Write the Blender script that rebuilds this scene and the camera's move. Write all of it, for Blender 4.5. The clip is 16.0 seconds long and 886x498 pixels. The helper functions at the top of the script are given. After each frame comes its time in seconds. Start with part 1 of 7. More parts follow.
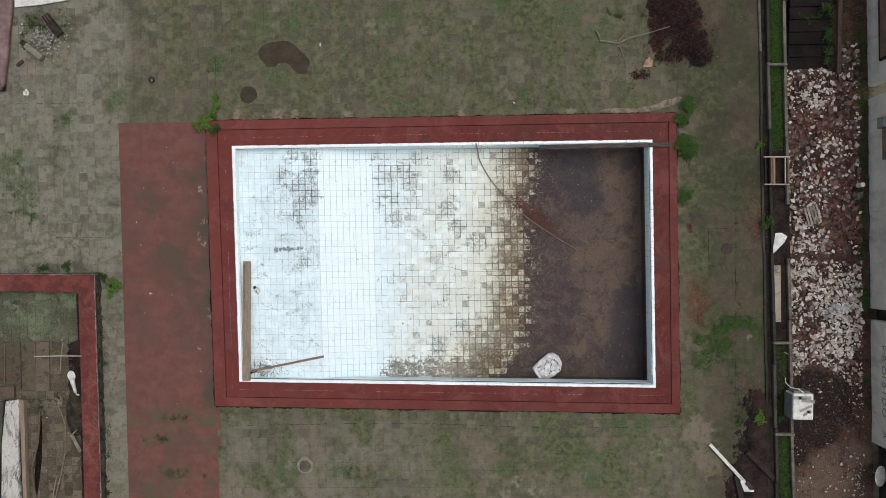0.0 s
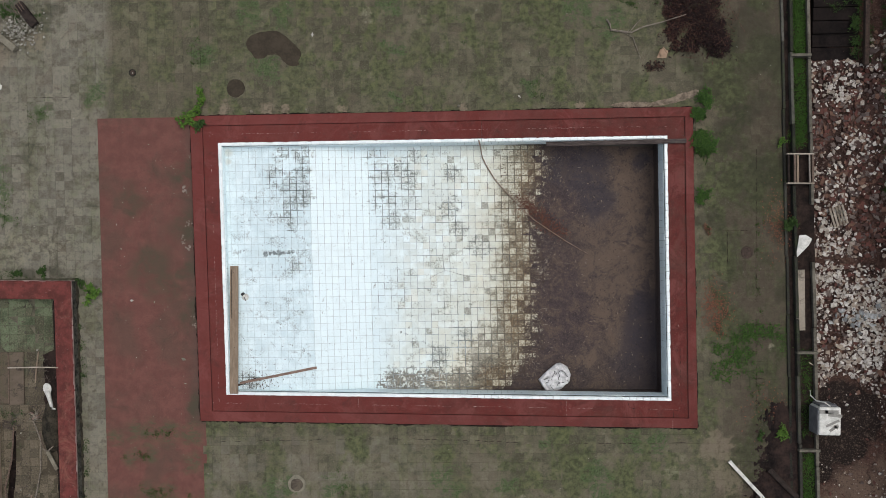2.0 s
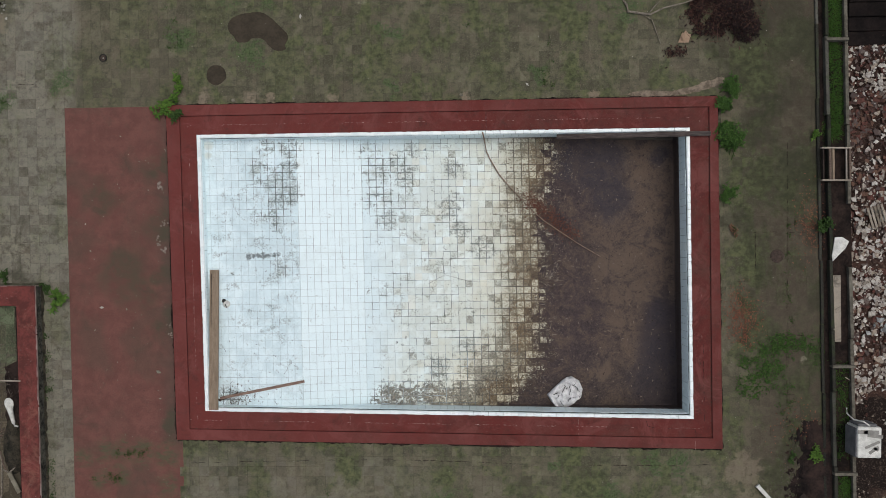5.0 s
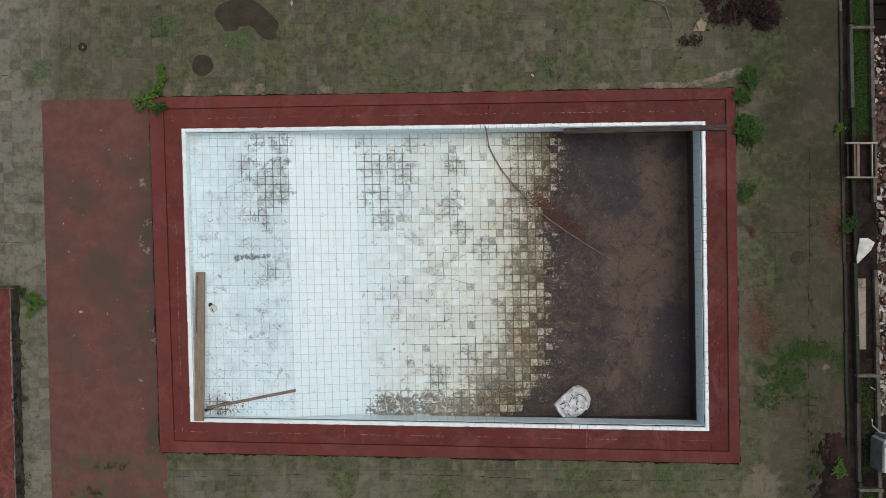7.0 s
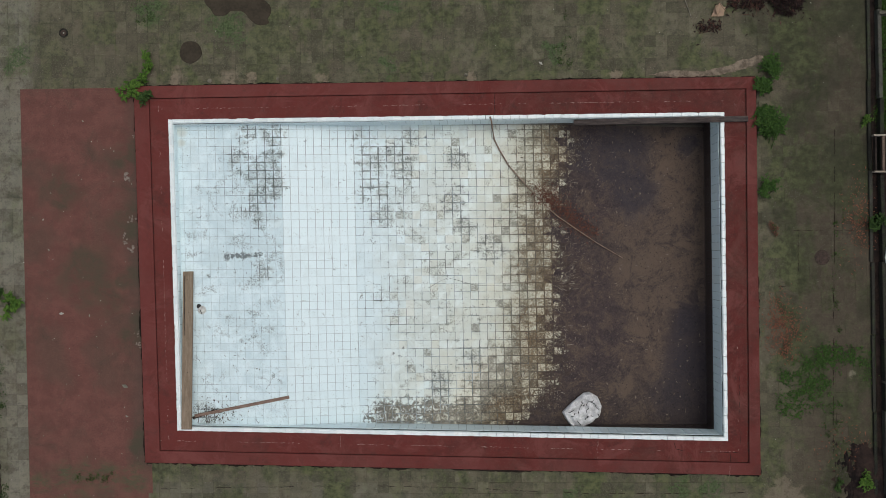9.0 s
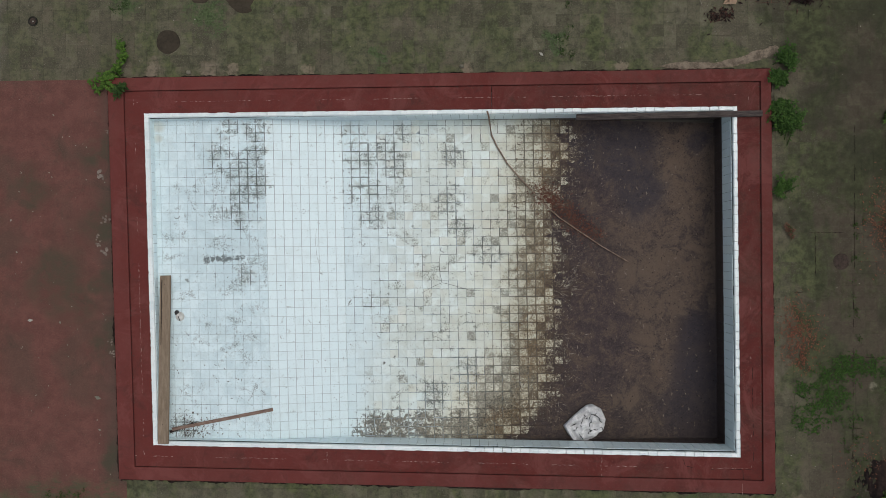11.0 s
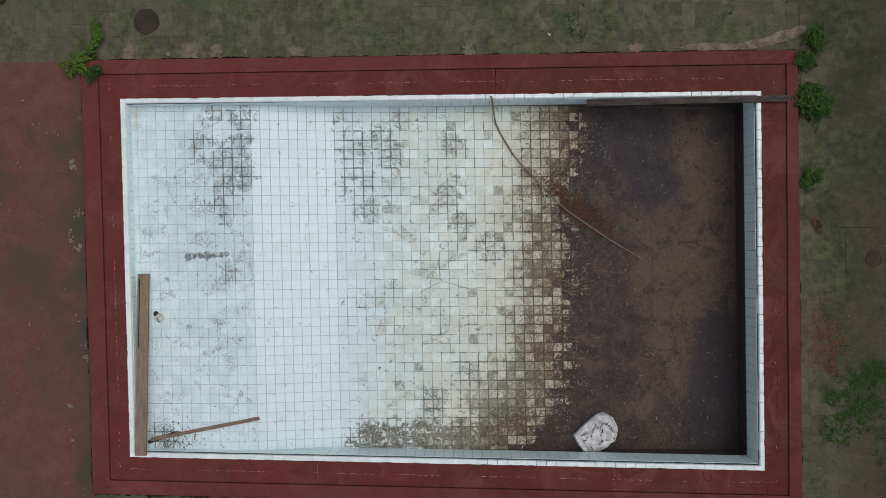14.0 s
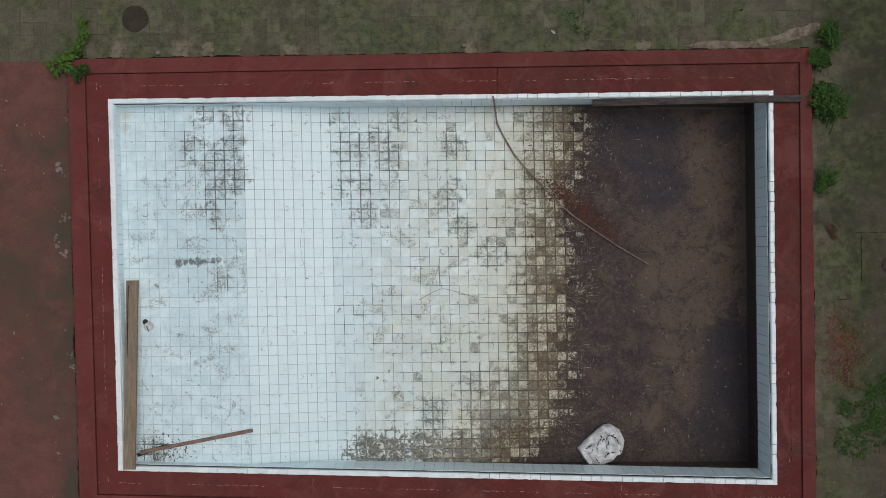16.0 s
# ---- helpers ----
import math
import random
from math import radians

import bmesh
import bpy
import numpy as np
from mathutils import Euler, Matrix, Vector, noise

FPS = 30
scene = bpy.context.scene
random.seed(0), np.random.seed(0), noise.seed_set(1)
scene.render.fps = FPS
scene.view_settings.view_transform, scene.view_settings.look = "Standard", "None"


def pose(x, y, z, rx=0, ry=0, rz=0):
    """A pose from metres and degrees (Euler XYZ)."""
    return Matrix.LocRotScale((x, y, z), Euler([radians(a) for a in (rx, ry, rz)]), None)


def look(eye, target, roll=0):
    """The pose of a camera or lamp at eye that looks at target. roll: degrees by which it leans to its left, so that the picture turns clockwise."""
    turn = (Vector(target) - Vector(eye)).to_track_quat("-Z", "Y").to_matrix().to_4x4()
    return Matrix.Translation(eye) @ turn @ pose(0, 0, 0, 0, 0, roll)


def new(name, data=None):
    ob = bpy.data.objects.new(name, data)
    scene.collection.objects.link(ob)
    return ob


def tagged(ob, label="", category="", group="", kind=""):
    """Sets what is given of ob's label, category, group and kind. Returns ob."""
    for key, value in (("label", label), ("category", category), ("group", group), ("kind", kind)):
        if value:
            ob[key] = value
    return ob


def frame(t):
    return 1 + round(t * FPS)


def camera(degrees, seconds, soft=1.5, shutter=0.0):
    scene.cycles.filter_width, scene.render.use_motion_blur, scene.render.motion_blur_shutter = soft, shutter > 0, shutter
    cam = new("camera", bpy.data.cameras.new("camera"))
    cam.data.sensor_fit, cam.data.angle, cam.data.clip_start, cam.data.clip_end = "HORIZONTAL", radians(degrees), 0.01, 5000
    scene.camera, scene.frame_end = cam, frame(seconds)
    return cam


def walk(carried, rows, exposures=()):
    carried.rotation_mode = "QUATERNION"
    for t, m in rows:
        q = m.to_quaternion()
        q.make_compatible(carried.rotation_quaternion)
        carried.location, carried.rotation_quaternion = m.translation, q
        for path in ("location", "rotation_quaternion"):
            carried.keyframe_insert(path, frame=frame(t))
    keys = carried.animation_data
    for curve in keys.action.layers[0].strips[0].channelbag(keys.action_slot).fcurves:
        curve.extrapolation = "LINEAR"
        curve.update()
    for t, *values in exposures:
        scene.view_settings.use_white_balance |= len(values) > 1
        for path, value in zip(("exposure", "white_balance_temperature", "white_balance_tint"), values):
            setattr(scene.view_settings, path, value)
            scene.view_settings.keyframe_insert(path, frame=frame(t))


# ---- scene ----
cam = camera(56.0, 16.0, soft=0.68)
PATH = [
    (0.0, 0.705, 0.330, 19.833, 0.107, 1.934, -0.611),
    (0.5, 0.680, 0.335, 19.496, 0.112, 1.933, -0.641),
    (1.0, 0.669, 0.352, 19.167, 0.117, 1.932, -0.650),
    (1.5, 0.669, 0.379, 18.872, 0.122, 1.931, -0.683),
    (2.0, 0.647, 0.409, 18.570, 0.127, 1.929, -0.684),
    (2.5, 0.634, 0.415, 18.284, 0.131, 1.927, -0.681),
    (3.0, 0.625, 0.425, 18.007, 0.135, 1.925, -0.684),
    (3.5, 0.607, 0.438, 17.731, 0.139, 1.923, -0.665),
    (4.0, 0.609, 0.454, 17.453, 0.143, 1.921, -0.633),
    (6.5, 0.543, 0.470, 16.183, 0.157, 1.906, -0.531),
    (7.0, 0.550, 0.485, 15.941, 0.159, 1.903, -0.519),
    (7.5, 0.552, 0.509, 15.716, 0.161, 1.899, -0.532),
    (8.0, 0.545, 0.530, 15.494, 0.163, 1.895, -0.558),
    (8.5, 0.499, 0.491, 15.264, 0.164, 1.891, -0.521),
    (9.0, 0.471, 0.458, 15.024, 0.166, 1.887, -0.458),
    (11.5, 0.549, 0.517, 13.870, 0.168, 1.863, -0.371),
    (12.0, 0.505, 0.477, 13.672, 0.168, 1.858, -0.354),
    (12.5, 0.515, 0.468, 13.511, 0.167, 1.853, -0.343),
    (13.0, 0.515, 0.452, 13.341, 0.167, 1.847, -0.356),
    (13.5, 0.491, 0.438, 13.182, 0.166, 1.841, -0.368),
    (14.0, 0.499, 0.455, 13.040, 0.164, 1.835, -0.362),
    (14.5, 0.491, 0.478, 12.899, 0.163, 1.829, -0.350),
    (15.0, 0.476, 0.495, 12.781, 0.161, 1.822, -0.335),
    (15.5, 0.467, 0.513, 12.670, 0.159, 1.816, -0.343),
    (16.0, 0.478, 0.545, 12.563, 0.157, 1.809, -0.384),
]
walk(cam, [(t, pose(x, y, z, rx, ry, rz)) for t, x, y, z, rx, ry, rz in PATH],
     exposures=[(0.0, -0.06, 6550, 8), (4.0, -0.23, 6550, 8), (9.0, -0.43, 6550, 6), (16.0, -0.61, 6450, 6)])

# ---- world and light ----
world = bpy.data.worlds.new("overcast_sky")
scene.world = world
world.use_nodes = True
wn = world.node_tree.nodes
wn.clear()
sky = wn.new("ShaderNodeTexSky")
sky.sky_type = "NISHITA"
sky.sun_disc = False
sky.sun_elevation = radians(74)
sky.sun_rotation = radians(75)
sky.air_density, sky.dust_density, sky.ozone_density = 1.0, 4.0, 1.0
bg = wn.new("ShaderNodeBackground")
bg.inputs["Strength"].default_value = 0.15
wo = wn.new("ShaderNodeOutputWorld")
cloud = wn.new("ShaderNodeHueSaturation")
cloud.inputs["Saturation"].default_value = 0.55
world.node_tree.links.new(sky.outputs[0], cloud.inputs["Color"])
world.node_tree.links.new(cloud.outputs[0], bg.inputs[0])
world.node_tree.links.new(bg.outputs[0], wo.inputs[0])
sun_data = bpy.data.lights.new("sun", "SUN")
sun_data.energy, sun_data.angle, sun_data.color = 1.05, radians(50), (1.0, 0.985, 0.955)
sun = new("sun", sun_data)
sun.matrix_world = look((3.2, 3.0, 13), (0, 0, 0))


# ---- materials ----
class Graph:
    """Short hand for one node material."""

    def __init__(self, name):
        self.m = bpy.data.materials.new(name)
        self.m.use_nodes = True
        self.t = self.m.node_tree
        self.b = self.t.nodes["Principled BSDF"]
        self.pos = self.t.nodes.new("ShaderNodeNewGeometry").outputs["Position"]

    def put(self, sock, v):
        if isinstance(v, bpy.types.NodeSocket):
            self.t.links.new(v, sock)
        elif isinstance(v, tuple) and len(v) == 3 and sock.type == "RGBA":
            sock.default_value = (*v, 1)
        else:
            sock.default_value = v

    def noise(self, scale, detail=4.0, rough=0.6, distort=0.0, vec=None):
        n = self.t.nodes.new("ShaderNodeTexNoise")
        self.put(n.inputs["Vector"], vec or self.pos)
        n.inputs["Scale"].default_value = scale
        n.inputs["Detail"].default_value = detail
        n.inputs["Roughness"].default_value = rough
        n.inputs["Distortion"].default_value = distort
        return n.outputs[0]

    def math(self, op, a, b=0.0, clamp=False):
        n = self.t.nodes.new("ShaderNodeMath")
        n.operation, n.use_clamp = op, clamp
        self.put(n.inputs[0], a)
        self.put(n.inputs[1], b)
        return n.outputs[0]

    def step(self, v, lo, hi, to0=0.0, to1=1.0):
        n = self.t.nodes.new("ShaderNodeMapRange")
        n.interpolation_type = "SMOOTHSTEP"
        for k, x in enumerate((v, lo, hi, to0, to1)):
            self.put(n.inputs[k], x)
        return n.outputs[0]

    def mix(self, f, a, b, blend="MIX"):
        n = self.t.nodes.new("ShaderNodeMix")
        n.data_type, n.blend_type = "RGBA", blend
        self.put(n.inputs[0], f)
        self.put(n.inputs[6], a)
        self.put(n.inputs[7], b)
        return n.outputs[2]

    def xyz(self):
        n = self.t.nodes.new("ShaderNodeSeparateXYZ")
        self.put(n.inputs[0], self.pos)
        return n.outputs

    def rnd(self):
        """One random number for each piece, an object of its own or an island of a joined mesh."""
        a = self.t.nodes.new("ShaderNodeObjectInfo").outputs["Random"]
        b = self.t.nodes.new("ShaderNodeNewGeometry").outputs["Random Per Island"]
        return self.math("FRACT", self.math("ADD", a, b))

    def stretch(self, x, y, z):
        n = self.t.nodes.new("ShaderNodeVectorMath")
        n.operation = "MULTIPLY"
        self.put(n.inputs[0], self.pos)
        n.inputs[1].default_value = (x, y, z)
        return n.outputs[0]

    def near(self, spots, warp=1.1, wave=1.6):
        """1 in the middle of the nearest of the round stains (x, y, radius), 0 at its edge."""
        best = None
        jitter = self.t.nodes.new("ShaderNodeTexNoise")
        self.put(jitter.inputs["Vector"], self.pos)
        jitter.inputs["Scale"].default_value, jitter.inputs["Detail"].default_value = wave, 4.0
        bent = self.t.nodes.new("ShaderNodeVectorMath")
        bent.operation = "MULTIPLY_ADD"
        self.put(bent.inputs[0], jitter.outputs["Color"])
        bent.inputs[1].default_value = (warp, warp, 0)
        self.put(bent.inputs[2], self.stretch(1, 1, 0))
        for x, y, r in spots:
            n = self.t.nodes.new("ShaderNodeVectorMath")
            n.operation = "DISTANCE"
            self.put(n.inputs[0], bent.outputs[0])
            n.inputs[1].default_value = (x + warp / 2, y + warp / 2, 0)
            v = self.step(n.outputs["Value"], r, r * 0.25)
            best = v if best is None else self.math("MAXIMUM", best, v)
        return best

    def done(self, color, rough=0.8, bump=None, strength=0.3, dist=0.01, metal=0.0, spec=0.15):
        self.put(self.b.inputs["Base Color"], color)
        self.put(self.b.inputs["Roughness"], rough)
        self.b.inputs["Metallic"].default_value = metal
        if spec is not None:
            self.b.inputs["Specular IOR Level"].default_value = spec
        if bump is not None:
            n = self.t.nodes.new("ShaderNodeBump")
            n.inputs["Strength"].default_value = strength
            n.inputs["Distance"].default_value = dist
            self.put(n.inputs["Height"], bump)
            self.put(self.b.inputs["Normal"], n.outputs[0])
        return self.m


def plain(name, a, b, scale=12.0, rough=0.8, bump=0.3, dist=0.01, metal=0.0, vec=None):
    """Two tones mixed by a coarse and a fine noise, with fine relief."""
    g = Graph(name)
    v = g.stretch(*vec) if vec else None
    n1 = g.noise(scale, 5, 0.65, vec=v)
    n2 = g.noise(scale * 7, 3, 0.6, vec=v)
    f = g.step(g.math("ADD", g.math("MULTIPLY", n1, 0.7), g.math("MULTIPLY", n2, 0.3)), 0.36, 0.64)
    return g.done(g.mix(f, a, b), rough, n2, bump, dist, metal)


def mottled(name, tones, scale, spread=0.35, rough=0.85, moss=0.0, dark=0.0):
    """Piece by piece one of the tones (three), with stains, dark dirt and moss."""
    g = Graph(name)
    r = g.rnd()
    c = g.mix(g.step(r, 0.15, 0.5), tones[0], tones[1])
    c = g.mix(g.step(r, 0.6, 0.95), c, tones[2])
    big, fine = g.noise(scale, 6, 0.68, 0.4), g.noise(scale * 16, 4, 0.7)
    c = g.mix(g.math("MULTIPLY", g.step(big, 0.35, 0.7), spread), c, tones[0])
    c = g.mix(g.step(fine, 0.35, 0.75, 0.0, 0.35), c, tones[2])
    if dark:
        c = g.mix(g.math("MULTIPLY", g.step(g.noise(scale * 2.3, 6, 0.75, 0.7), 0.5, 0.68), dark), c, (0.022, 0.018, 0.014))
    if moss:
        m = g.step(g.math("ADD", g.noise(scale * 0.9, 5, 0.7, 0.3), g.math("MULTIPLY", g.noise(55, 3), 0.12)), 0.54, 0.72)
        c = g.mix(g.math("MULTIPLY", m, moss), c, (0.05, 0.075, 0.025))
    return g.done(c, rough, fine, 0.5, 0.006)


def paving_material():
    """Weathered concrete paving: tone by tone, moss in patches, dirt, worn light spots."""
    g = Graph("mossy_concrete")
    x, y, z = g.xyz()
    r = g.rnd()
    big = g.noise(0.42, 4, 0.55, 0.6)
    mid = g.noise(1.7, 6, 0.7, 0.8)
    small = g.noise(7, 6, 0.72, 0.1)
    fine = g.noise(26, 3, 0.7)
    tone = g.math("ADD", g.math("MULTIPLY", g.math("SUBTRACT", r, 0.15), 0.12), g.math("ADD", g.math("MULTIPLY", mid, 0.45), g.math("MULTIPLY", small, 0.25)))
    c = g.mix(g.step(tone, 0.30, 0.58), (0.062, 0.058, 0.037), (0.196, 0.180, 0.122))
    c = g.mix(g.step(big, 0.45, 0.62, 0.0, 0.45), c, (0.114, 0.096, 0.070))
    # paler concrete in the west, strengthened to carry the brighter light there
    west = g.math("ADD", g.step(x, -6.9, -8.0), g.math("MULTIPLY", g.math("SUBTRACT", mid, 0.5), 0.9))
    c = g.mix(g.step(west, 0.35, 0.95, 0.0, 0.68), c, g.mix(g.step(g.math("ADD", g.math("MULTIPLY", r, 0.25), g.math("MULTIPLY", small, 0.75)), 0.33, 0.62), (0.125, 0.115, 0.091), (0.245, 0.224, 0.182)))
    south = g.math("MULTIPLY", g.step(y, -3.5, -4.4), g.step(g.noise(1.1, 5, 0.65, 0.5), 0.40, 0.58))
    c = g.mix(g.math("MULTIPLY", south, g.step(x, 2.0, -2.0, 0.22, 0.5)), c, (0.215, 0.187, 0.139))
    c = g.mix(g.step(r, 0.88, 0.98, 0.0, 0.2), c, (0.055, 0.048, 0.042))
    c = g.mix(g.step(small, 0.47, 0.36, 0.0, 0.32), c, (0.055, 0.046, 0.036))
    c = g.mix(g.step(g.noise(2.2, 4, 0.6, 0.4), 0.52, 0.64, 0.0, 0.35), c, (0.138, 0.110, 0.082))
    c = g.mix(g.step(g.noise(40, 6, 0.85), 0.52, 0.62, 0.0, 0.38), c, (0.215, 0.195, 0.15))
    c = g.mix(g.step(fine, 0.46, 0.33, 0.0, 0.45), c, (0.040, 0.035, 0.026))
    c = g.mix(g.step(g.noise(60, 1), 0.72, 0.78, 0.0, 0.7), c, (0.36, 0.33, 0.28))
    streak = g.noise(1.35, 6, 0.66, 0.3, vec=g.stretch(1.0, 0.6, 1))
    moss = g.math("ADD", g.math("MULTIPLY", streak, 0.72), g.math("MULTIPLY", g.noise(3.3, 6, 0.75, 0.9), 0.28))
    moss = g.math("ADD", moss, g.math("MULTIPLY", g.math("SUBTRACT", r, 0.5), 0.09))
    olive = g.mix(g.step(small, 0.35, 0.65), (0.040, 0.048, 0.024), (0.108, 0.118, 0.052))
    spread = g.math("MULTIPLY", g.step(g.math("ADD", x, g.math("MULTIPLY", g.math("SUBTRACT", big, 0.5), 4.0)), -8.0, -4.5, 0.38, 0.85), g.step(g.noise(0.55, 4, 0.6, 0.4), 0.38, 0.55, 0.45, 1.0))
    grey = g.math("MAXIMUM", g.math("MULTIPLY", g.step(y, -3.4, -3.9), g.step(x, 0.6, -1.6)), g.step(x, -7.2, -7.7))
    spread = g.math("MULTIPLY", spread, g.math("SUBTRACT", 1.0, g.math("MULTIPLY", grey, g.step(streak, 0.60, 0.48, 0.0, 0.75))))
    tint = g.math("FRACT", g.math("MULTIPLY", r, 5.3))
    c = g.mix(g.math("MULTIPLY", grey, g.step(tint, 0.0, 1.0, 0.0, 0.32)), c, g.mix(small, (0.120, 0.112, 0.094), (0.205, 0.192, 0.162)))
    c = g.mix(g.math("MULTIPLY", g.step(moss, 0.45, 0.57), spread), c, olive)
    # darker tone towards the east end
    east = g.math("ADD", g.step(x, 5.2, 7.4), g.math("MULTIPLY", g.math("SUBTRACT", mid, 0.5), 1.6))
    c = g.mix(g.step(east, -0.05, 0.75, 0.0, 0.66), c, g.mix(g.step(streak, 0.44, 0.56), g.mix(small, (0.040, 0.029, 0.022), (0.074, 0.056, 0.042)), g.mix(small, (0.024, 0.025, 0.014), (0.052, 0.052, 0.030))))
    lush = g.near([(-4.3, 5.86, 0.5), (-3.5, 5.8, 0.45), (-1.1, 5.9, 0.45), (-1.02, 5.0, 0.4), (-10.4, 2.4, 0.8), (-10.1, 1.8, 0.5), (-2.5, -4.85, 0.45), (-3.7, -4.95, 0.6), (-0.05, -4.7, 0.45), (0.2, -5.0, 0.4), (3.35, -4.6, 0.5), (3.45, -5.15, 0.5), (1.4, 6.2, 0.5), (3.1, 5.85, 0.6), (3.8, 5.4, 0.5), (4.2, -3.8, 0.35), (4.75, -3.8, 0.3), (1.4, -4.85, 0.4), (1.97, 4.06, 0.25), (-1.0, 3.77, 0.25), (-9.0, 3.7, 0.35), (-10.1, 1.3, 0.35), (-3.9, 4.6, 0.6), (2.3, -3.9, 0.3), (-7.8, 4.0, 0.4), (-5.4, 4.9, 0.5)], 0.8, 2.2)
    c = g.mix(g.step(g.math("ADD", g.math("ADD", g.math("MULTIPLY", small, 0.5), g.math("MULTIPLY", fine, 0.5)), g.math("MULTIPLY", g.math("MULTIPLY", lush, g.step(g.noise(5.0, 6, 0.8, 0.8), 0.34, 0.62)), 0.30)), 0.54, 0.73, 0.0, 0.85), c, g.mix(g.step(fine, 0.35, 0.65), (0.030, 0.052, 0.020), (0.082, 0.112, 0.048)))
    strip = g.near([(3.1, 3.61, 0.2), (-4.9, 3.62, 0.2), (-3.9, 3.62, 0.2), (-3.5, 3.64, 0.2), (-2.2, 3.62, 0.2), (0.5, 3.62, 0.2)], 0.34, 5.0)
    c = g.mix(g.step(g.math("ADD", small, g.math("MULTIPLY", strip, 0.34)), 0.66, 0.90, 0.0, 0.8), c, g.mix(fine, (0.16, 0.125, 0.09), (0.26, 0.21, 0.155)))
    sand = g.near([(-10.0, 4.95, 0.45), (-9.9, 5.2, 0.4), (6.0, -4.0, 0.6), (6.2, -4.7, 0.6), (-9.2, 5.3, 0.5), (-4.9, 3.66, 0.25), (-3.9, 3.66, 0.3)], 0.5, 2.5)
    c = g.mix(g.step(g.math("ADD", small, g.math("MULTIPLY", sand, 0.40)), 0.66, 0.90, 0.0, 0.5), c, g.mix(fine, (0.155, 0.122, 0.088), (0.245, 0.2, 0.15)))
    pale = g.near([(-1.6, 5.80, 0.26), (-1.62, 5.6, 0.2), (1.75, -5.15, 0.3), (2.15, -5.4, 0.35), (1.5, -5.45, 0.3), (-3.75, -4.75, 0.2), (7.2, -1.78, 0.15), (-9.6, 0.6, 0.8), (-8.9, 0.7, 0.6), (5.07, -4.5, 0.3)], 0.3, 3.0)
    c = g.mix(g.step(g.math("ADD", small, g.math("MULTIPLY", pale, 0.28)), 0.66, 0.92, 0.0, 0.6), c, (0.23, 0.21, 0.155))
    # spots of darker tone, most of them at the east end
    damp = g.near([(5.9, 4.0, 0.6), (6.7, 3.3, 0.6), (6.3, 2.9, 0.5), (-9.3, 6.2, 0.5), (-9.9, 6.0, 0.6), (-9.0, 5.8, 0.4), (7.4, 4.6, 0.7), (7.4, 3.4, 0.6), (6.9, 5.4, 0.8), (7.3, 2.2, 0.6), (6.0, 1.1, 0.45), (-9.6, 5.7, 0.6), (7.3, -3.7, 0.8), (7.5, 6.2, 0.6), (7.55, 0.6, 0.5), (7.6, -0.6, 0.4), (5.9, -0.6, 0.3), (-9.4, 0.02, 0.35), (-8.7, 0.05, 0.3), (5.7, 4.6, 0.7), (6.4, 5.0, 0.5)])
    c = g.mix(g.step(g.math("ADD", mid, g.math("MULTIPLY", damp, 0.25)), 0.52, 0.80, 0.0, 0.5), c, (0.03, 0.030, 0.019))
    return g.done(c, 0.93, g.math("ADD", fine, small), 0.6, 0.01)


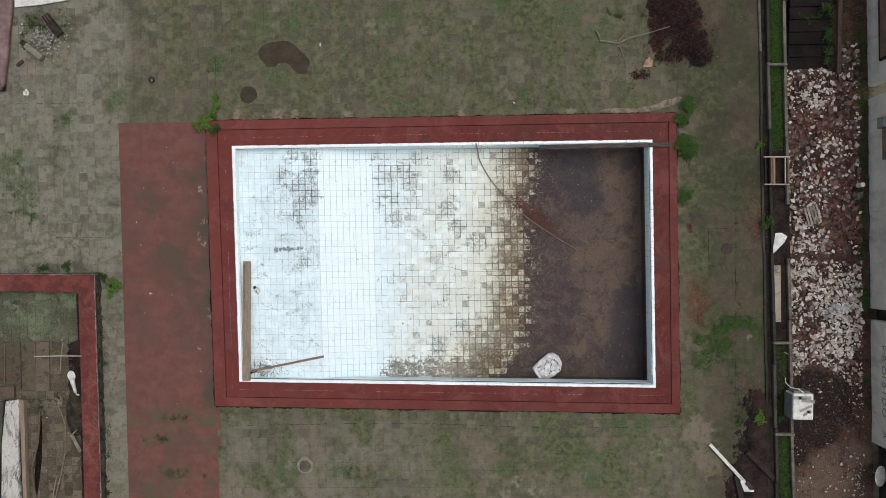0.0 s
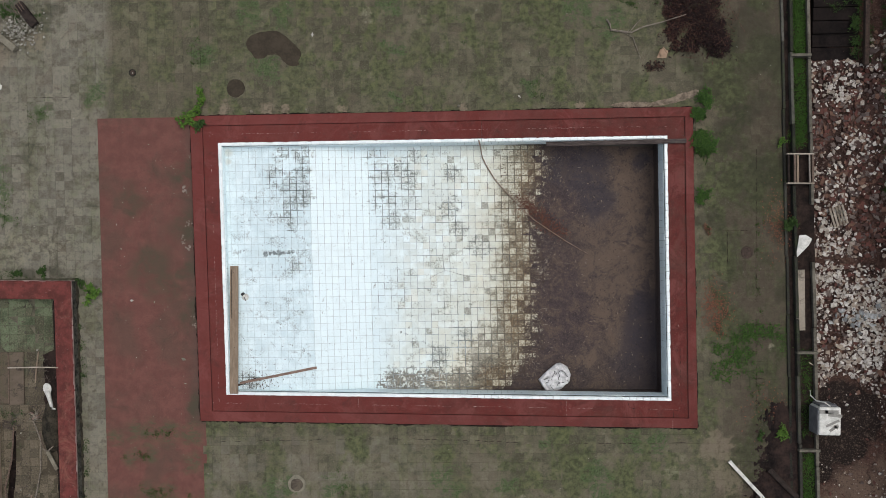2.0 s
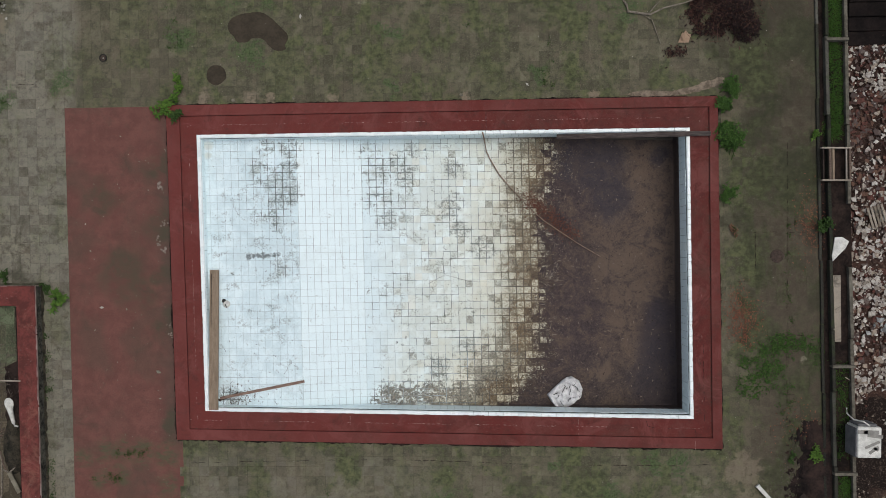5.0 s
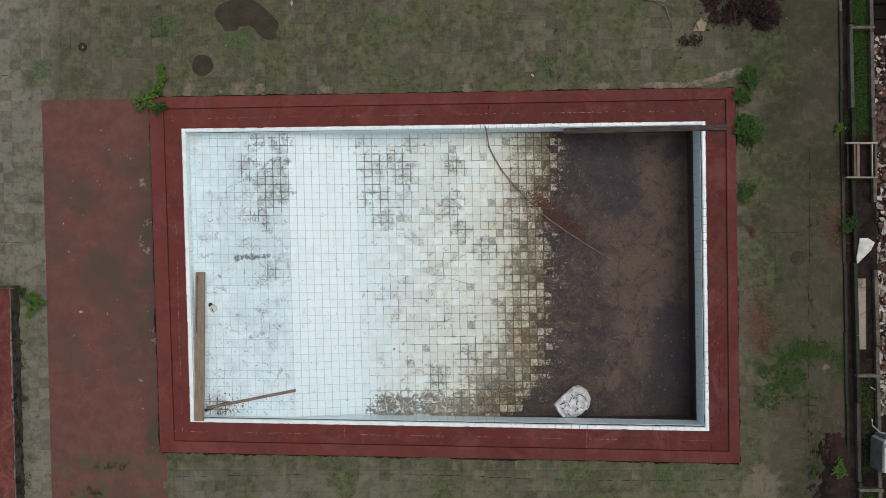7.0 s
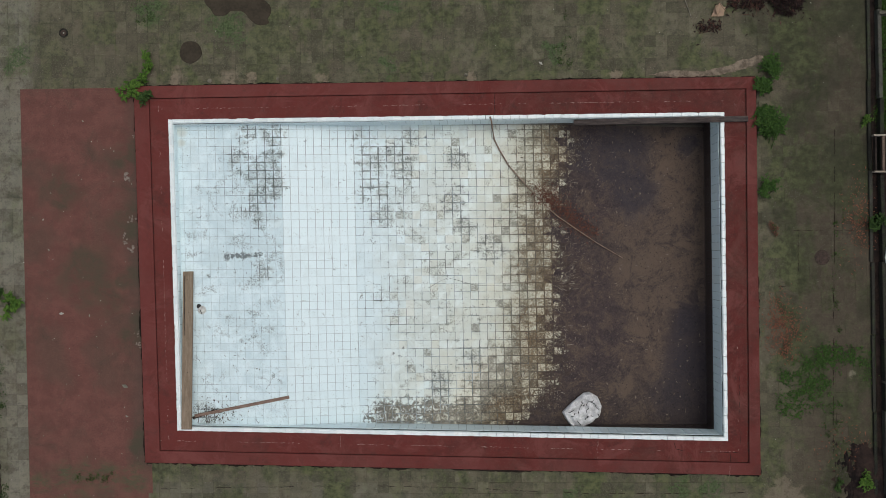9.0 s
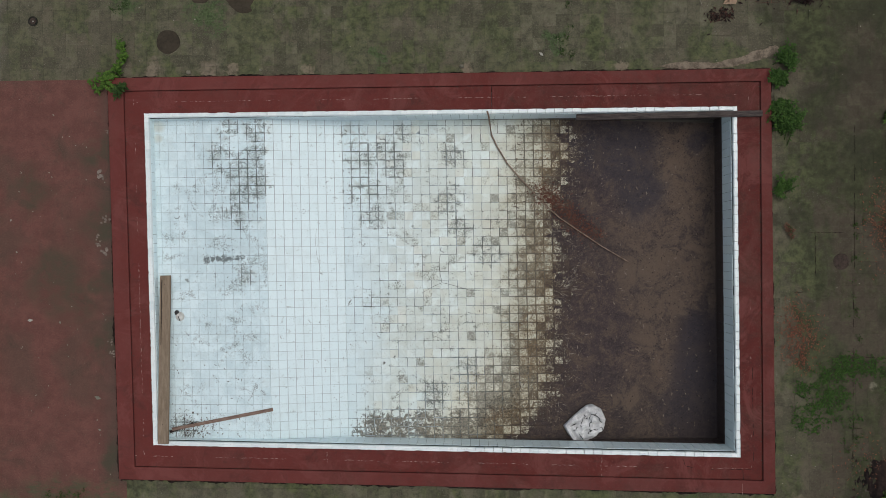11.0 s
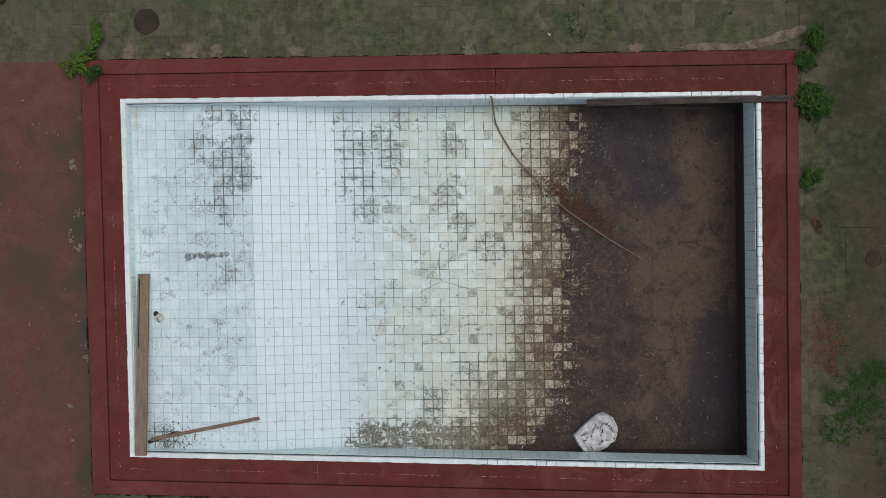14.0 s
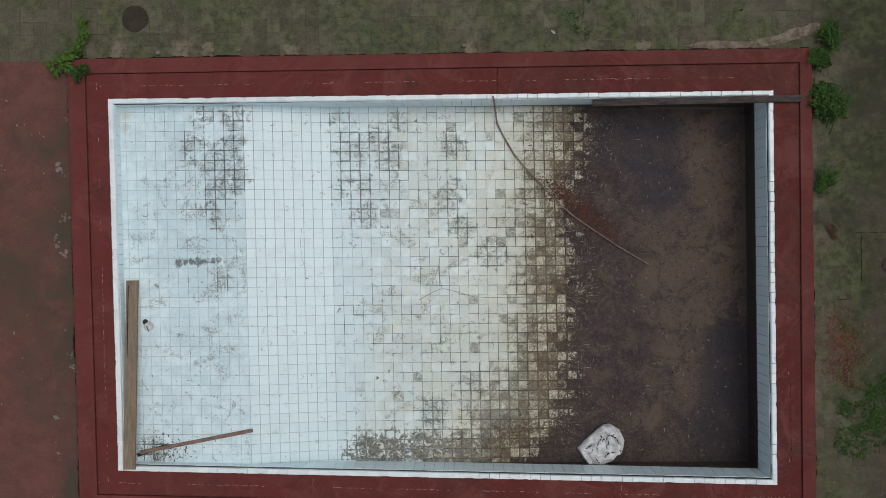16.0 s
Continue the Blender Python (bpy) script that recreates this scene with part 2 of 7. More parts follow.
def silt_tone(g):
    """The colours of the silt, shared by the sheet of it and by what it has left on the tiles."""
    x, y, z = g.xyz()
    big, mid, small, fine = g.noise(0.5, 4, 0.6, 0.9), g.noise(2.6, 7, 0.75, 0.7), g.noise(15, 8, 0.85, 0.6), g.noise(55, 6, 0.88)
    east = g.math("ADD", g.step(x, 2.3, 4.2), g.math("MULTIPLY", g.math("SUBTRACT", big, 0.5), 2.4))
    c = g.mix(g.step(east, 0.2, 0.85), (0.054, 0.040, 0.043), (0.098, 0.071, 0.058))
    blue = g.near([(3.35, 2.2, 0.9), (3.6, 1.6, 0.7), (2.6, 2.3, 0.5), (4.7, 2.5, 0.4), (4.55, -1.0, 0.5), (4.6, -1.8, 0.8), (4.3, -2.3, 0.7)], 0.7, 1.4)
    c = g.mix(g.math("MULTIPLY", blue, 0.85), c, (0.055, 0.050, 0.061))
    wet = g.step(g.math("ADD", y, g.math("MULTIPLY", g.math("SUBTRACT", mid, 0.5), 1.2)), -1.5, -2.6)
    c = g.mix(g.math("MULTIPLY", wet, 0.75), c, (0.046, 0.036, 0.036))
    c = g.mix(g.step(mid, 0.48, 0.60, 0.0, 0.55), c, (0.118, 0.084, 0.063))
    c = g.mix(g.step(mid, 0.49, 0.38, 0.0, 0.65), c, (0.036, 0.029, 0.033))
    c = g.mix(g.step(small, 0.51, 0.60, 0.0, 0.5), c, (0.125, 0.090, 0.068))
    c = g.mix(g.step(small, 0.47, 0.39, 0.0, 0.6), c, (0.028, 0.022, 0.021))
    c = g.mix(g.step(fine, 0.52, 0.60, 0.0, 0.5), c, (0.15, 0.115, 0.090))
    c = g.mix(g.step(fine, 0.47, 0.40, 0.0, 0.5), c, (0.024, 0.020, 0.018))
    # bluish black where water stood longest: along the foot of the end wall and at the corners
    sway = g.math("MULTIPLY", g.math("SUBTRACT", mid, 0.5), 1.3)
    pond = g.math("MULTIPLY", g.step(g.math("ADD", x, sway), 4.05, 4.30), g.step(g.math("ADD", y, sway), -0.35, -0.85))
    pond = g.math("MAXIMUM", pond, g.step(g.math("ADD", blue, sway), 0.45, 0.8, 0.0, 0.7))
    c = g.mix(g.math("MULTIPLY", pond, 0.62), c, (0.034, 0.029, 0.036))
    ochre = g.near([(3.6, 0.2, 0.7), (3.9, -0.5, 0.6), (3.75, -1.2, 0.5), (3.3, -2.1, 0.5), (4.4, 0.9, 0.6), (4.2, 1.9, 0.4)], 0.8, 1.6)
    c = g.mix(g.math("MULTIPLY", ochre, g.step(mid, 0.44, 0.56, 0.0, 0.5)), c, (0.125, 0.092, 0.070))
    return c, fine, small


def pool_tile_material(wall=False):
    """Glazed white tiles: film, black algae along the joints and, below the old waterline, brown silt."""
    g = Graph("glazed_wall_tile" if wall else "glazed_white_tile")
    x, y, z = g.xyz()
    r = g.rnd()
    at = g.t.nodes.new("ShaderNodeAttribute")
    at.attribute_name = "edge"
    rim = g.step(at.outputs["Fac"], 0.45, 0.9)
    c = g.mix(r, (0.675, 0.795, 0.835), (0.73, 0.845, 0.88))
    warm = g.noise(0.9, 5, 0.6, 0.6)
    c = g.mix(g.math("MULTIPLY", g.step(r, 0.80, 0.95, 0.0, 0.45), g.step(x, -1.7, -0.8)), c, (0.60, 0.56, 0.46))
    blot = g.noise(10, 6, 0.76, 0.8)
    fine = g.noise(44, 4, 0.75)
    grain = g.math("ADD", g.math("MULTIPLY", blot, 0.7), g.math("MULTIPLY", fine, 0.3))
    c = g.mix(g.step(fine, 0.53, 0.66, 0.0, 0.22), c, (0.40, 0.41, 0.37))
    c = g.mix(g.step(g.noise(3.0, 5, 0.7), 0.5, 0.66, 0.0, 0.3), c, (0.50, 0.57, 0.57))
    if wall:
        c = g.mix(0.7, c, (0.80, 0.91, 0.93))
        low = g.math("ADD", g.math("MULTIPLY", z, -1.0), g.math("MULTIPLY", g.math("SUBTRACT", blot, 0.5), 0.05))
        c = g.mix(g.step(low, 0.515, 0.535), c, g.mix(fine, (0.034, 0.026, 0.025), (0.074, 0.054, 0.047)))
        c = g.mix(g.math("MULTIPLY", g.step(grain, 0.54, 0.66), 0.22), c, (0.26, 0.29, 0.27))
        return g.done(c, 0.3, fine, 0.12, 0.003, spec=0.4)
    at2 = g.t.nodes.new("ShaderNodeAttribute")
    at2.attribute_name = "near_silt"
    dist = g.math("SUBTRACT", at2.outputs["Fac"], 3.0)
    loose = g.step(g.math("ADD", x, g.math("MULTIPLY", g.math("SUBTRACT", warm, 0.5), 1.6)), -1.9, -0.3)
    # east of the slope the tiles are creamier, each a little different
    r2 = g.math("FRACT", g.math("MULTIPLY", r, 7.31))
    c = g.mix(g.math("MULTIPLY", g.step(r2, 0.05, 0.9, 0.38, 0.75), g.step(x, -1.9, 1.0)), c, (0.555, 0.58, 0.49))
    c = g.mix(g.math("MULTIPLY", g.step(g.math("FRACT", g.math("MULTIPLY", r, 3.7)), 0.55, 0.25, 0.0, 0.28), loose), c, (0.44, 0.50, 0.485))
    c = g.mix(g.math("MULTIPLY", g.math("MULTIPLY", g.step(y, 0.9, -1.4), loose), g.step(warm, 0.36, 0.60, 0.05, 0.32)), c, (0.57, 0.55, 0.435))
    wave = g.math("ADD", g.math("MULTIPLY", g.math("SUBTRACT", warm, 0.5), 1.5), g.math("MULTIPLY", g.math("SUBTRACT", g.noise(3.0, 5, 0.7, 0.5), 0.5), 1.4))
    zone = g.math("ADD", g.math("ADD", dist, wave), g.step(y, -0.4, -2.2, 0.0, 0.7))
    cream = g.mix(g.step(g.noise(2.2, 5), 0.4, 0.6), (0.58, 0.555, 0.44), (0.50, 0.45, 0.33))
    c = g.mix(g.step(zone, -1.9, -0.3, 0.0, 0.9), c, cream)
    # algae along the joints, in patches
    alg = g.near([(-3.78, 2.2, 0.36), (-3.5, 2.0, 0.4), (-3.62, 2.68, 0.3), (-3.15, 2.65, 0.4), (-3.12, 2.2, 0.36), (-3.15, 1.75, 0.4), (-3.3, 1.5, 0.34), (-3.5, 1.3, 0.2), (-3.4, 1.1, 0.2), (-1.5, 2.55, 0.4), (-1.4, 2.15, 0.42), (-0.95, 2.3, 0.42), (-0.8, 2.05, 0.3), (-1.35, 1.6, 0.42), (-1.15, 1.15, 0.32), (-0.6, 2.6, 0.3), (-4.4, -2.55, 0.4), (0.2, 1.4, 0.4), (0.5, -1.6, 0.5), (-3.3, 0.1, 0.25), (0.25, 2.2, 0.3), (-0.1, -2.0, 0.4), (0.9, 0.45, 0.4), (0.35, 0.9, 0.3)], 0.4, 3.0)
    crust = g.near([(-1.15, -2.62, 0.5), (-0.7, -2.55, 0.55), (-0.2, -2.55, 0.55), (0.35, -2.55, 0.5), (0.85, -2.45, 0.5), (1.2, -2.25, 0.5)], 0.5, 2.4)
    faint = g.near([(-3.6, 0.3, 1.0), (-3.6, -0.8, 0.7), (-3.6, 1.4, 1.3), (-1.0, 1.6, 1.5), (0.2, 0.8, 1.3), (0.2, -1.2, 1.5), (0.0, 2.0, 1.0), (-0.8, -0.6, 1.0)], 0.9, 1.8)
    alg = g.math("MULTIPLY", alg, g.step(g.noise(4.2, 6, 0.75, 0.8), 0.36, 0.50))
    dry = g.step(dist, -0.35, -0.8)
    slope = g.math("MULTIPLY", g.step(g.math("ADD", x, g.math("MULTIPLY", y, 0.019)), -2.98, -2.94), g.step(g.math("ADD", x, g.math("MULTIPLY", g.math("SUBTRACT", warm, 0.5), 1.6)), -0.6, -1.8))
    flat = g.math("SUBTRACT", 1.0, slope)
    # the slope's sunlight is trimmed in colour: a darker base, no film
    c = g.mix(g.math("MULTIPLY", slope, 0.45), c, (0.56, 0.675, 0.71))
    film = g.step(g.math("ADD", g.noise(2.1, 6, 0.75, 0.9), g.math("MULTIPLY", faint, 0.10)), 0.45, 0.64, 0.0, 0.36)
    c = g.mix(g.math("MULTIPLY", g.math("MULTIPLY", film, dry), flat), c, g.mix(loose, (0.42, 0.545, 0.585), (0.44, 0.46, 0.40)))
    smear = g.math("MULTIPLY", g.math("MULTIPLY", alg, dry), g.step(g.noise(5.5, 4, 0.6, 1.0), 0.42, 0.60))
    c = g.mix(g.math("MULTIPLY", smear, 0.5), c, (0.42, 0.45, 0.43))
    # worn crazing inside single tiles
    worm = g.math("ABSOLUTE", g.math("SUBTRACT", g.noise(13, 5, 0.7, 1.4), 0.5))
    picked = g.math("ADD", g.noise(2.7, 5, 0.7, 0.6), g.math("MULTIPLY", g.math("ADD", alg, g.math("MULTIPLY", faint, 0.35)), 0.14))
    picked = g.math("ADD", picked, g.math("MULTIPLY", g.math("SUBTRACT", r2, 0.6), g.math("MULTIPLY", loose, 0.16)))
    worm = g.math("MULTIPLY", g.step(worm, 0.045, 0.012), g.step(picked, 0.56, 0.66))
    c = g.mix(g.math("MULTIPLY", g.math("MULTIPLY", worm, g.step(dist, 0.1, -0.3)), g.math("MULTIPLY", flat, 0.8)), c, g.mix(loose, (0.14, 0.155, 0.15), (0.12, 0.115, 0.09)))
    load = g.math("ADD", g.math("MULTIPLY", alg, 0.06), g.math("MULTIPLY", faint, 0.012))
    load = g.math("ADD", load, g.math("MULTIPLY", crust, 0.165))
    edged = g.math("ADD", g.math("ADD", alg, crust), g.math("MULTIPLY", faint, 0.25))
    load = g.math("ADD", load, g.math("MULTIPLY", g.math("MULTIPLY", edged, rim), 0.20))
    c = g.mix(g.step(g.math("ADD", g.math("ADD", g.math("MULTIPLY", blot, 0.8), g.math("MULTIPLY", fine, 0.2)), load), 0.585, 0.665, 0.0, 0.88), c, g.mix(g.step(g.noise(32, 3, 0.7), 0.42, 0.60), g.mix(crust, (0.075, 0.085, 0.082), (0.042, 0.034, 0.024)), g.mix(crust, (0.22, 0.24, 0.23), (0.16, 0.13, 0.09))))
    single = g.math("MULTIPLY", g.step(r2, 0.980, 0.988, 0.0, 0.7), loose)
    c = g.mix(g.math("MULTIPLY", single, g.step(grain, 0.40, 0.56)), c, (0.15, 0.145, 0.12))
    c = g.mix(g.math("MULTIPLY", g.near([(-4.84, 2.70, 0.16), (-4.84, 2.5, 0.10)], 0.1, 6.0), 0.35), c, (0.42, 0.34, 0.19))
    # brown silt left on the tiles: in the joints first, then over whole tiles, ragged
    silt, f2, s2 = silt_tone(g)
    cover = g.step(zone, -1.40, -0.15)
    crumb = g.noise(15, 8, 0.84, 0.6)
    speck = g.noise(36, 6, 0.8, 0.5)
    dirt = g.math("ADD", g.math("MULTIPLY", speck, 0.5), g.math("ADD", g.math("MULTIPLY", crumb, 0.25), g.math("MULTIPLY", blot, 0.25)))
    warmth = g.step(g.math("ADD", dist, g.math("MULTIPLY", g.math("SUBTRACT", g.noise(2.4, 5, 0.7, 0.5), 0.5), 2.2)), -0.85, -0.15)
    brown = g.mix(g.step(speck, 0.43, 0.58), g.mix(warmth, (0.050, 0.045, 0.036), (0.040, 0.026, 0.016)), g.mix(warmth, (0.245, 0.222, 0.170), (0.190, 0.132, 0.078)))
    amount = g.math("ADD", dirt, g.math("MULTIPLY", cover, 0.135))
    amount = g.math("ADD", amount, g.math("MULTIPLY", g.math("MULTIPLY", g.math("SUBTRACT", r2, 0.45), cover), 0.08))
    amount = g.math("ADD", amount, g.math("MULTIPLY", g.math("MULTIPLY", rim, cover), 0.13))
    c = g.mix(g.step(amount, 0.555, 0.655, 0.0, 0.92), c, brown)
    ragged = g.math("ADD", g.math("MULTIPLY", g.math("SUBTRACT", dirt, 0.5), 3.2), g.math("MULTIPLY", g.math("SUBTRACT", r2, 0.5), 0.3))
    c = g.mix(g.step(g.math("ADD", dist, ragged), -0.14, 0.16), c, g.mix(0.35, silt, (0.066, 0.047, 0.036)))
    dash = g.near([(-4.0, 0.40, 0.13), (-3.9, 0.41, 0.1), (-3.8, 0.415, 0.1), (-3.7, 0.42, 0.12), (-3.58, 0.425, 0.1), (-3.48, 0.43, 0.1), (-3.38, 0.435, 0.09)], 0.1, 8.0)
    c = g.mix(g.step(g.math("ADD", grain, g.math("MULTIPLY", dash, 0.24)), 0.60, 0.72, 0.0, 0.85), c, (0.09, 0.10, 0.10))
    g.put(g.b.inputs["Specular IOR Level"], g.step(dist, -1.2, -0.3, 0.4, 0.1))
    return g.done(c, g.step(dist, -1.4, -0.3, 0.25, 0.9), grain, 0.3, 0.004, spec=None)


def grout_material():
    """Pale joints: grey on the slope, black in patches, brown towards the silt."""
    g = Graph("dirty_grout")
    dirty = g.near([(-3.6, 2.0, 1.1), (-3.2, 2.3, 0.8), (-3.2, 1.3, 0.7), (-4.2, 2.5, 0.6), (-1.0, 1.9, 1.5), (0.4, 0.6, 1.5), (0.4, -1.2, 1.7), (0.8, -2.4, 1.2), (0.4, 2.3, 1.3), (-2.3, 2.5, 0.7), (-4.2, -2.4, 0.8), (-0.9, -0.5, 1.0)], 1.0, 1.4)
    x, y, z = g.xyz()
    n = g.math("ADD", g.noise(2.6, 6, 0.78, 0.5), g.math("MULTIPLY", dirty, 0.17))
    slope = g.math("MULTIPLY", g.step(x, -3.05, -2.98), g.step(x, -1.58, -1.66))
    c = g.mix(g.step(n, 0.52, 0.74), (0.36, 0.43, 0.455), (0.10, 0.11, 0.105))
    c = g.mix(g.math("MULTIPLY", slope, 0.6), c, (0.32, 0.37, 0.385))
    c = g.mix(g.step(g.math("ADD", x, g.math("MULTIPLY", g.math("SUBTRACT", g.noise(9, 5, 0.75), 0.5), 3.0)), 0.2, 1.5, 0.0, 0.9), c, (0.085, 0.063, 0.043))
    return g.done(c, 0.9, g.noise(60), 0.4)


def rim_material():
    g = Graph("white_rim_glaze")
    n, fine = g.noise(9, 6, 0.75, 0.4), g.noise(40, 4, 0.7)
    c = g.mix(g.rnd(), (0.70, 0.76, 0.77), (0.82, 0.86, 0.86))
    c = g.mix(g.step(n, 0.55, 0.70, 0.0, 0.5), c, (0.45, 0.47, 0.45))
    c = g.mix(g.step(fine, 0.62, 0.72, 0.0, 0.6), c, (0.25, 0.25, 0.23))
    return g.done(c, 0.3, fine, 0.2, 0.003, spec=0.4)


def cement_material():
    """Grey cement coat with dark runs down its face."""
    g = Graph("grey_cement_coat")
    n, fine = g.noise(1.4, 6, 0.7, 0.4), g.noise(22, 4, 0.7)
    run = g.noise(3.0, 5, 0.7, vec=g.stretch(1, 1, 0.18))
    c = g.mix(g.step(n, 0.36, 0.64), (0.52, 0.48, 0.41), (0.66, 0.62, 0.54))
    c = g.mix(g.step(run, 0.52, 0.68, 0.0, 0.5), c, (0.30, 0.275, 0.23))
    c = g.mix(g.step(fine, 0.55, 0.7, 0.0, 0.3), c, (0.38, 0.36, 0.31))
    return g.done(c, 0.9, fine, 0.4, 0.008)


def marble_material():
    """White slab: dark dirty veins along its length."""
    g = Graph("stained_white_slab")
    n = g.noise(1.5, 7, 0.72, 0.4, vec=g.stretch(2.0, 0.8, 1))
    vein = g.math("ABSOLUTE", g.math("SUBTRACT", g.noise(1.1, 7, 0.7, 0.6, vec=g.stretch(2.6, 0.7, 1)), 0.5))
    fine = g.noise(30, 5, 0.8)
    c = g.mix(g.step(n, 0.36, 0.6), (0.33, 0.31, 0.275), (0.50, 0.48, 0.44))
    c = g.mix(g.step(vein, 0.02, 0.004, 0.0, 0.7), c, (0.05, 0.046, 0.040))
    c = g.mix(g.step(n, 0.545, 0.63, 0.0, 0.88), c, (0.035, 0.032, 0.028))
    c = g.mix(g.step(fine, 0.53, 0.65, 0.0, 0.45), c, (0.16, 0.145, 0.12))
    return g.done(c, 0.7, fine, 0.4, 0.006)


def red_paint_material(lighter=False):
    """Old red floor paint; the raised edge strip is paler, from wear and painted-in sun."""
    g = Graph("lighter_red_paint" if lighter else "red_floor_paint")
    r = g.rnd()
    big, mid, fine = g.noise(0.7, 5, 0.6, 0.5), g.noise(4, 6, 0.7), g.noise(46, 4, 0.75)
    c = g.mix(g.math("ADD", g.math("MULTIPLY", r, 0.4), g.math("MULTIPLY", mid, 0.6)), (0.085, 0.0185, 0.016), (0.122, 0.026, 0.022))
    c = g.mix(g.step(big, 0.45, 0.65, 0.0, 0.45), c, (0.085, 0.036, 0.030))
    c = g.mix(g.step(mid, 0.48, 0.36, 0.0, 0.6), c, (0.075, 0.022, 0.019))
    c = g.mix(g.step(g.noise(1.6, 5, 0.7, 0.6), 0.52, 0.66, 0.0, 0.45), c, (0.085, 0.040, 0.030))
    c = g.mix(g.step(fine, 0.47, 0.34, 0.0, 0.35), c, (0.06, 0.016, 0.014))
    c = g.mix(g.step(fine, 0.62, 0.78, 0.0, 0.5), c, (0.21, 0.09, 0.08))
    c = g.mix(g.step(g.noise(19, 6, 0.8), 0.66, 0.76, 0.0, 0.5), c, (0.045, 0.028, 0.022))
    dust = g.math("ADD", g.math("MULTIPLY", g.noise(2.4, 6, 0.75, 0.6), 0.6), g.math("MULTIPLY", g.noise(28, 5, 0.85), 0.4))
    c = g.mix(g.step(dust, 0.46, 0.62, 0.0, 0.30), c, (0.145, 0.066, 0.056))
    c = g.mix(g.step(g.noise(85, 2, 0.6), 0.66, 0.74, 0.0, 0.5), c, (0.28, 0.17, 0.15))
    c = g.mix(g.step(dust, 0.46, 0.34, 0.0, 0.45), c, (0.055, 0.026, 0.022))
    # paler towards the shallow end: the brighter light there, put into the colour
    x, y, z = g.xyz()
    c = g.mix(g.step(g.math("ADD", x, g.math("MULTIPLY", big, 3.0)), 5.0, -3.5, 0.0, 0.45), c, (0.160, 0.040, 0.035))
    c = g.mix(g.step(g.noise(3.1, 7, 0.78, 0.8), 0.52, 0.64, 0.0, 0.42), c, (0.052, 0.026, 0.022))
    c = g.mix(g.step(g.noise(1.3, 7, 0.75, 1.1), 0.50, 0.62, 0.0, 0.45), c, (0.185, 0.062, 0.056))
    # paler copy for the raised strip: wear, and sunlight put into the colour
    if lighter:
        c = g.mix(g.step(g.noise(1.1, 5, 0.7), 0.3, 0.7, 0.0, 0.42), c, (0.175, 0.055, 0.050))
    return g.done(c, 0.75, fine, 0.35, 0.004, spec=0.1)


def red_slab_material():
    """The same paint on the ground, trodden dull and mossy."""
    g = Graph("worn_red_paint")
    r = g.rnd()
    x, y, z = g.xyz()
    big, mid, fine = g.noise(0.8, 5, 0.62, 0.6), g.noise(3.2, 6, 0.72), g.noise(40, 4, 0.75)
    c = g.mix(g.step(mid, 0.38, 0.62), (0.116, 0.049, 0.040), (0.152, 0.063, 0.052))
    c = g.mix(g.step(big, 0.45, 0.62, 0.0, 0.6), c, (0.084, 0.055, 0.041))
    c = g.mix(g.step(g.noise(1.9, 7, 0.75, 0.8), 0.52, 0.68, 0.0, 0.42), c, (0.060, 0.048, 0.034))
    c = g.mix(g.step(fine, 0.53, 0.68, 0.0, 0.4), c, (0.20, 0.11, 0.09))
    c = g.mix(g.step(fine, 0.46, 0.34, 0.0, 0.45), c, (0.06, 0.03, 0.024))
    c = g.mix(g.step(g.noise(11, 6, 0.75), 0.58, 0.70, 0.0, 0.5), c, (0.055, 0.036, 0.028))
    c = g.mix(g.step(g.noise(90, 4, 0.8), 0.56, 0.66, 0.0, 0.5), c, (0.21, 0.125, 0.105))
    c = g.mix(g.step(g.noise(62, 5, 0.8), 0.56, 0.66, 0.0, 0.6), c, (0.058, 0.030, 0.025))
    trod = g.math("MULTIPLY", g.step(g.math("ADD", x, g.math("MULTIPLY", mid, 0.4)), -5.75, -5.3), g.step(y, -3.5, -3.1))
    c = g.mix(g.math("MULTIPLY", trod, 0.5), c, (0.066, 0.056, 0.044))
    edge = g.near([(-5.75, 1.0, 0.5), (-5.7, 0.0, 0.4), (-5.75, 2.3, 0.4), (-6.6, 0.2, 0.7), (-6.3, -0.2, 0.7), (-7.0, 1.6, 0.5), (-5.6, -3.0, 0.4), (-5.6, -0.9, 0.4)])
    c = g.mix(g.math("MULTIPLY", edge, g.step(mid, 0.3, 0.6, 0.1, 0.7)), c, (0.055, 0.055, 0.035))
    green = g.near([(-6.6, -3.58, 0.4), (-6.2, -3.66, 0.4), (-5.7, -3.65, 0.4), (-7.0, -3.6, 0.35), (-7.0, -4.15, 0.4), (-6.7, -4.1, 0.35), (-6.7, -4.95, 0.4), (-6.3, -4.95, 0.4), (-7.1, -5.4, 0.35), (-6.7, -5.4, 0.3), (-5.7, -4.3, 0.35), (-5.6, -5.2, 0.3), (-7.4, -3.7, 0.3)], 0.5, 2.6)
    c = g.mix(g.math("MULTIPLY", green, g.step(g.noise(4.5, 8, 0.82, vec=g.stretch(0.6, 1.3, 1)), 0.40, 0.58, 0.05, 0.75)), c, g.mix(fine, (0.046, 0.054, 0.029), (0.090, 0.098, 0.056)))
    return g.done(c, 0.8, fine, 0.4, 0.005)


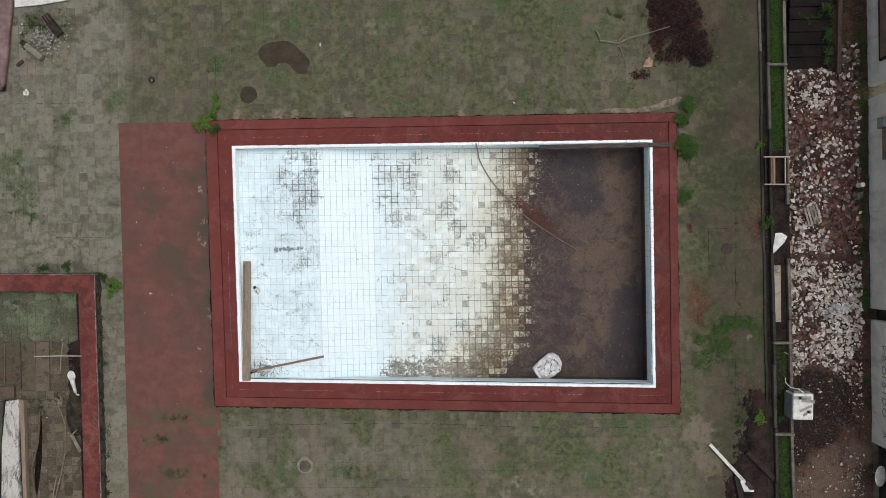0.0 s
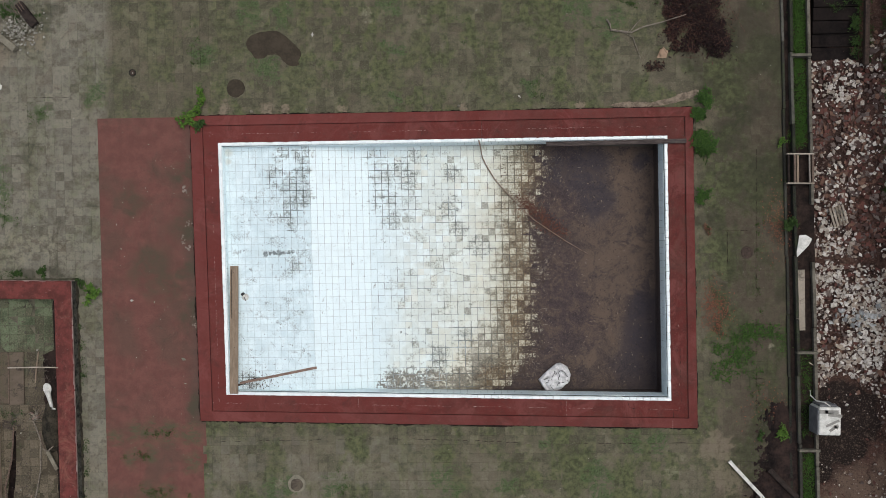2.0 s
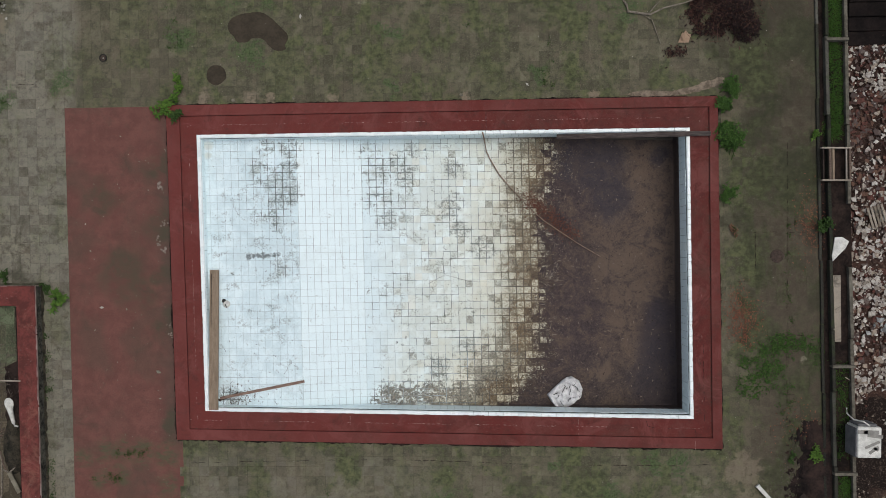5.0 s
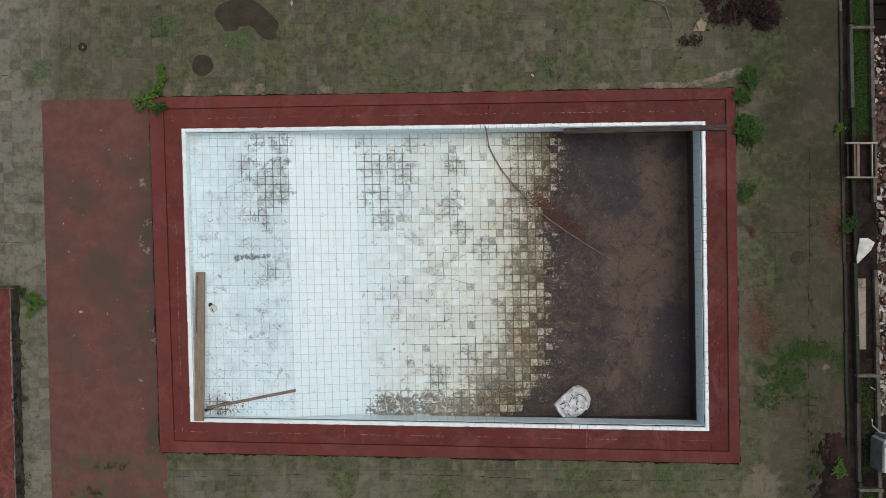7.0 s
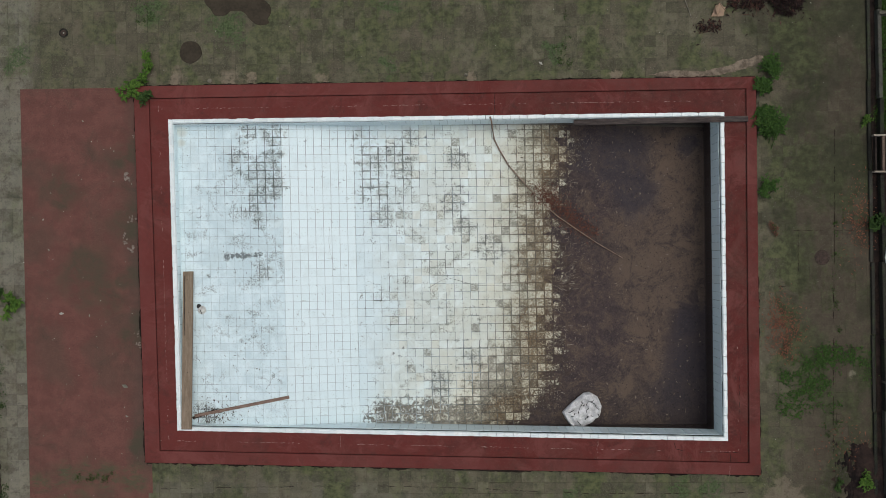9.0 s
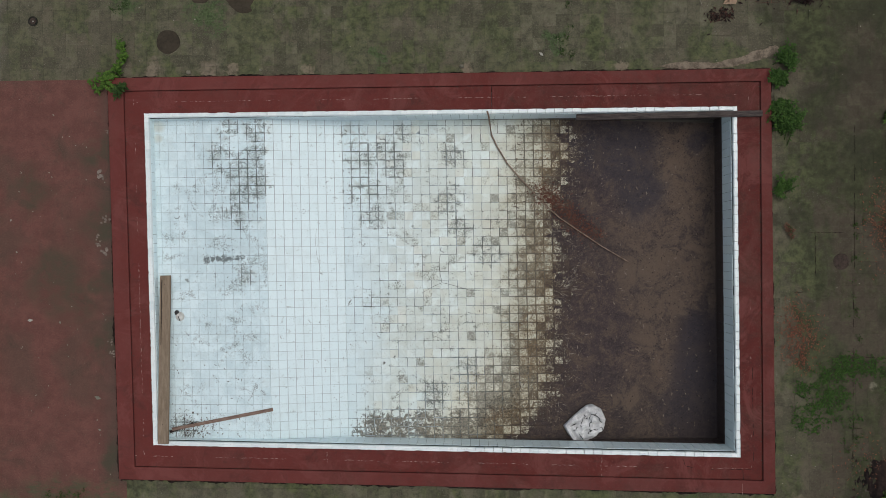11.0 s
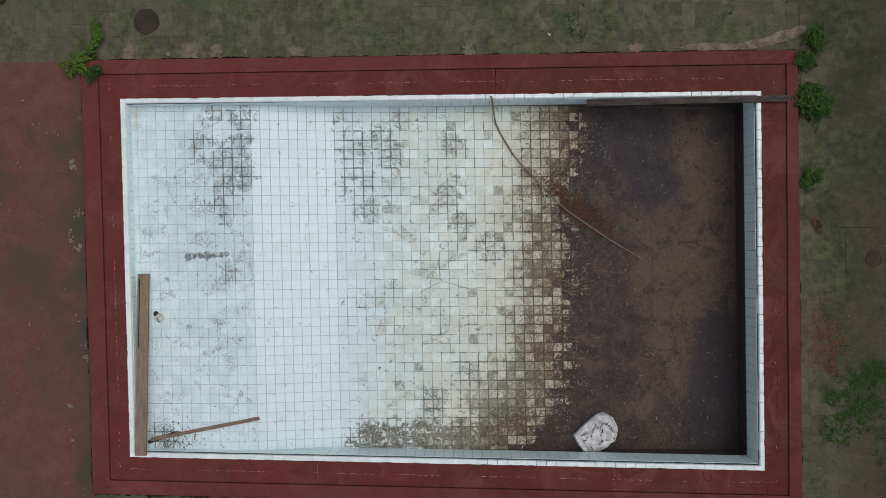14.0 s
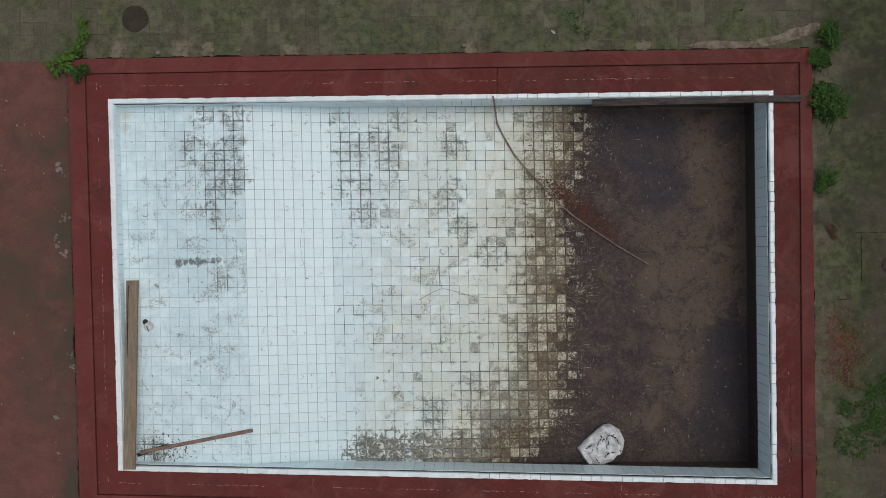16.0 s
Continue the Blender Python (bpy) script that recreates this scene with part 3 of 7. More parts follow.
def chipped_red_material():
    g = Graph("peeling_red_paint")
    n = g.noise(13, 8, 0.82, 0.3)
    c = g.mix(g.step(g.noise(3, 6, 0.75), 0.4, 0.6), (0.085, 0.026, 0.022), (0.150, 0.040, 0.035))
    c = g.mix(g.step(n, 0.61, 0.66, 0.0, 0.7), c, g.mix(g.step(g.noise(30, 4), 0.4, 0.6), (0.15, 0.08, 0.07), (0.40, 0.33, 0.29)))
    c = g.mix(g.step(g.noise(14, 6, 0.75), 0.6, 0.72, 0.0, 0.6), c, (0.05, 0.03, 0.022))
    c = g.mix(g.step(g.noise(1.7, 7, 0.75, 0.9), 0.52, 0.66, 0.0, 0.55), c, (0.215, 0.095, 0.070))
    c = g.mix(g.step(g.noise(2.9, 7, 0.8, 0.6), 0.55, 0.66, 0.0, 0.6), c, (0.065, 0.024, 0.020))
    return g.done(c, 0.8, n, 0.5, 0.006)


def silt_material():
    g = Graph("wet_silt")
    c, fine, small = silt_tone(g)
    return g.done(c, 0.9, g.math("ADD", fine, small), 0.7, 0.012, spec=0.15)


def leaf_material(name, a, b):
    g = Graph(name)
    r = g.rnd()
    c = g.mix(r, a, b)
    c = g.mix(g.noise(30, 3), c, a)
    g.b.inputs["Subsurface Weight"].default_value = 0.0
    return g.done(c, 0.6, g.noise(90), 0.2, 0.003)


def yard_soil_material():
    """Reddish soil: black where it is damp, pale brown where it lies heaped."""
    g = Graph("yard_soil")
    mid, small, fine = g.noise(1.3, 6, 0.7, 0.8), g.noise(7, 6, 0.75, 0.5), g.noise(30, 3, 0.7)
    c = g.mix(g.step(mid, 0.4, 0.6), (0.030, 0.017, 0.014), (0.075, 0.040, 0.031))
    heap = g.near([(9.3, -5.2, 1.0), (8.75, -5.5, 0.7), (9.85, -4.6, 0.5), (8.96, -4.75, 0.4)], 0.6, 2.0)
    c = g.mix(g.math("MULTIPLY", heap, 0.75), c, g.mix(small, (0.085, 0.055, 0.041), (0.20, 0.145, 0.11)))
    damp = g.near([(8.85, -3.1, 0.75), (9.2, -3.3, 0.75), (8.6, -4.0, 0.7), (9.0, -4.05, 0.55), (8.35, -4.5, 0.5), (9.5, -3.6, 0.4)], 0.5, 2.4)
    c = g.mix(g.step(g.math("ADD", mid, g.math("MULTIPLY", damp, 0.45)), 0.58, 0.74, 0.0, 0.95), c, (0.014, 0.010, 0.009))
    c = g.mix(g.step(small, 0.55, 0.67, 0.0, 0.6), c, (0.12, 0.085, 0.066))
    c = g.mix(g.step(fine, 0.54, 0.66, 0.0, 0.5), c, (0.16, 0.12, 0.095))
    c = g.mix(g.step(fine, 0.46, 0.34, 0.0, 0.6), c, (0.018, 0.012, 0.010))
    return g.done(c, 0.95, g.math("ADD", fine, small), 0.8, 0.02)


def yard_tile_material():
    """Old tiles: green with algae at the far end, brown with mud towards the near end."""
    g = Graph("green_stained_tile")
    x, y, z = g.xyz()
    r = g.rnd()
    mid, small, fine = g.noise(1.8, 6, 0.7, 0.8), g.noise(8, 6, 0.75, 0.5), g.noise(28, 3, 0.7)
    c = g.mix(g.math("ADD", g.math("MULTIPLY", r, 0.7), g.math("MULTIPLY", mid, 0.3)), (0.052, 0.043, 0.030), (0.158, 0.130, 0.092))
    green = g.step(g.math("ADD", y, g.math("MULTIPLY", g.math("SUBTRACT", mid, 0.5), 3.0)), -2.4, -1.3)
    c = g.mix(g.math("MULTIPLY", green, g.step(r, 0.0, 0.5, 0.35, 0.85)), c, g.mix(g.step(mid, 0.4, 0.6), (0.042, 0.062, 0.032), (0.118, 0.150, 0.088)))
    c = g.mix(g.step(small, 0.54, 0.66, 0.0, 0.75), c, (0.05, 0.04, 0.028))
    c = g.mix(g.step(fine, 0.53, 0.66, 0.0, 0.4), c, (0.21, 0.18, 0.135))
    c = g.mix(g.step(fine, 0.46, 0.34, 0.0, 0.6), c, (0.035, 0.03, 0.02))
    return g.done(c, 0.9, g.math("ADD", fine, small), 0.6, 0.008)


def shard_material(name, tones, dust):
    """Broken tiles: each shard one of the tones, all of them dusty."""
    g = Graph(name)
    r = g.rnd()
    ramp = g.t.nodes.new("ShaderNodeValToRGB")
    ramp.color_ramp.interpolation = "CONSTANT"
    for k, col in enumerate(tones):
        e = ramp.color_ramp.elements[k] if k < 2 else ramp.color_ramp.elements.new(k / len(tones))
        e.position, e.color = k / len(tones), (*col, 1)
    g.put(ramp.inputs[0], r)
    c = g.mix(g.step(g.noise(11, 6, 0.8, 0.5), 0.42, 0.66, 0.0, dust), ramp.outputs[0], (0.075, 0.042, 0.034))
    return g.done(c, 0.75, g.noise(60), 0.3, 0.003)


SHARD = shard_material("broken_glazed_tile", [(0.27, 0.235, 0.20), (0.39, 0.35, 0.305), (0.49, 0.46, 0.415), (0.57, 0.54, 0.50), (0.34, 0.285, 0.23), (0.45, 0.42, 0.39)], 0.6)
SHARD_DARK = shard_material("broken_tile_back", [(0.085, 0.036, 0.029), (0.115, 0.047, 0.038), (0.062, 0.038, 0.034), (0.092, 0.072, 0.068), (0.145, 0.118, 0.105), (0.150, 0.085, 0.062), (0.050, 0.025, 0.021)], 0.6)
SHARD_GREY = shard_material("broken_grey_tile", [(0.22, 0.235, 0.24), (0.30, 0.315, 0.32), (0.39, 0.40, 0.40), (0.15, 0.16, 0.165)], 0.55)
RIM_TILE = rim_material()
WALL_GROUT = plain("wall_joint", (0.05, 0.06, 0.06), (0.26, 0.30, 0.305), 5.0, 0.9, 0.3)
PAVING, POOL_TILE, WALL_TILE, GROUT = paving_material(), pool_tile_material(), pool_tile_material(True), grout_material()
RED_EDGE = red_paint_material(True)
RED, RED_SLAB, RED_CHIP, SILT = red_paint_material(), red_slab_material(), chipped_red_material(), silt_material()
JOINT = plain("mossy_joint_soil", (0.038, 0.036, 0.024), (0.125, 0.114, 0.083), 1.9, 0.95, 0.6)
SOIL = plain("dark_damp_soil", (0.008, 0.006, 0.0055), (0.034, 0.022, 0.018), 3.0, 0.95, 0.8, 0.02)
STEP = plain("blackened_step", (0.005, 0.004, 0.004), (0.018, 0.013, 0.012), 3.0, 0.95, 0.5)
WORN_RING = plain("pale_worn_concrete", (0.14, 0.125, 0.095), (0.22, 0.20, 0.155), 6.0, 0.9, 0.4)
CONCRETE = plain("weathered_concrete", (0.065, 0.058, 0.046), (0.16, 0.145, 0.118), 2.5, 0.9, 0.5)
DARK_CONCRETE = plain("blackened_concrete", (0.012, 0.012, 0.010), (0.05, 0.045, 0.036), 3.0, 0.92, 0.6)
GREY_CEMENT = cement_material()
WOOD = plain("brown_sawn_wood", (0.175, 0.13, 0.092), (0.27, 0.205, 0.15), 3.0, 0.75, 0.4, 0.004, vec=(9, 1, 9))
OLD_WOOD = plain("grey_brown_old_wood", (0.085, 0.06, 0.048), (0.16, 0.115, 0.09), 4.0, 0.85, 0.5, 0.005, vec=(2, 8, 8))
GROUT_DARK = plain("blackened_crack", (0.03, 0.03, 0.027), (0.12, 0.12, 0.11), 9.0, 0.9, 0.3)
CRACK = plain("black_crack_dirt", (0.010, 0.007, 0.006), (0.03, 0.018, 0.015), 9.0, 0.9, 0.3)
STICK_WOOD = plain("pinkish_brown_stick", (0.15, 0.095, 0.075), (0.27, 0.19, 0.155), 4.0, 0.85, 0.5, 0.005, vec=(2, 8, 8))
DARK_WOOD = plain("rotten_dark_wood", (0.016, 0.012, 0.011), (0.046, 0.034, 0.029), 4.0, 0.9, 0.6)
TIMBER_WOOD = plain("dark_weathered_timber", (0.034, 0.027, 0.026), (0.095, 0.076, 0.069), 4.0, 0.85, 0.6, 0.006, vec=(1, 8, 8))
DOOR_WOOD = plain("brown_painted_door", (0.13, 0.085, 0.06), (0.23, 0.155, 0.11), 3.0, 0.7, 0.3)
PALE_WOOD = plain("pale_bare_wood", (0.30, 0.25, 0.20), (0.45, 0.39, 0.33), 4.0, 0.8, 0.4)
BARK = plain("dry_bark", (0.10, 0.085, 0.068), (0.25, 0.215, 0.175), 20.0, 0.9, 0.5)
PALE_BARK = plain("pale_dry_bark", (0.14, 0.095, 0.072), (0.32, 0.235, 0.185), 14.0, 0.9, 0.5)
TWIG = plain("dry_reddish_twig", (0.04, 0.022, 0.017), (0.125, 0.066, 0.048), 14.0, 0.9, 0.4)
WHITE_PAINT = plain("scuffed_white_paint", (0.44, 0.43, 0.40), (0.66, 0.65, 0.61), 9.0, 0.5, 0.15)
PLASTIC_BAG = plain("white_plastic_film", (0.42, 0.415, 0.42), (0.72, 0.71, 0.72), 7.0, 0.45, 0.2)
GREY_METAL = plain("grey_painted_metal", (0.10, 0.10, 0.105), (0.17, 0.17, 0.175), 5.0, 0.6, 0.2)
TAPE = plain("grey_tape", (0.19, 0.18, 0.165), (0.27, 0.26, 0.24), 12.0, 0.7, 0.2)
PINK = plain("faded_pink_sheet", (0.26, 0.16, 0.155), (0.46, 0.34, 0.33), 1.2, 0.75, 0.3)
MARBLE = marble_material()
STAINED_BOARD = mottled("stained_pale_board", [(0.17, 0.14, 0.11), (0.28, 0.24, 0.195), (0.38, 0.33, 0.275)], 2.0, 0.5, 0.85, 0, 0.6)
HEAP = plain("crumbly_brown_soil", (0.014, 0.013, 0.010), (0.060, 0.050, 0.036), 5.0, 0.95, 0.8, 0.02)
BOARD = mottled("muddy_board", [(0.06, 0.046, 0.034), (0.105, 0.08, 0.06), (0.15, 0.118, 0.09)], 2.5, 0.5, 0.9, 0.25, 0.8)
YARD_TILE = yard_tile_material()
MUD = plain("brown_wet_mud", (0.034, 0.027, 0.019), (0.056, 0.044, 0.031), 3.0, 0.85, 0.25, 0.004)
FLOOR_MUD = mottled("dried_floor_mud", [(0.040, 0.033, 0.022), (0.072, 0.058, 0.040), (0.100, 0.084, 0.062)], 2.2, 0.6, 0.92, 0.35, 0.7)
SAND = plain("pale_beige_sand", (0.100, 0.079, 0.059), (0.24, 0.190, 0.145), 9.0, 0.95, 0.6, 0.01)
BLOTCHED = mottled("blotched_black_concrete", [(0.010, 0.010, 0.008), (0.026, 0.024, 0.020), (0.11, 0.105, 0.09)], 5.0, 0.5, 0.92, 0.3, 0.6)
DAMP = plain("dark_reddish_mud", (0.007, 0.005, 0.005), (0.036, 0.022, 0.018), 2.6, 0.85, 0.8, 0.02)
WALL_FOOT = plain("black_streaked_plaster", (0.010, 0.010, 0.009), (0.115, 0.110, 0.088), 7.0, 0.95, 0.7, 0.01)
STAINED_SIDE = mottled("blackened_plaster", [(0.020, 0.019, 0.017), (0.05, 0.048, 0.042), (0.17, 0.165, 0.145)], 4.0, 0.8, 0.9, 0.45, 0.85)
IRON = plain("rusty_iron", (0.035, 0.026, 0.022), (0.075, 0.05, 0.04), 20.0, 0.8, 0.5)
PLATE = plain("brownish_concrete", (0.05, 0.04, 0.03), (0.115, 0.095, 0.072), 6.0, 0.9, 0.4)
RUST = plain("pale_rust", (0.035, 0.026, 0.021), (0.070, 0.050, 0.041), 16.0, 0.85, 0.5)
BLACK = plain("black_marks", (0.025, 0.025, 0.025), (0.05, 0.05, 0.05), 20.0, 0.8, 0.2)
LETTER = plain("dark_painted_letters", (0.13, 0.115, 0.105), (0.30, 0.275, 0.25), 8.0, 0.9, 0.2)
LEAF = leaf_material("fresh_weed_leaf", (0.045, 0.095, 0.014), (0.125, 0.205, 0.035))
LUSH = leaf_material("lush_planter_grass", (0.014, 0.04, 0.006), (0.075, 0.145, 0.022))
LEAF_DARK = leaf_material("dark_weed_leaf", (0.02, 0.042, 0.010), (0.055, 0.098, 0.022))
LEAF_MID = leaf_material("creeping_leaf", (0.026, 0.060, 0.012), (0.085, 0.155, 0.030))
CREEPER = leaf_material("dull_creeping_leaf", (0.024, 0.056, 0.012), (0.088, 0.150, 0.032))
GRASS = leaf_material("short_grass", (0.012, 0.032, 0.005), (0.07, 0.125, 0.02))
DEAD = leaf_material("dead_leaf", (0.085, 0.038, 0.025), (0.20, 0.115, 0.075))
CRUMB = leaf_material("rotten_leaf_crumb", (0.045, 0.036, 0.03), (0.13, 0.10, 0.08))
SILT_CRUMB = leaf_material("black_leaf_crumb", (0.010, 0.008, 0.007), (0.03, 0.022, 0.018))
SPLASH = leaf_material("dried_plaster", (0.13, 0.10, 0.085), (0.30, 0.25, 0.215))
SCUFF = leaf_material("pale_scuff", (0.13, 0.105, 0.085), (0.40, 0.36, 0.31))
NEEDLE = leaf_material("dark_red_needle", (0.070, 0.028, 0.020), (0.23, 0.092, 0.058))
RED_LEAF = leaf_material("reddish_dead_leaf", (0.105, 0.038, 0.024), (0.35, 0.145, 0.085))
PALE_LEAF = leaf_material("pale_dead_leaf", (0.32, 0.22, 0.15), (0.40, 0.29, 0.21))
LITTER = leaf_material("pale_litter", (0.14, 0.13, 0.10), (0.58, 0.56, 0.51))
DUST = leaf_material("silt_flecks", (0.09, 0.065, 0.05), (0.30, 0.25, 0.20))
CHIP = leaf_material("bare_plaster_chip", (0.22, 0.14, 0.125), (0.46, 0.38, 0.345))


# ---- mesh helpers ----
def part(name, data, material, parent=None, label="", smooth=False):
    """One mesh object out of a bmesh or (verts, faces), under a thing or part or at top level."""
    me = bpy.data.meshes.new(name)
    if isinstance(data, tuple):
        me.from_pydata(data[0], [], data[1])
        me.update()
    else:
        bmesh.ops.recalc_face_normals(data, faces=data.faces)
        data.to_mesh(me)
        data.free()
    me.materials.append(material)
    if smooth:
        me.shade_smooth()
    ob = new(name, me)
    if parent is not None:
        ob.parent = parent
    if label:
        ob["label"] = label
    return ob


def thing(name, label, category, group="", kind=""):
    return tagged(new(name), label, category, group, kind)


def box(bm, m, sx, sy, sz, bevel=0.0):
    """A box whose base is centred on m."""
    got = bmesh.ops.create_cube(bm, size=1.0, matrix=m @ Matrix.Translation((0, 0, sz / 2)) @ Matrix.Diagonal((sx, sy, sz, 1)))
    if bevel:
        edges = list({e for v in got["verts"] for e in v.link_edges})
        bmesh.ops.bevel(bm, geom=edges, offset=bevel, segments=2, affect="EDGES", profile=0.5)
    return bm


def boxed(m, sx, sy, sz, bevel=0.004):
    return box(bmesh.new(), m, sx, sy, sz, bevel)


def beam(a, b, w, h, bevel=0.006, twist=0.0):
    """A straight bar from a to b, w wide and h thick."""
    a, b = Vector(a), Vector(b)
    d = b - a
    m = Matrix.Translation((a + b) / 2) @ d.to_track_quat("X", "Z").to_matrix().to_4x4() @ pose(0, 0, -h / 2, twist)
    return boxed(m, d.length, w, h, bevel)


def tube(bm, pts, radii, segs=6):
    """A round limb through the points."""
    pts = [Vector(p) for p in pts]
    rings = []
    for k, p in enumerate(pts):
        d = (pts[min(k + 1, len(pts) - 1)] - pts[max(k - 1, 0)]).normalized()
        u = d.orthogonal().normalized()
        v = d.cross(u)
        r = radii[k] if isinstance(radii, (list, tuple)) else radii
        rings.append([bm.verts.new(p + u * r * math.cos(2 * math.pi * i / segs) + v * r * math.sin(2 * math.pi * i / segs)) for i in range(segs)])
    for a, b in zip(rings, rings[1:]):
        for i in range(segs):
            bm.faces.new((a[i], a[(i + 1) % segs], b[(i + 1) % segs], b[i]))
    bm.faces.new(rings[0])
    bm.faces.new(rings[-1])
    return bm


def disc(x, y, z, r, h, segs=24, wobble=0.0, rng=None):
    bm = bmesh.new()
    ph = rng.random() * 6 if rng else 0
    ring = [(r * (1 + wobble * math.sin(3 * a + ph) + wobble * math.sin(5 * a + 2 * ph)), a) for a in [2 * math.pi * i / segs for i in range(segs)]]
    lo = [bm.verts.new((x + q * math.cos(a), y + q * math.sin(a), z)) for q, a in ring]
    hi = [bm.verts.new((x + (q - h * 0.6) * math.cos(a), y + (q - h * 0.6) * math.sin(a), z + h)) for q, a in ring]
    for i in range(segs):
        bm.faces.new((lo[i], lo[(i + 1) % segs], hi[(i + 1) % segs], hi[i]))
    bm.faces.new(hi)
    bm.faces.new(lo[::-1])
    return bm


def slab(verts, faces, q, thick, bevel, inset=0.0):
    """Adds a piece with top corners q (four, counter-clockwise seen from its front), bevelled and closed at the sides.
    With inset its face gets an inner field, so that the vertices 12 to 15 are its middle."""
    q = [Vector(p) for p in q]
    n = (q[1] - q[0]).cross(q[3] - q[0]).normalized()
    mid = sum(q, Vector()) / 4
    k = len(verts)
    for p in q:
        verts.append(tuple(p - n * thick))
    for p in q:
        verts.append(tuple(p - n * bevel))
    for p in q:
        verts.append(tuple(p + (mid - p).normalized() * bevel * 1.4))
    for a, b in ((0, 4), (4, 8)):
        for i in range(4):
            j = (i + 1) % 4
            faces.append((k + a + i, k + a + j, k + b + j, k + b + i))
    if inset:
        for p in q:
            verts.append(tuple(p + (mid - p) * inset))
        for i in range(4):
            j = (i + 1) % 4
            faces.append((k + 8 + i, k + 8 + j, k + 12 + j, k + 12 + i))
        faces.append((k + 12, k + 13, k + 14, k + 15))
    else:
        faces.append((k + 8, k + 9, k + 10, k + 11))


def edge_field(me):
    """Marks the outer vertices of inset pieces, sixteen vertices each, where dirt gathers along the joints."""
    at = me.attributes.new("edge", "FLOAT", "POINT")
    at.data.foreach_set("value", [0.0 if k % 16 >= 12 else 1.0 for k in range(len(me.vertices))])
    return me


def leaf(verts, faces, at, d, up, length, width, droop=0.3):
    """A folded leaf blade of six triangles."""
    d, up = d.normalized(), up.normalized()
    s = d.cross(up).normalized()
    k = len(verts)
    p1, p2 = at + d * length * 0.5, at + d * length - up * length * droop
    lift = up * width * 0.25
    for p in (at, p1 + s * width / 2 + lift, p1 - s * width / 2 + lift, p1, p2):
        verts.append(tuple(p))
    faces.extend([(k, k + 3, k + 1), (k, k + 2, k + 3), (k + 3, k + 4, k + 1), (k + 3, k + 2, k + 4)])


def quad_ring(bm, outer, inner, z_out, z_in, z_base):
    """A frame between two four-cornered outlines, with its outer and inner side faces."""
    o = [bm.verts.new((x, y, z_out)) for x, y in outer]
    i = [bm.verts.new((x, y, z_in)) for x, y in inner]
    ob = [bm.verts.new((x, y, z_base)) for x, y in outer]
    ib = [bm.verts.new((x, y, z_base)) for x, y in inner]
    for k in range(4):
        j = (k + 1) % 4
        bm.faces.new((o[k], o[j], i[j], i[k]))
        bm.faces.new((ob[k], ob[j], o[j], o[k]))
        bm.faces.new((i[k], i[j], ib[j], ib[k]))
        bm.faces.new((ib[k], ib[j], ob[j], ob[k]))
    return bm


def lean(y):
    """All lines that run up the terrace lean by the same small angle."""
    return (3.5 - y) * 0.0185


# ---- outlines of the pool, corner by corner: far left, far right, near right, near left ----
COPING_OUT = [(-5.63, 3.51), (5.56, 3.52), (5.58, -3.55), (-5.46, -3.33)]
STRIP_IN = [(-5.35, 3.285), (5.385, 3.31), (5.38, -3.33), (-5.19, -3.115)]
RIM_OUT = [(-5.0, 2.9), (5.0, 2.9), (5.014, -2.945), (-4.871, -2.752)]
RIM_IN = [(-4.925, 2.815), (4.918, 2.835), (4.937, -2.855), (-4.798, -2.665)]
# the floor's profile, at the far wall: level, a short slope, a gentle fall to the deep end
PROFILE = [(-6.0, -0.17), (-3.0, -0.17), (-1.70, -0.46), (1.3, -0.60), (5.2, -1.0)]
SILT_EDGE = [(-2.9, 1.0), (-2.68, 1.32), (-2.42, 1.60), (-2.05, 1.83), (-1.7, 1.96), (-1.25, 1.92), (-0.8, 1.94), (-0.25, 2.06), (0.26, 2.14), (0.72, 2.04), (1.16, 2.02), (1.6, 2.06), (1.96, 2.21), (2.4, 2.32), (2.9, 2.33)]


def slant(x, y):
    """How far the rows of floor tiles have shifted sideways at y."""
    u = (x + 4.93) / 9.86
    return (2.83 - y) * (0.0232 * (1 - u) + 0.004 * u)


def silt_edge(y):
    """Where the silt begins at y."""
    y = min(2.89, max(-2.89, y))
    for (y0, x0), (y1, x1) in zip(SILT_EDGE, SILT_EDGE[1:]):
        if y <= y1:
            return x0 + (x1 - x0) * (y - y0) / (y1 - y0)
    return SILT_EDGE[-1][1]


def floor_z(x, y=0.0):
    x -= slant(x, y)
    for (x0, z0), (x1, z1) in zip(PROFILE, PROFILE[1:]):
        if x <= x1:
            return z0 + (z1 - z0) * (x - x0) / (x1 - x0)
    return PROFILE[-1][1]


# ---- the ground and the terrace ----
def build_ground():
    v, f = [], []

    def patch(x0, x1, y0, y1, z):
        k = len(v)
        for x, y in ((x0, y0), (x1, y0), (x1, y1), (x0, y1)):
            v.append((x, y, z))
        f.append((k, k + 1, k + 2, k + 3))
    patch(-250, -5.2, -250, 250, -0.006)
    patch(-5.2, 5.3, -250, -3.2, -0.006)
    patch(-5.2, 5.3, 3.2, 250, -0.006)
    patch(5.3, 8.15, -250, 250, -0.006)
    k = len(v)
    v.extend([(8.15, -250, -0.006), (8.15, 250, -0.006), (8.15, 250, -0.42), (8.15, -250, -0.42), (250, -250, -0.42), (250, 250, -0.42)])
    f.extend([(k, k + 1, k + 2, k + 3), (k + 3, k + 4, k + 5, k + 2)])
    tagged(part("ground", (v, f), JOINT), "dark mossy soil under and round the terrace", "ground", kind="structure")


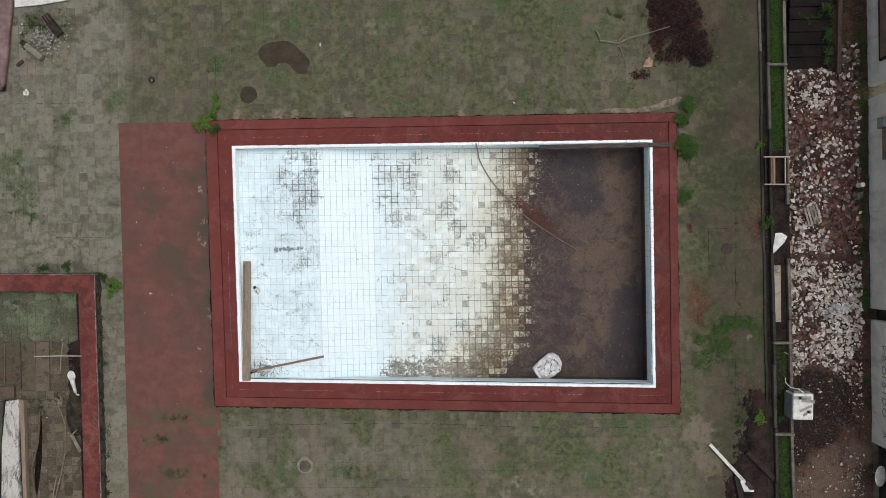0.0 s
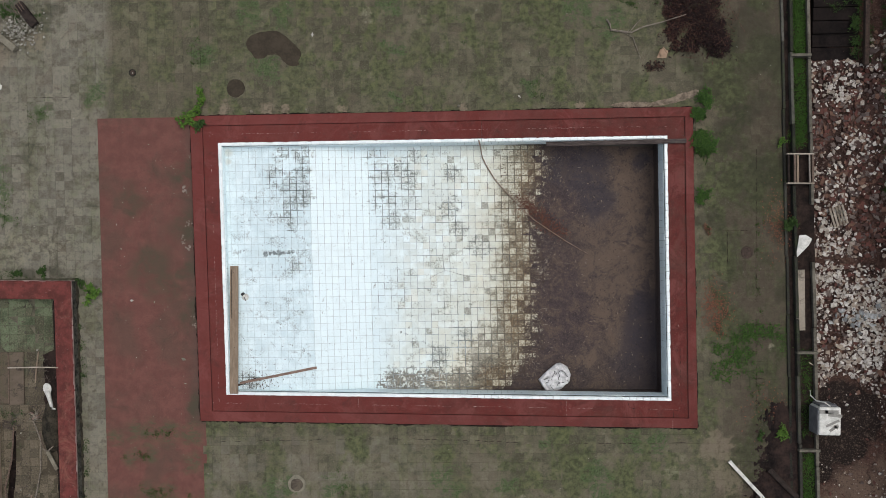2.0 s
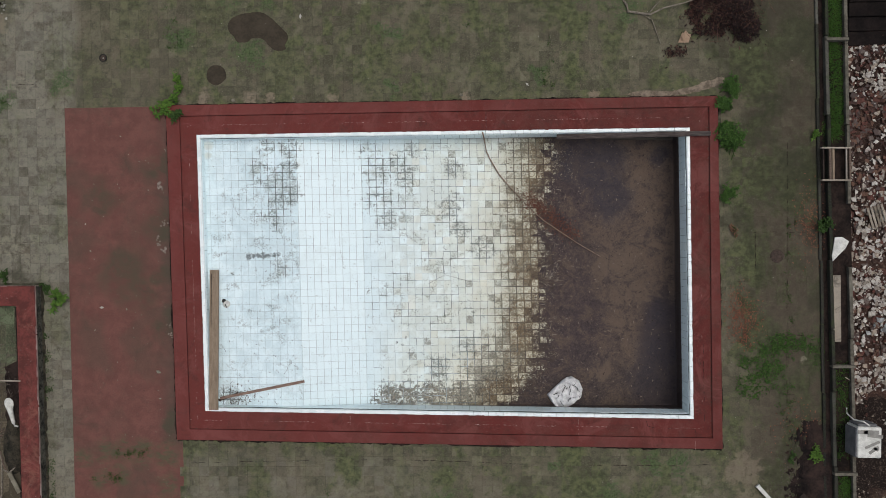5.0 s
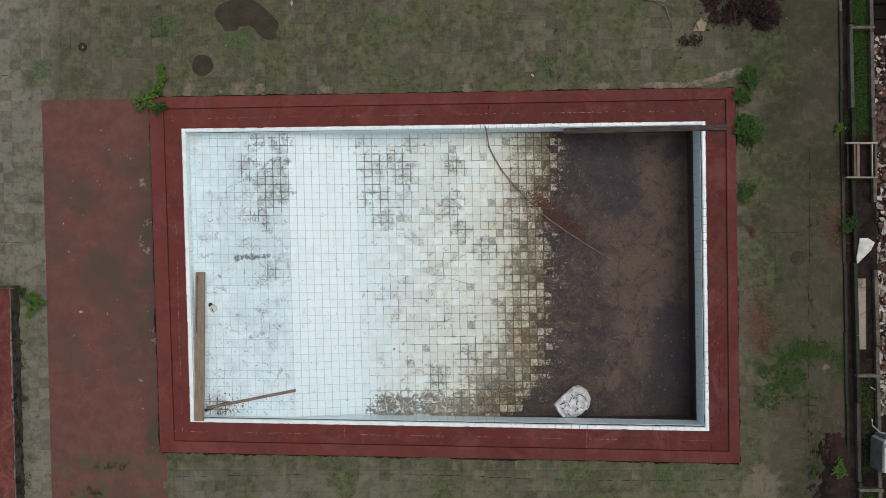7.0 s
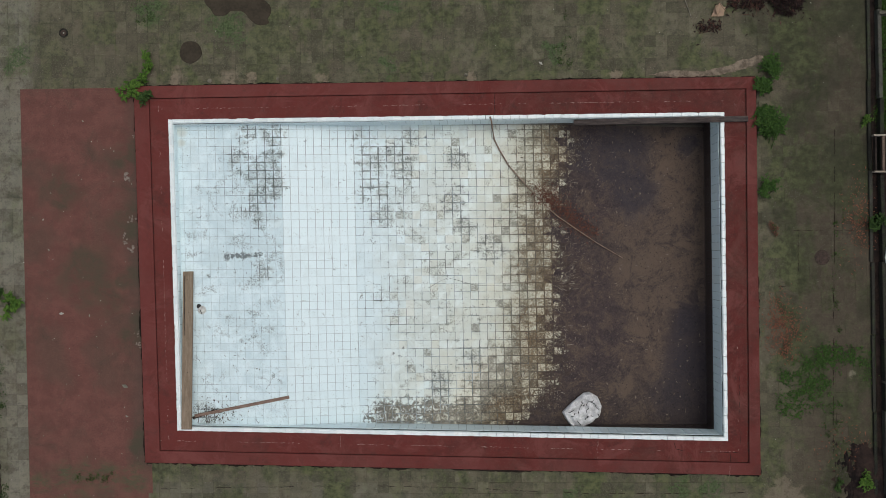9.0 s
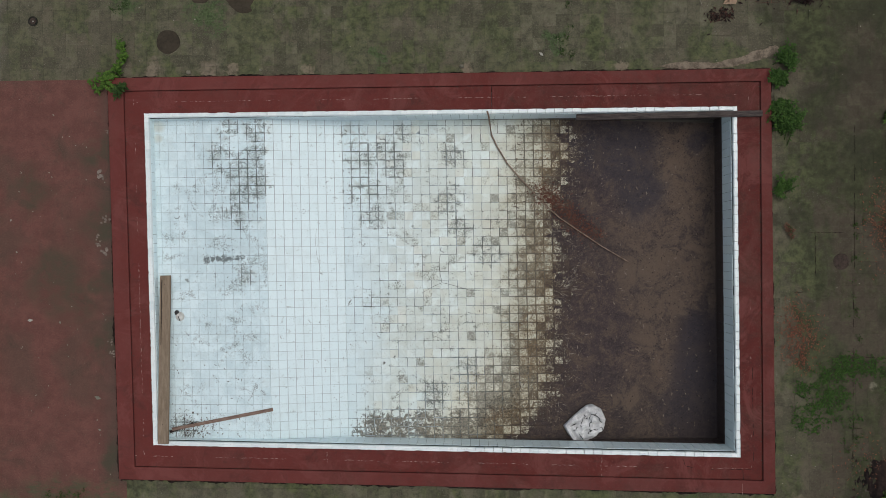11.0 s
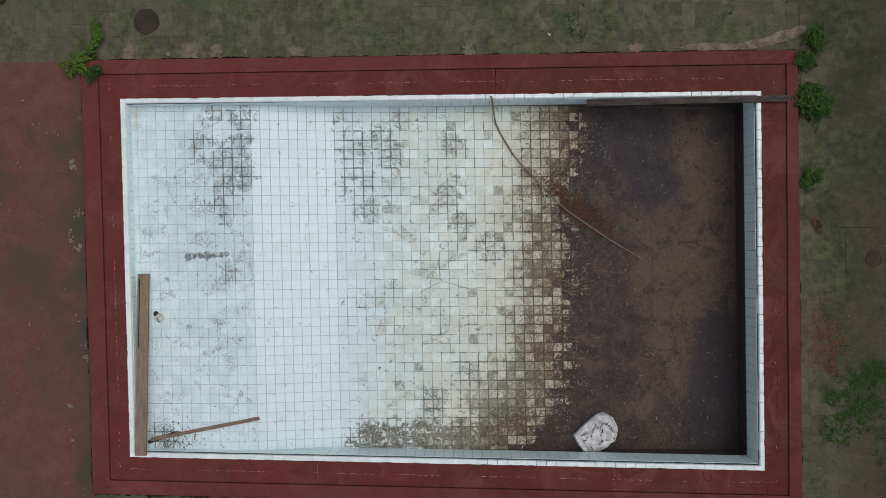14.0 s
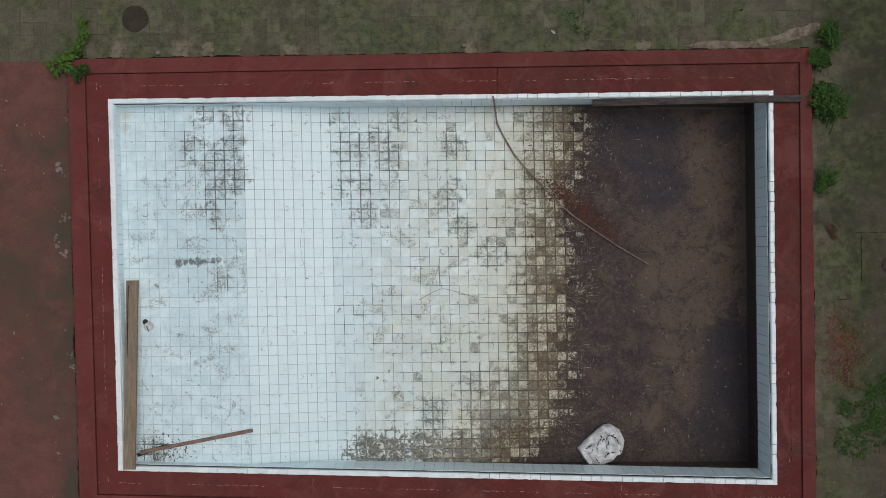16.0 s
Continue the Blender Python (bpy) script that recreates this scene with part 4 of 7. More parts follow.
def on_paving(x, y):
    inside = -5.5 + (3.5 - y) * 0.02 < x < 5.55 and -3.45 + (x < 0) * 0.1 < y < 3.5
    red = -7.78 + lean(y) < x < -5.4 and y < 3.5
    yard = x < -8.35 and y < -0.2
    return not (inside or red or yard)


def build_paving():
    rng = random.Random(4)
    root = thing("terrace_pavement", "weathered mossy grey concrete paving tiles", "pavement", kind="structure")
    v, f = [], []
    unit_v, unit_f = [], []
    slab(unit_v, unit_f, [(-0.0986, -0.0986, 0), (0.0986, -0.0986, 0), (0.0986, 0.0986, 0), (-0.0986, 0.0986, 0)], 0.03, 0.002)
    unit = bpy.data.meshes.new("paving_tile")
    unit.from_pydata(unit_v, [], unit_f)
    unit.materials.append(PAVING)
    for j in range(-48, 19):
        y = 3.4 + 0.2 * j + 0.2
        for i in range(-21, 77):
            x = -7.67 + 0.2 * i + lean(y)
            if x > 7.62 + lean(y) or not on_paving(x, y):
                continue
            m = pose(x, y, rng.uniform(-0.0025, 0.0015), rng.uniform(-0.5, 0.5), rng.uniform(-0.5, 0.5), rng.uniform(-0.4, 0.4))
            if x > 5.6 or rng.random() < 0.55:
                m = m @ Matrix.Diagonal((1.016, 1.016, 1, 1))
            if -5.3 < x < 5.4 and 3.5 < y < 4.65:
                tile = new("paving_tile", unit)
                tile.matrix_world = m
                tile.parent = root
            else:
                k = len(v)
                v.extend(tuple(m @ Vector(p)) for p in unit_v)
                f.extend(tuple(k + a for a in q) for q in unit_f)
    tagged(part("paving_tiles", (v, f), PAVING, root), kind="stuff")
    # wide dark joints, broken and crooked
    for ends in ([(6.96, 2.9), (6.94, 0.8), (6.90, -1.3), (6.88, -3.2)], [(6.2, 0.79), (6.95, 0.78), (7.5, 0.76)], [(6.90, -2.48), (7.55, -2.49)], [(6.3, 0.05), (6.3, 0.79)], [(6.91, -1.29), (7.3, -1.3), (7.66, -1.33)], [(5.75, -0.2), (6.3, -0.21)],
                 [(-5.2, -3.82), (-1.4, -3.76), (0.2, -3.8), (2.6, -3.9), (5.5, -3.88)], [(-9.5, 0.75), (-8.2, 0.74)], [(-10.3, 4.0), (-8.4, 4.0)]):
        for a, b in zip(ends, ends[1:]):
            a, b = Vector(a), Vector(b)
            n = max(1, int((b - a).length / 0.16))
            for k in range(n):
                if rng.random() < 0.3:
                    continue
                p, q = a.lerp(b, k / n), a.lerp(b, (k + rng.uniform(0.7, 1.0)) / n)
                j = Vector((rng.uniform(-0.008, 0.008), rng.uniform(-0.008, 0.008)))
                part("joint", tube(bmesh.new(), [(p.x, p.y, 0.0), ((p.x + q.x) / 2 + j.x, (p.y + q.y) / 2 + j.y, 0.001), (q.x, q.y, 0.0)], [0.003, 0.006, 0.004], 4), CRACK, root)


def build_red_floor():
    rng = random.Random(9)
    root = thing("red_painted_floor", "worn dull red painted concrete strip beside the pool", "pavement", kind="structure")
    y = 3.5
    while y > -7.2:
        h = min(0.86, y + 7.2)
        right = (-5.58 + (3.3 - y) * 0.023) if y > -3.2 else -5.40 + lean(y) * 0.3
        left = -7.77 + lean(y)
        n = 3
        w = (right - left) / n
        for i in range(n):
            v, f = [], []
            x0, x1 = left + w * i + 0.0001, left + w * (i + 1) - 0.0001
            s = lean(y - h) - lean(y)
            z = rng.uniform(-0.0003, 0.0003)
            slab(v, f, [(x0 + s, y - h + 0.0001, z), (x1 + s, y - h + 0.0001, z), (x1, y - 0.0001, z), (x0, y - 0.0001, z)], 0.03, 0.0003)
            part("slab", (v, f), RED_SLAB, root)
        y -= 0.86


# ---- the pool ----
def build_pool():
    rng = random.Random(2)
    root = thing("swimming_pool", "empty stained white tiled pool with a red painted kerb", "swimming pool")
    # kerb: a raised outer strip, a lower inner band, each side a piece of its own
    for name, out, inn, zo, zi, lab in (("kerb_strip", COPING_OUT, STRIP_IN, 0.080, 0.086, "raised paler red painted edge strip"), ("kerb_band", STRIP_IN, RIM_OUT, 0.056, 0.062, "red painted band with worn joints")):
        for k in range(4):
            j = (k + 1) % 4
            cuts = {("kerb_band", 0): [0, 0.584, 1]}.get((name, k), [0, 1])
            for a, b in zip(cuts, cuts[1:]):
                g = 0.0002
                o0, o1 = Vector(out[k]).lerp(Vector(out[j]), a + g * (a > 0)), Vector(out[k]).lerp(Vector(out[j]), b - g * (b < 1))
                i0, i1 = Vector(inn[k]).lerp(Vector(inn[j]), a + g * (a > 0)), Vector(inn[k]).lerp(Vector(inn[j]), b - g * (b < 1))
                d = (Vector(inn[j]) - Vector(inn[k])).normalized()
                if a > 0:
                    i0 = Vector(inn[k]) + d * (o0 - Vector(inn[k])).dot(d)
                if b < 1:
                    i1 = Vector(inn[k]) + d * (o1 - Vector(inn[k])).dot(d)
                if name == "kerb_band":
                    shrink = (Vector(inn[k]) - Vector(out[k])).normalized() * 0.006
                    o0, o1 = o0 + shrink, o1 + (Vector(inn[j]) - Vector(out[j])).normalized() * 0.006
                bm = bmesh.new()
                top = [bm.verts.new((p.x, p.y, z + rng.uniform(-0.002, 0.002))) for p, z in ((o0, zo), (o1, zo), (i1, zi), (i0, zi))]
                low = [bm.verts.new((p.x, p.y, -0.1)) for p in (o0, o1, i1, i0)]
                bm.faces.new(top)
                bm.faces.new(low[::-1])
                for e in range(4):
                    bm.faces.new((top[e], low[e], low[(e + 1) % 4], top[(e + 1) % 4]))
                bmesh.ops.bevel(bm, geom=[e for e in bm.edges if {e.verts[0], e.verts[1]} in ({top[0], top[1]}, {top[2], top[3]})], offset=0.008, segments=2, affect="EDGES", profile=0.5)
                part(name, bm, RED_EDGE if name == "kerb_strip" else RED, root, lab)
    # shade along the kerb's foot, laid down as a ragged dark strip
    for k in range(4):
        j = (k + 1) % 4
        a, b = Vector(COPING_OUT[k]), Vector(COPING_OUT[j])
        d = (b - a).normalized()
        n = Vector((-d.y, d.x))
        v, f = [], []
        steps = int((b - a).length / 0.04)
        for i in range(steps + 1):
            p = a.lerp(b, i / steps)
            w = max(0.004, (0.036 if k == 2 else 0.034 if k == 3 else 0.024) * (1 + 1.2 * noise.noise((p.x * 3, p.y * 3, 1)) + 0.9 * noise.noise((p.x * 13, p.y * 13, 2))))
            q = p + n * w
            v.extend([(p.x, p.y, 0.010), (q.x, q.y, 0.0025)])
            if i:
                c = 2 * i
                f.append((c - 2, c - 1, c + 1, c))
        tagged(part("foot_shade", (v, f), SOIL, root), kind="stuff")
    # shell behind and below the tiles
    bm = quad_ring(bmesh.new(), STRIP_IN, [(x * 0.9985, y * 0.997) for x, y in RIM_OUT], -0.02, -0.02, -1.35)
    part("shell", bm, GROUT, root)
    # walls of tiles
    for k in range(4):
        j = (k + 1) % 4
        a, b = Vector((*RIM_IN[k], 0)), Vector((*RIM_IN[j], 0))
        d = (b - a).normalized()
        n = Vector((d.y, -d.x, 0))
        bm = bmesh.new()
        q = [bm.verts.new(p) for p in (a - n * 0.006 + Vector((0, 0, 0.03)), b - n * 0.006 + Vector((0, 0, 0.03)), b - n * 0.006 + Vector((0, 0, -1.3)), a - n * 0.006 + Vector((0, 0, -1.3)))]
        bm.faces.new(q)
        part("wall_bed", bm, WALL_GROUT, root)
        v, f = [], []
        cols = round((b - a).length / 0.151)
        w = (b - a).length / cols
        for c in range(cols):
            off = n * rng.uniform(-0.001, 0.001)
            p = a + d * (w * c + w / 2)
            z1, z0 = 0.005, floor_z(p.x) - 0.06
            p0, p1 = a + d * (w * c + 0.002) + off, a + d * (w * (c + 1) - 0.002) + off
            slab(v, f, [(p1.x, p1.y, z0), (p0.x, p0.y, z0), (p0.x, p0.y, z1), (p1.x, p1.y, z1)], 0.006, 0.0005)
        tagged(part("wall_tiles", (v, f), WALL_TILE, root), kind="stuff")
    # rounded rim tiles, one by one
    prof = [(0.0, -0.03), (0.0, 0.005), (0.004, 0.002), (0.056, 0.004), (0.068, -0.003), (0.074, -0.016), (0.075, -0.057)]
    bm = bmesh.new()
    rows = [[bm.verts.new((x, y, z)) for y, z in prof] for x in (-0.0749, -0.0736, 0.0736, 0.0749)]
    for row, dz in ((rows[0], -0.002), (rows[3], -0.002)):
        for p in row:
            p.co.z += dz
    for ra, rb in zip(rows, rows[1:]):
        for c in range(len(prof) - 1):
            bm.faces.new((ra[c], rb[c], rb[c + 1], ra[c + 1]))
    bm.faces.new(rows[0])
    bm.faces.new(rows[-1][::-1])
    bmesh.ops.recalc_face_normals(bm, faces=bm.faces)
    rim = bpy.data.meshes.new("rim_tile")
    bm.to_mesh(rim)
    bm.free()
    rim.materials.append(RIM_TILE)
    for k in range(4):
        j = (k + 1) % 4
        a, b = Vector((*RIM_OUT[k], 0.062)), Vector((*RIM_OUT[j], 0.062))
        d = (b - a).normalized()
        cols = round(((b - a).length) / 0.151)
        w = (b - a).length / cols
        turn = math.atan2(d.y, d.x) + math.pi
        for c in range(cols):
            t = new("rim_tile", rim)
            p = a + d * (w * (c + 0.5))
            t.matrix_world = Matrix.Translation(p + Vector((0, 0, rng.uniform(-0.002, 0.003)))) @ Euler((rng.uniform(-0.02, 0.02), 0, turn + rng.uniform(-0.006, 0.006))).to_matrix().to_4x4() @ Matrix.Diagonal((w / 0.151 * (rng.uniform(0.962, 0.985) if p.x > 0.6 else 0.998), rng.uniform(0.92, 1.0) if p.x > 0.6 else 1, 1, 1))
            t.parent = root
    # floor: a bed of grout in the profile, and the tiles
    v, f = [], []
    for x, z in PROFILE:
        v.extend([(x + slant(x, 3.1), 3.1, z - 0.0052), (x + slant(x, -3.1), -3.1, z - 0.0052)])
    for k in range(len(PROFILE) - 1):
        f.append((2 * k, 2 * k + 1, 2 * k + 3, 2 * k + 2))
    part("floor_bed", (v, f), GROUT, root)
    unit_v, unit_f = [], []
    slab(unit_v, unit_f, [(-0.0735, -0.0735, 0), (0.0735, -0.0735, 0), (0.0735, 0.0735, 0), (-0.0735, 0.0735, 0)], 0.006, 0.0016, 0.24)
    unit = bpy.data.meshes.new("floor_tile")
    unit.from_pydata(unit_v, [], unit_f)
    edge_field(unit)
    unit.materials.append(POOL_TILE)
    edges = [-4.99] + [-4.837 + 0.1531 * k for k in range(12)] + [-3.0 + 0.14444 * k for k in range(9)] + [-1.70 + 0.1519 * k for k in range(20)]
    while edges[-1] < 3.2:
        edges.append(edges[-1] + 0.158)
    v, f = [], []
    for x0, x1 in zip(edges, edges[1:]):
        xm = (x0 + x1) / 2
        u = (xm + 4.93) / 9.86
        slope = -3.0 < xm < -1.70
        loose = xm > -1.70
        tilt = math.atan2(floor_z(x1 - 0.001, 2.83) - floor_z(x0 + 0.001, 2.83), x1 - x0)
        for r in range(38):
            y = 2.835 - 0.03 - 0.151 * r
            ybot = -2.665 - 0.19 * u
            if y < ybot - 0.075:
                break
            near_edge = y - 0.0735 < ybot
            wob = 0.016 if loose else 0.006
            tight = rng.uniform(0.972, 1.0) if loose else (0.968 if slope else 0.993)
            m = Matrix.Translation((xm + slant(xm, y) + loose * rng.gauss(0, 0.0022), y + loose * rng.gauss(0, 0.0022), floor_z(xm, 2.83) + rng.uniform(-0.0012, 0.0012))) @ Euler((rng.gauss(0, wob), -tilt + rng.gauss(0, wob), rng.gauss(0, 0.010 if loose else 0.003))).to_matrix().to_4x4()
            m = m @ Matrix.Diagonal(((x1 - x0) / math.cos(tilt) / 0.151 * tight, (rng.uniform(0.978, 1.0) if loose else 0.996), 1, 1))
            if slope and not near_edge:
                t = new("floor_tile", unit)
                t.matrix_world = m
                t.parent = root
            else:
                k = len(v)
                v.extend(tuple(m @ Vector(p)) for p in unit_v)
                f.extend(tuple(k + a for a in q) for q in unit_f)
    tiles = edge_field(tagged(part("floor_tiles", (v, f), POOL_TILE, root), kind="stuff").data)
    # how near each spot lies to the silt: three metres off and more is none
    near_silt = tiles.attributes.new("near_silt", "FLOAT", "POINT")
    near_silt.data.foreach_set("value", [max(0.0, 3.0 + p[0] - silt_edge(p[1])) for p in v])
    # cracks through the tiles
    for line in ([(-0.31, -0.21), (-0.12, -0.10), (0.04, -0.03), (0.2, -0.08), (0.37, -0.12), (0.55, -0.18), (0.79, -0.18), (1.37, -0.20)], [(0.04, -0.03), (0.01, 0.12), (-0.01, 0.33), (0.02, 0.45)], [(-2.13, 0.93), (-2.15, 0.69), (-2.13, 0.45), (-2.08, 0.24), (-2.09, 0.02)]):
        pts = [Vector((x + rng.uniform(-0.008, 0.008), y + rng.uniform(-0.008, 0.008), floor_z(x) + 0.001)) for x, y in line]
        part("crack", tube(bmesh.new(), pts, [(0.0025 if line[0][0] > -2 else 0.0012) * (1 + rng.random()) for p in pts], 4), GROUT_DARK, root, "dark crack across the tiles")
    # broken cracks along the kerb band
    for line in ([(4.06, -2.97), (4.10, -3.09), (4.26, -3.13)], [(4.38, -3.14), (4.62, -3.14), (4.94, -3.15), (5.22, -3.15), (5.23, -2.86), (5.23, -2.46), (5.22, -2.03), (5.22, -1.4)], [(5.05, -3.16), (5.06, -3.32)]):
        for a, b in zip(line, line[1:]):
            a, b = Vector(a), Vector(b)
            pieces = max(1, round((b - a).length / 0.12))
            for k in range(pieces):
                if pieces > 1 and rng.random() < 0.25:
                    continue
                p, q = a.lerp(b, k / pieces), a.lerp(b, (k + rng.uniform(0.6, 1.0)) / pieces)
                m = (p + q) / 2 + Vector((rng.uniform(-0.006, 0.006), rng.uniform(-0.006, 0.006)))
                zs = [0.056 + 0.006 * min(1, max(0, (5.385 - c.x) / 0.37 if c.x > 5.0 and c.y > -3.0 else (c.y + 3.34) / 0.38)) for c in (p, m, q)]
                part("crack", tube(bmesh.new(), [Vector((c.x, c.y, z + 0.001)) for c, z in zip((p, m, q), zs)], [0.002, 0.005, 0.003], 4), CRACK, root, "dark crack in the red paint")
    # bare chips where the paint has come off along the band
    v, f = [], []
    for k in range(4):
        j = (k + 1) % 4
        a = Vector(STRIP_IN[k]).lerp(Vector(RIM_OUT[k]), 0.5)
        b = Vector(STRIP_IN[j]).lerp(Vector(RIM_OUT[j]), 0.5)
        d = (b - a).normalized()
        s = 0.0
        while s < (b - a).length:
            s += rng.uniform(0.02, 0.11) + (rng.random() < 0.12) * rng.uniform(0.2, 0.7)
            if k == 1 and rng.random() < 0.8:
                continue
            p = a + d * s + Vector((rng.uniform(-0.006, 0.006), rng.uniform(-0.006, 0.006)))
            l, w = rng.uniform(0.008, 0.04), rng.uniform(0.002, 0.006)
            n = Vector((-d.y, d.x))
            c = len(v)
            for u, t in ((-1, 0), (-0.2, -1), (1, -0.3), (0.3, 1)):
                q = p + d * u * l + n * t * w
                v.append((q.x, q.y, 0.0615))
            f.append((c, c + 1, c + 2, c + 3))
    for (x0, y0), (x1, y1), z in (((2.72, -2.96), (2.71, -3.27), 0.064), ((5.04, -3.36), (5.03, -3.55), 0.088), ((-1.9, -2.87), (-1.9, -3.15), 0.064)):
        for k in range(9):
            p = Vector((x0, y0)).lerp(Vector((x1, y1)), rng.random()) + Vector((rng.uniform(-0.006, 0.006), 0))
            l, w = rng.uniform(0.002, 0.005), rng.uniform(0.006, 0.022)
            c = len(v)
            v.extend((p.x + l * a, p.y + w * b, z) for a, b in ((-1, -0.2), (0.2, -1), (1, 0.3), (-0.3, 1)))
            f.append((c, c + 1, c + 2, c + 3))
    tagged(part("chipped_paint", (v, f), CHIP, root), kind="stuff")
    v, f = [], []
    for k in range(4):
        j = (k + 1) % 4
        a, b = Vector(RIM_OUT[k]), Vector(RIM_OUT[j])
        d = (b - a).normalized()
        n = Vector((d.y, -d.x))
        s = 0.0
        while s < (b - a).length - 0.15:
            s += rng.uniform(0.03, 0.4)
            l, w = rng.uniform(0.02, 0.12), rng.uniform(0.003, 0.013)
            c = len(v)
            for u, t in ((-1, -0.4), (-0.3, rng.uniform(0.3, 1)), (0.4, rng.uniform(0.4, 1)), (1, -0.4)):
                q = a + d * (s + u * l) + n * t * w
                v.append((q.x, q.y, 0.0725))
            f.append((c, c + 1, c + 2, c + 3))
    crumbs_v, crumbs_f = [], []
    for k in range(4):
        j = (k + 1) % 4
        a, b = Vector(STRIP_IN[k]), Vector(STRIP_IN[j])
        for i in range(260 if k == 1 else 110):
            p = a.lerp(b, rng.random())
            q = p + (Vector((0, 0)) - p).normalized() * rng.uniform(0.0, 0.02)
            ang = rng.random() * 6.3
            leaf(crumbs_v, crumbs_f, Vector((q.x, q.y, 0.062)), Vector((math.cos(ang), math.sin(ang), 0.3)), Vector((0, 0, 1)), rng.uniform(0.012, 0.04), rng.uniform(0.005, 0.014), 0.1)
    tagged(part("groove_dirt", (crumbs_v, crumbs_f), CRUMB, root), kind="stuff")
    tagged(part("paint_lap", (v, f), RED, root), kind="stuff")
    return root


def build_silt():
    """Silt over the deep end: an uneven sheet that thins out over the tiles."""
    v, f = [], []
    nx, ny = 150, 200
    for i in range(nx + 1):
        for j in range(ny + 1):
            u, w = i / nx, j / ny
            x = 0.7 + 4.26 * u
            y = -2.83 - 0.06 * u + w * 5.67
            edge = silt_edge(y) + 0.26 + 0.16 * noise.noise((y * 4.5, x * 2.5, 1.7)) + 0.22 * noise.noise((y * 9, x * 5, 6.7)) + 0.2 * noise.noise((y * 19, x * 9, 3.7))
            h = max(-0.03, min(0.012, (x - edge) * 0.02 + 0.001))
            h += 0.006 * noise.noise((x * 2.2, y * 2.2, 5)) + 0.004 * noise.noise((x * 9, y * 9, 8))
            v.append((x, y, floor_z(x) + h))
    for i in range(nx):
        for j in range(ny):
            a = i * (ny + 1) + j
            f.append((a, a + ny + 1, a + ny + 2, a + 1))
    ob = part("silt", (v, f), SILT, smooth=True)
    tagged(ob, "dark brown wet silt covering the pool's deep end", "silt", kind="stuff")
    rng = random.Random(12)
    v, f = [], []
    for k in range(1900):
        x = 1.3 + 3.5 * rng.random() ** 1.5
        y = rng.uniform(-2.7, 2.7)
        z = floor_z(x) + 0.034
        l = rng.choice((0.008, 0.012, 0.02, 0.04)) * rng.uniform(0.6, 1.2)
        a = rng.choice((0, math.pi / 2, rng.random() * 3))
        d = Vector((math.cos(a), math.sin(a), rng.uniform(-0.1, 0.3)))
        leaf(v, f, Vector((x, y, z)), d, Vector((0.1, 0, 1)), l * 1.6, l * 0.5, 0.2)
    tagged(part("silt_flecks", (v, f), DUST), "small pale leaf crumbs and grit lying on the silt", "debris", kind="stuff")
    v, f = [], []
    for k in range(2300):
        y = rng.uniform(-2.6, 2.6)
        x = min(4.7, silt_edge(y) - 0.1 + abs(rng.gauss(0, 0.33)))
        if noise.noise((x * 2.2, y * 2.2, 9)) < 0.0:
            continue
        a = rng.choice((0, 0, math.pi / 2)) + rng.gauss(0, 0.08)
        l = rng.uniform(0.010, 0.035) + (rng.random() < 0.07) * rng.uniform(0.05, 0.12)
        leaf(v, f, Vector((x, y, floor_z(x, y) + 0.024)), Vector((math.cos(a), math.sin(a), 0.02)), Vector((0, 0, 1)), l, rng.uniform(0.005, 0.012), 0.02)
    # a fan of scratches
    for k in range(46):
        a = rng.gauss(0.25, 0.55)
        q = Vector((2.05, -0.18)) + Vector((math.cos(a), math.sin(a))) * rng.uniform(0.02, 0.45)
        leaf(v, f, Vector((q.x, q.y, floor_z(q.x) + 0.024)), Vector((math.cos(a), math.sin(a), 0.02)), Vector((0, 0, 1)), rng.uniform(0.05, 0.16), rng.uniform(0.005, 0.010), 0.02)
    tagged(part("silt_scuffs", (v, f), SCUFF), "pale scraped streaks where tiles show through the silt", "debris", kind="stuff")
    v, f = [], []
    for k in range(800):
        x, y = 4.85 - abs(rng.gauss(0, 1.1)), rng.uniform(-2.7, 2.7)
        if x < 2.2:
            continue
        a = rng.random() * 6.3
        leaf(v, f, Vector((x, y, floor_z(x) + 0.026)), Vector((math.cos(a), math.sin(a), 0.05)), Vector((0, 0, 1)), rng.uniform(0.012, 0.05), rng.uniform(0.005, 0.014), 0.05)
    tagged(part("dark_crumbs", (v, f), SILT_CRUMB), "dark rotten leaf crumbs lying on the silt", "debris", kind="stuff")


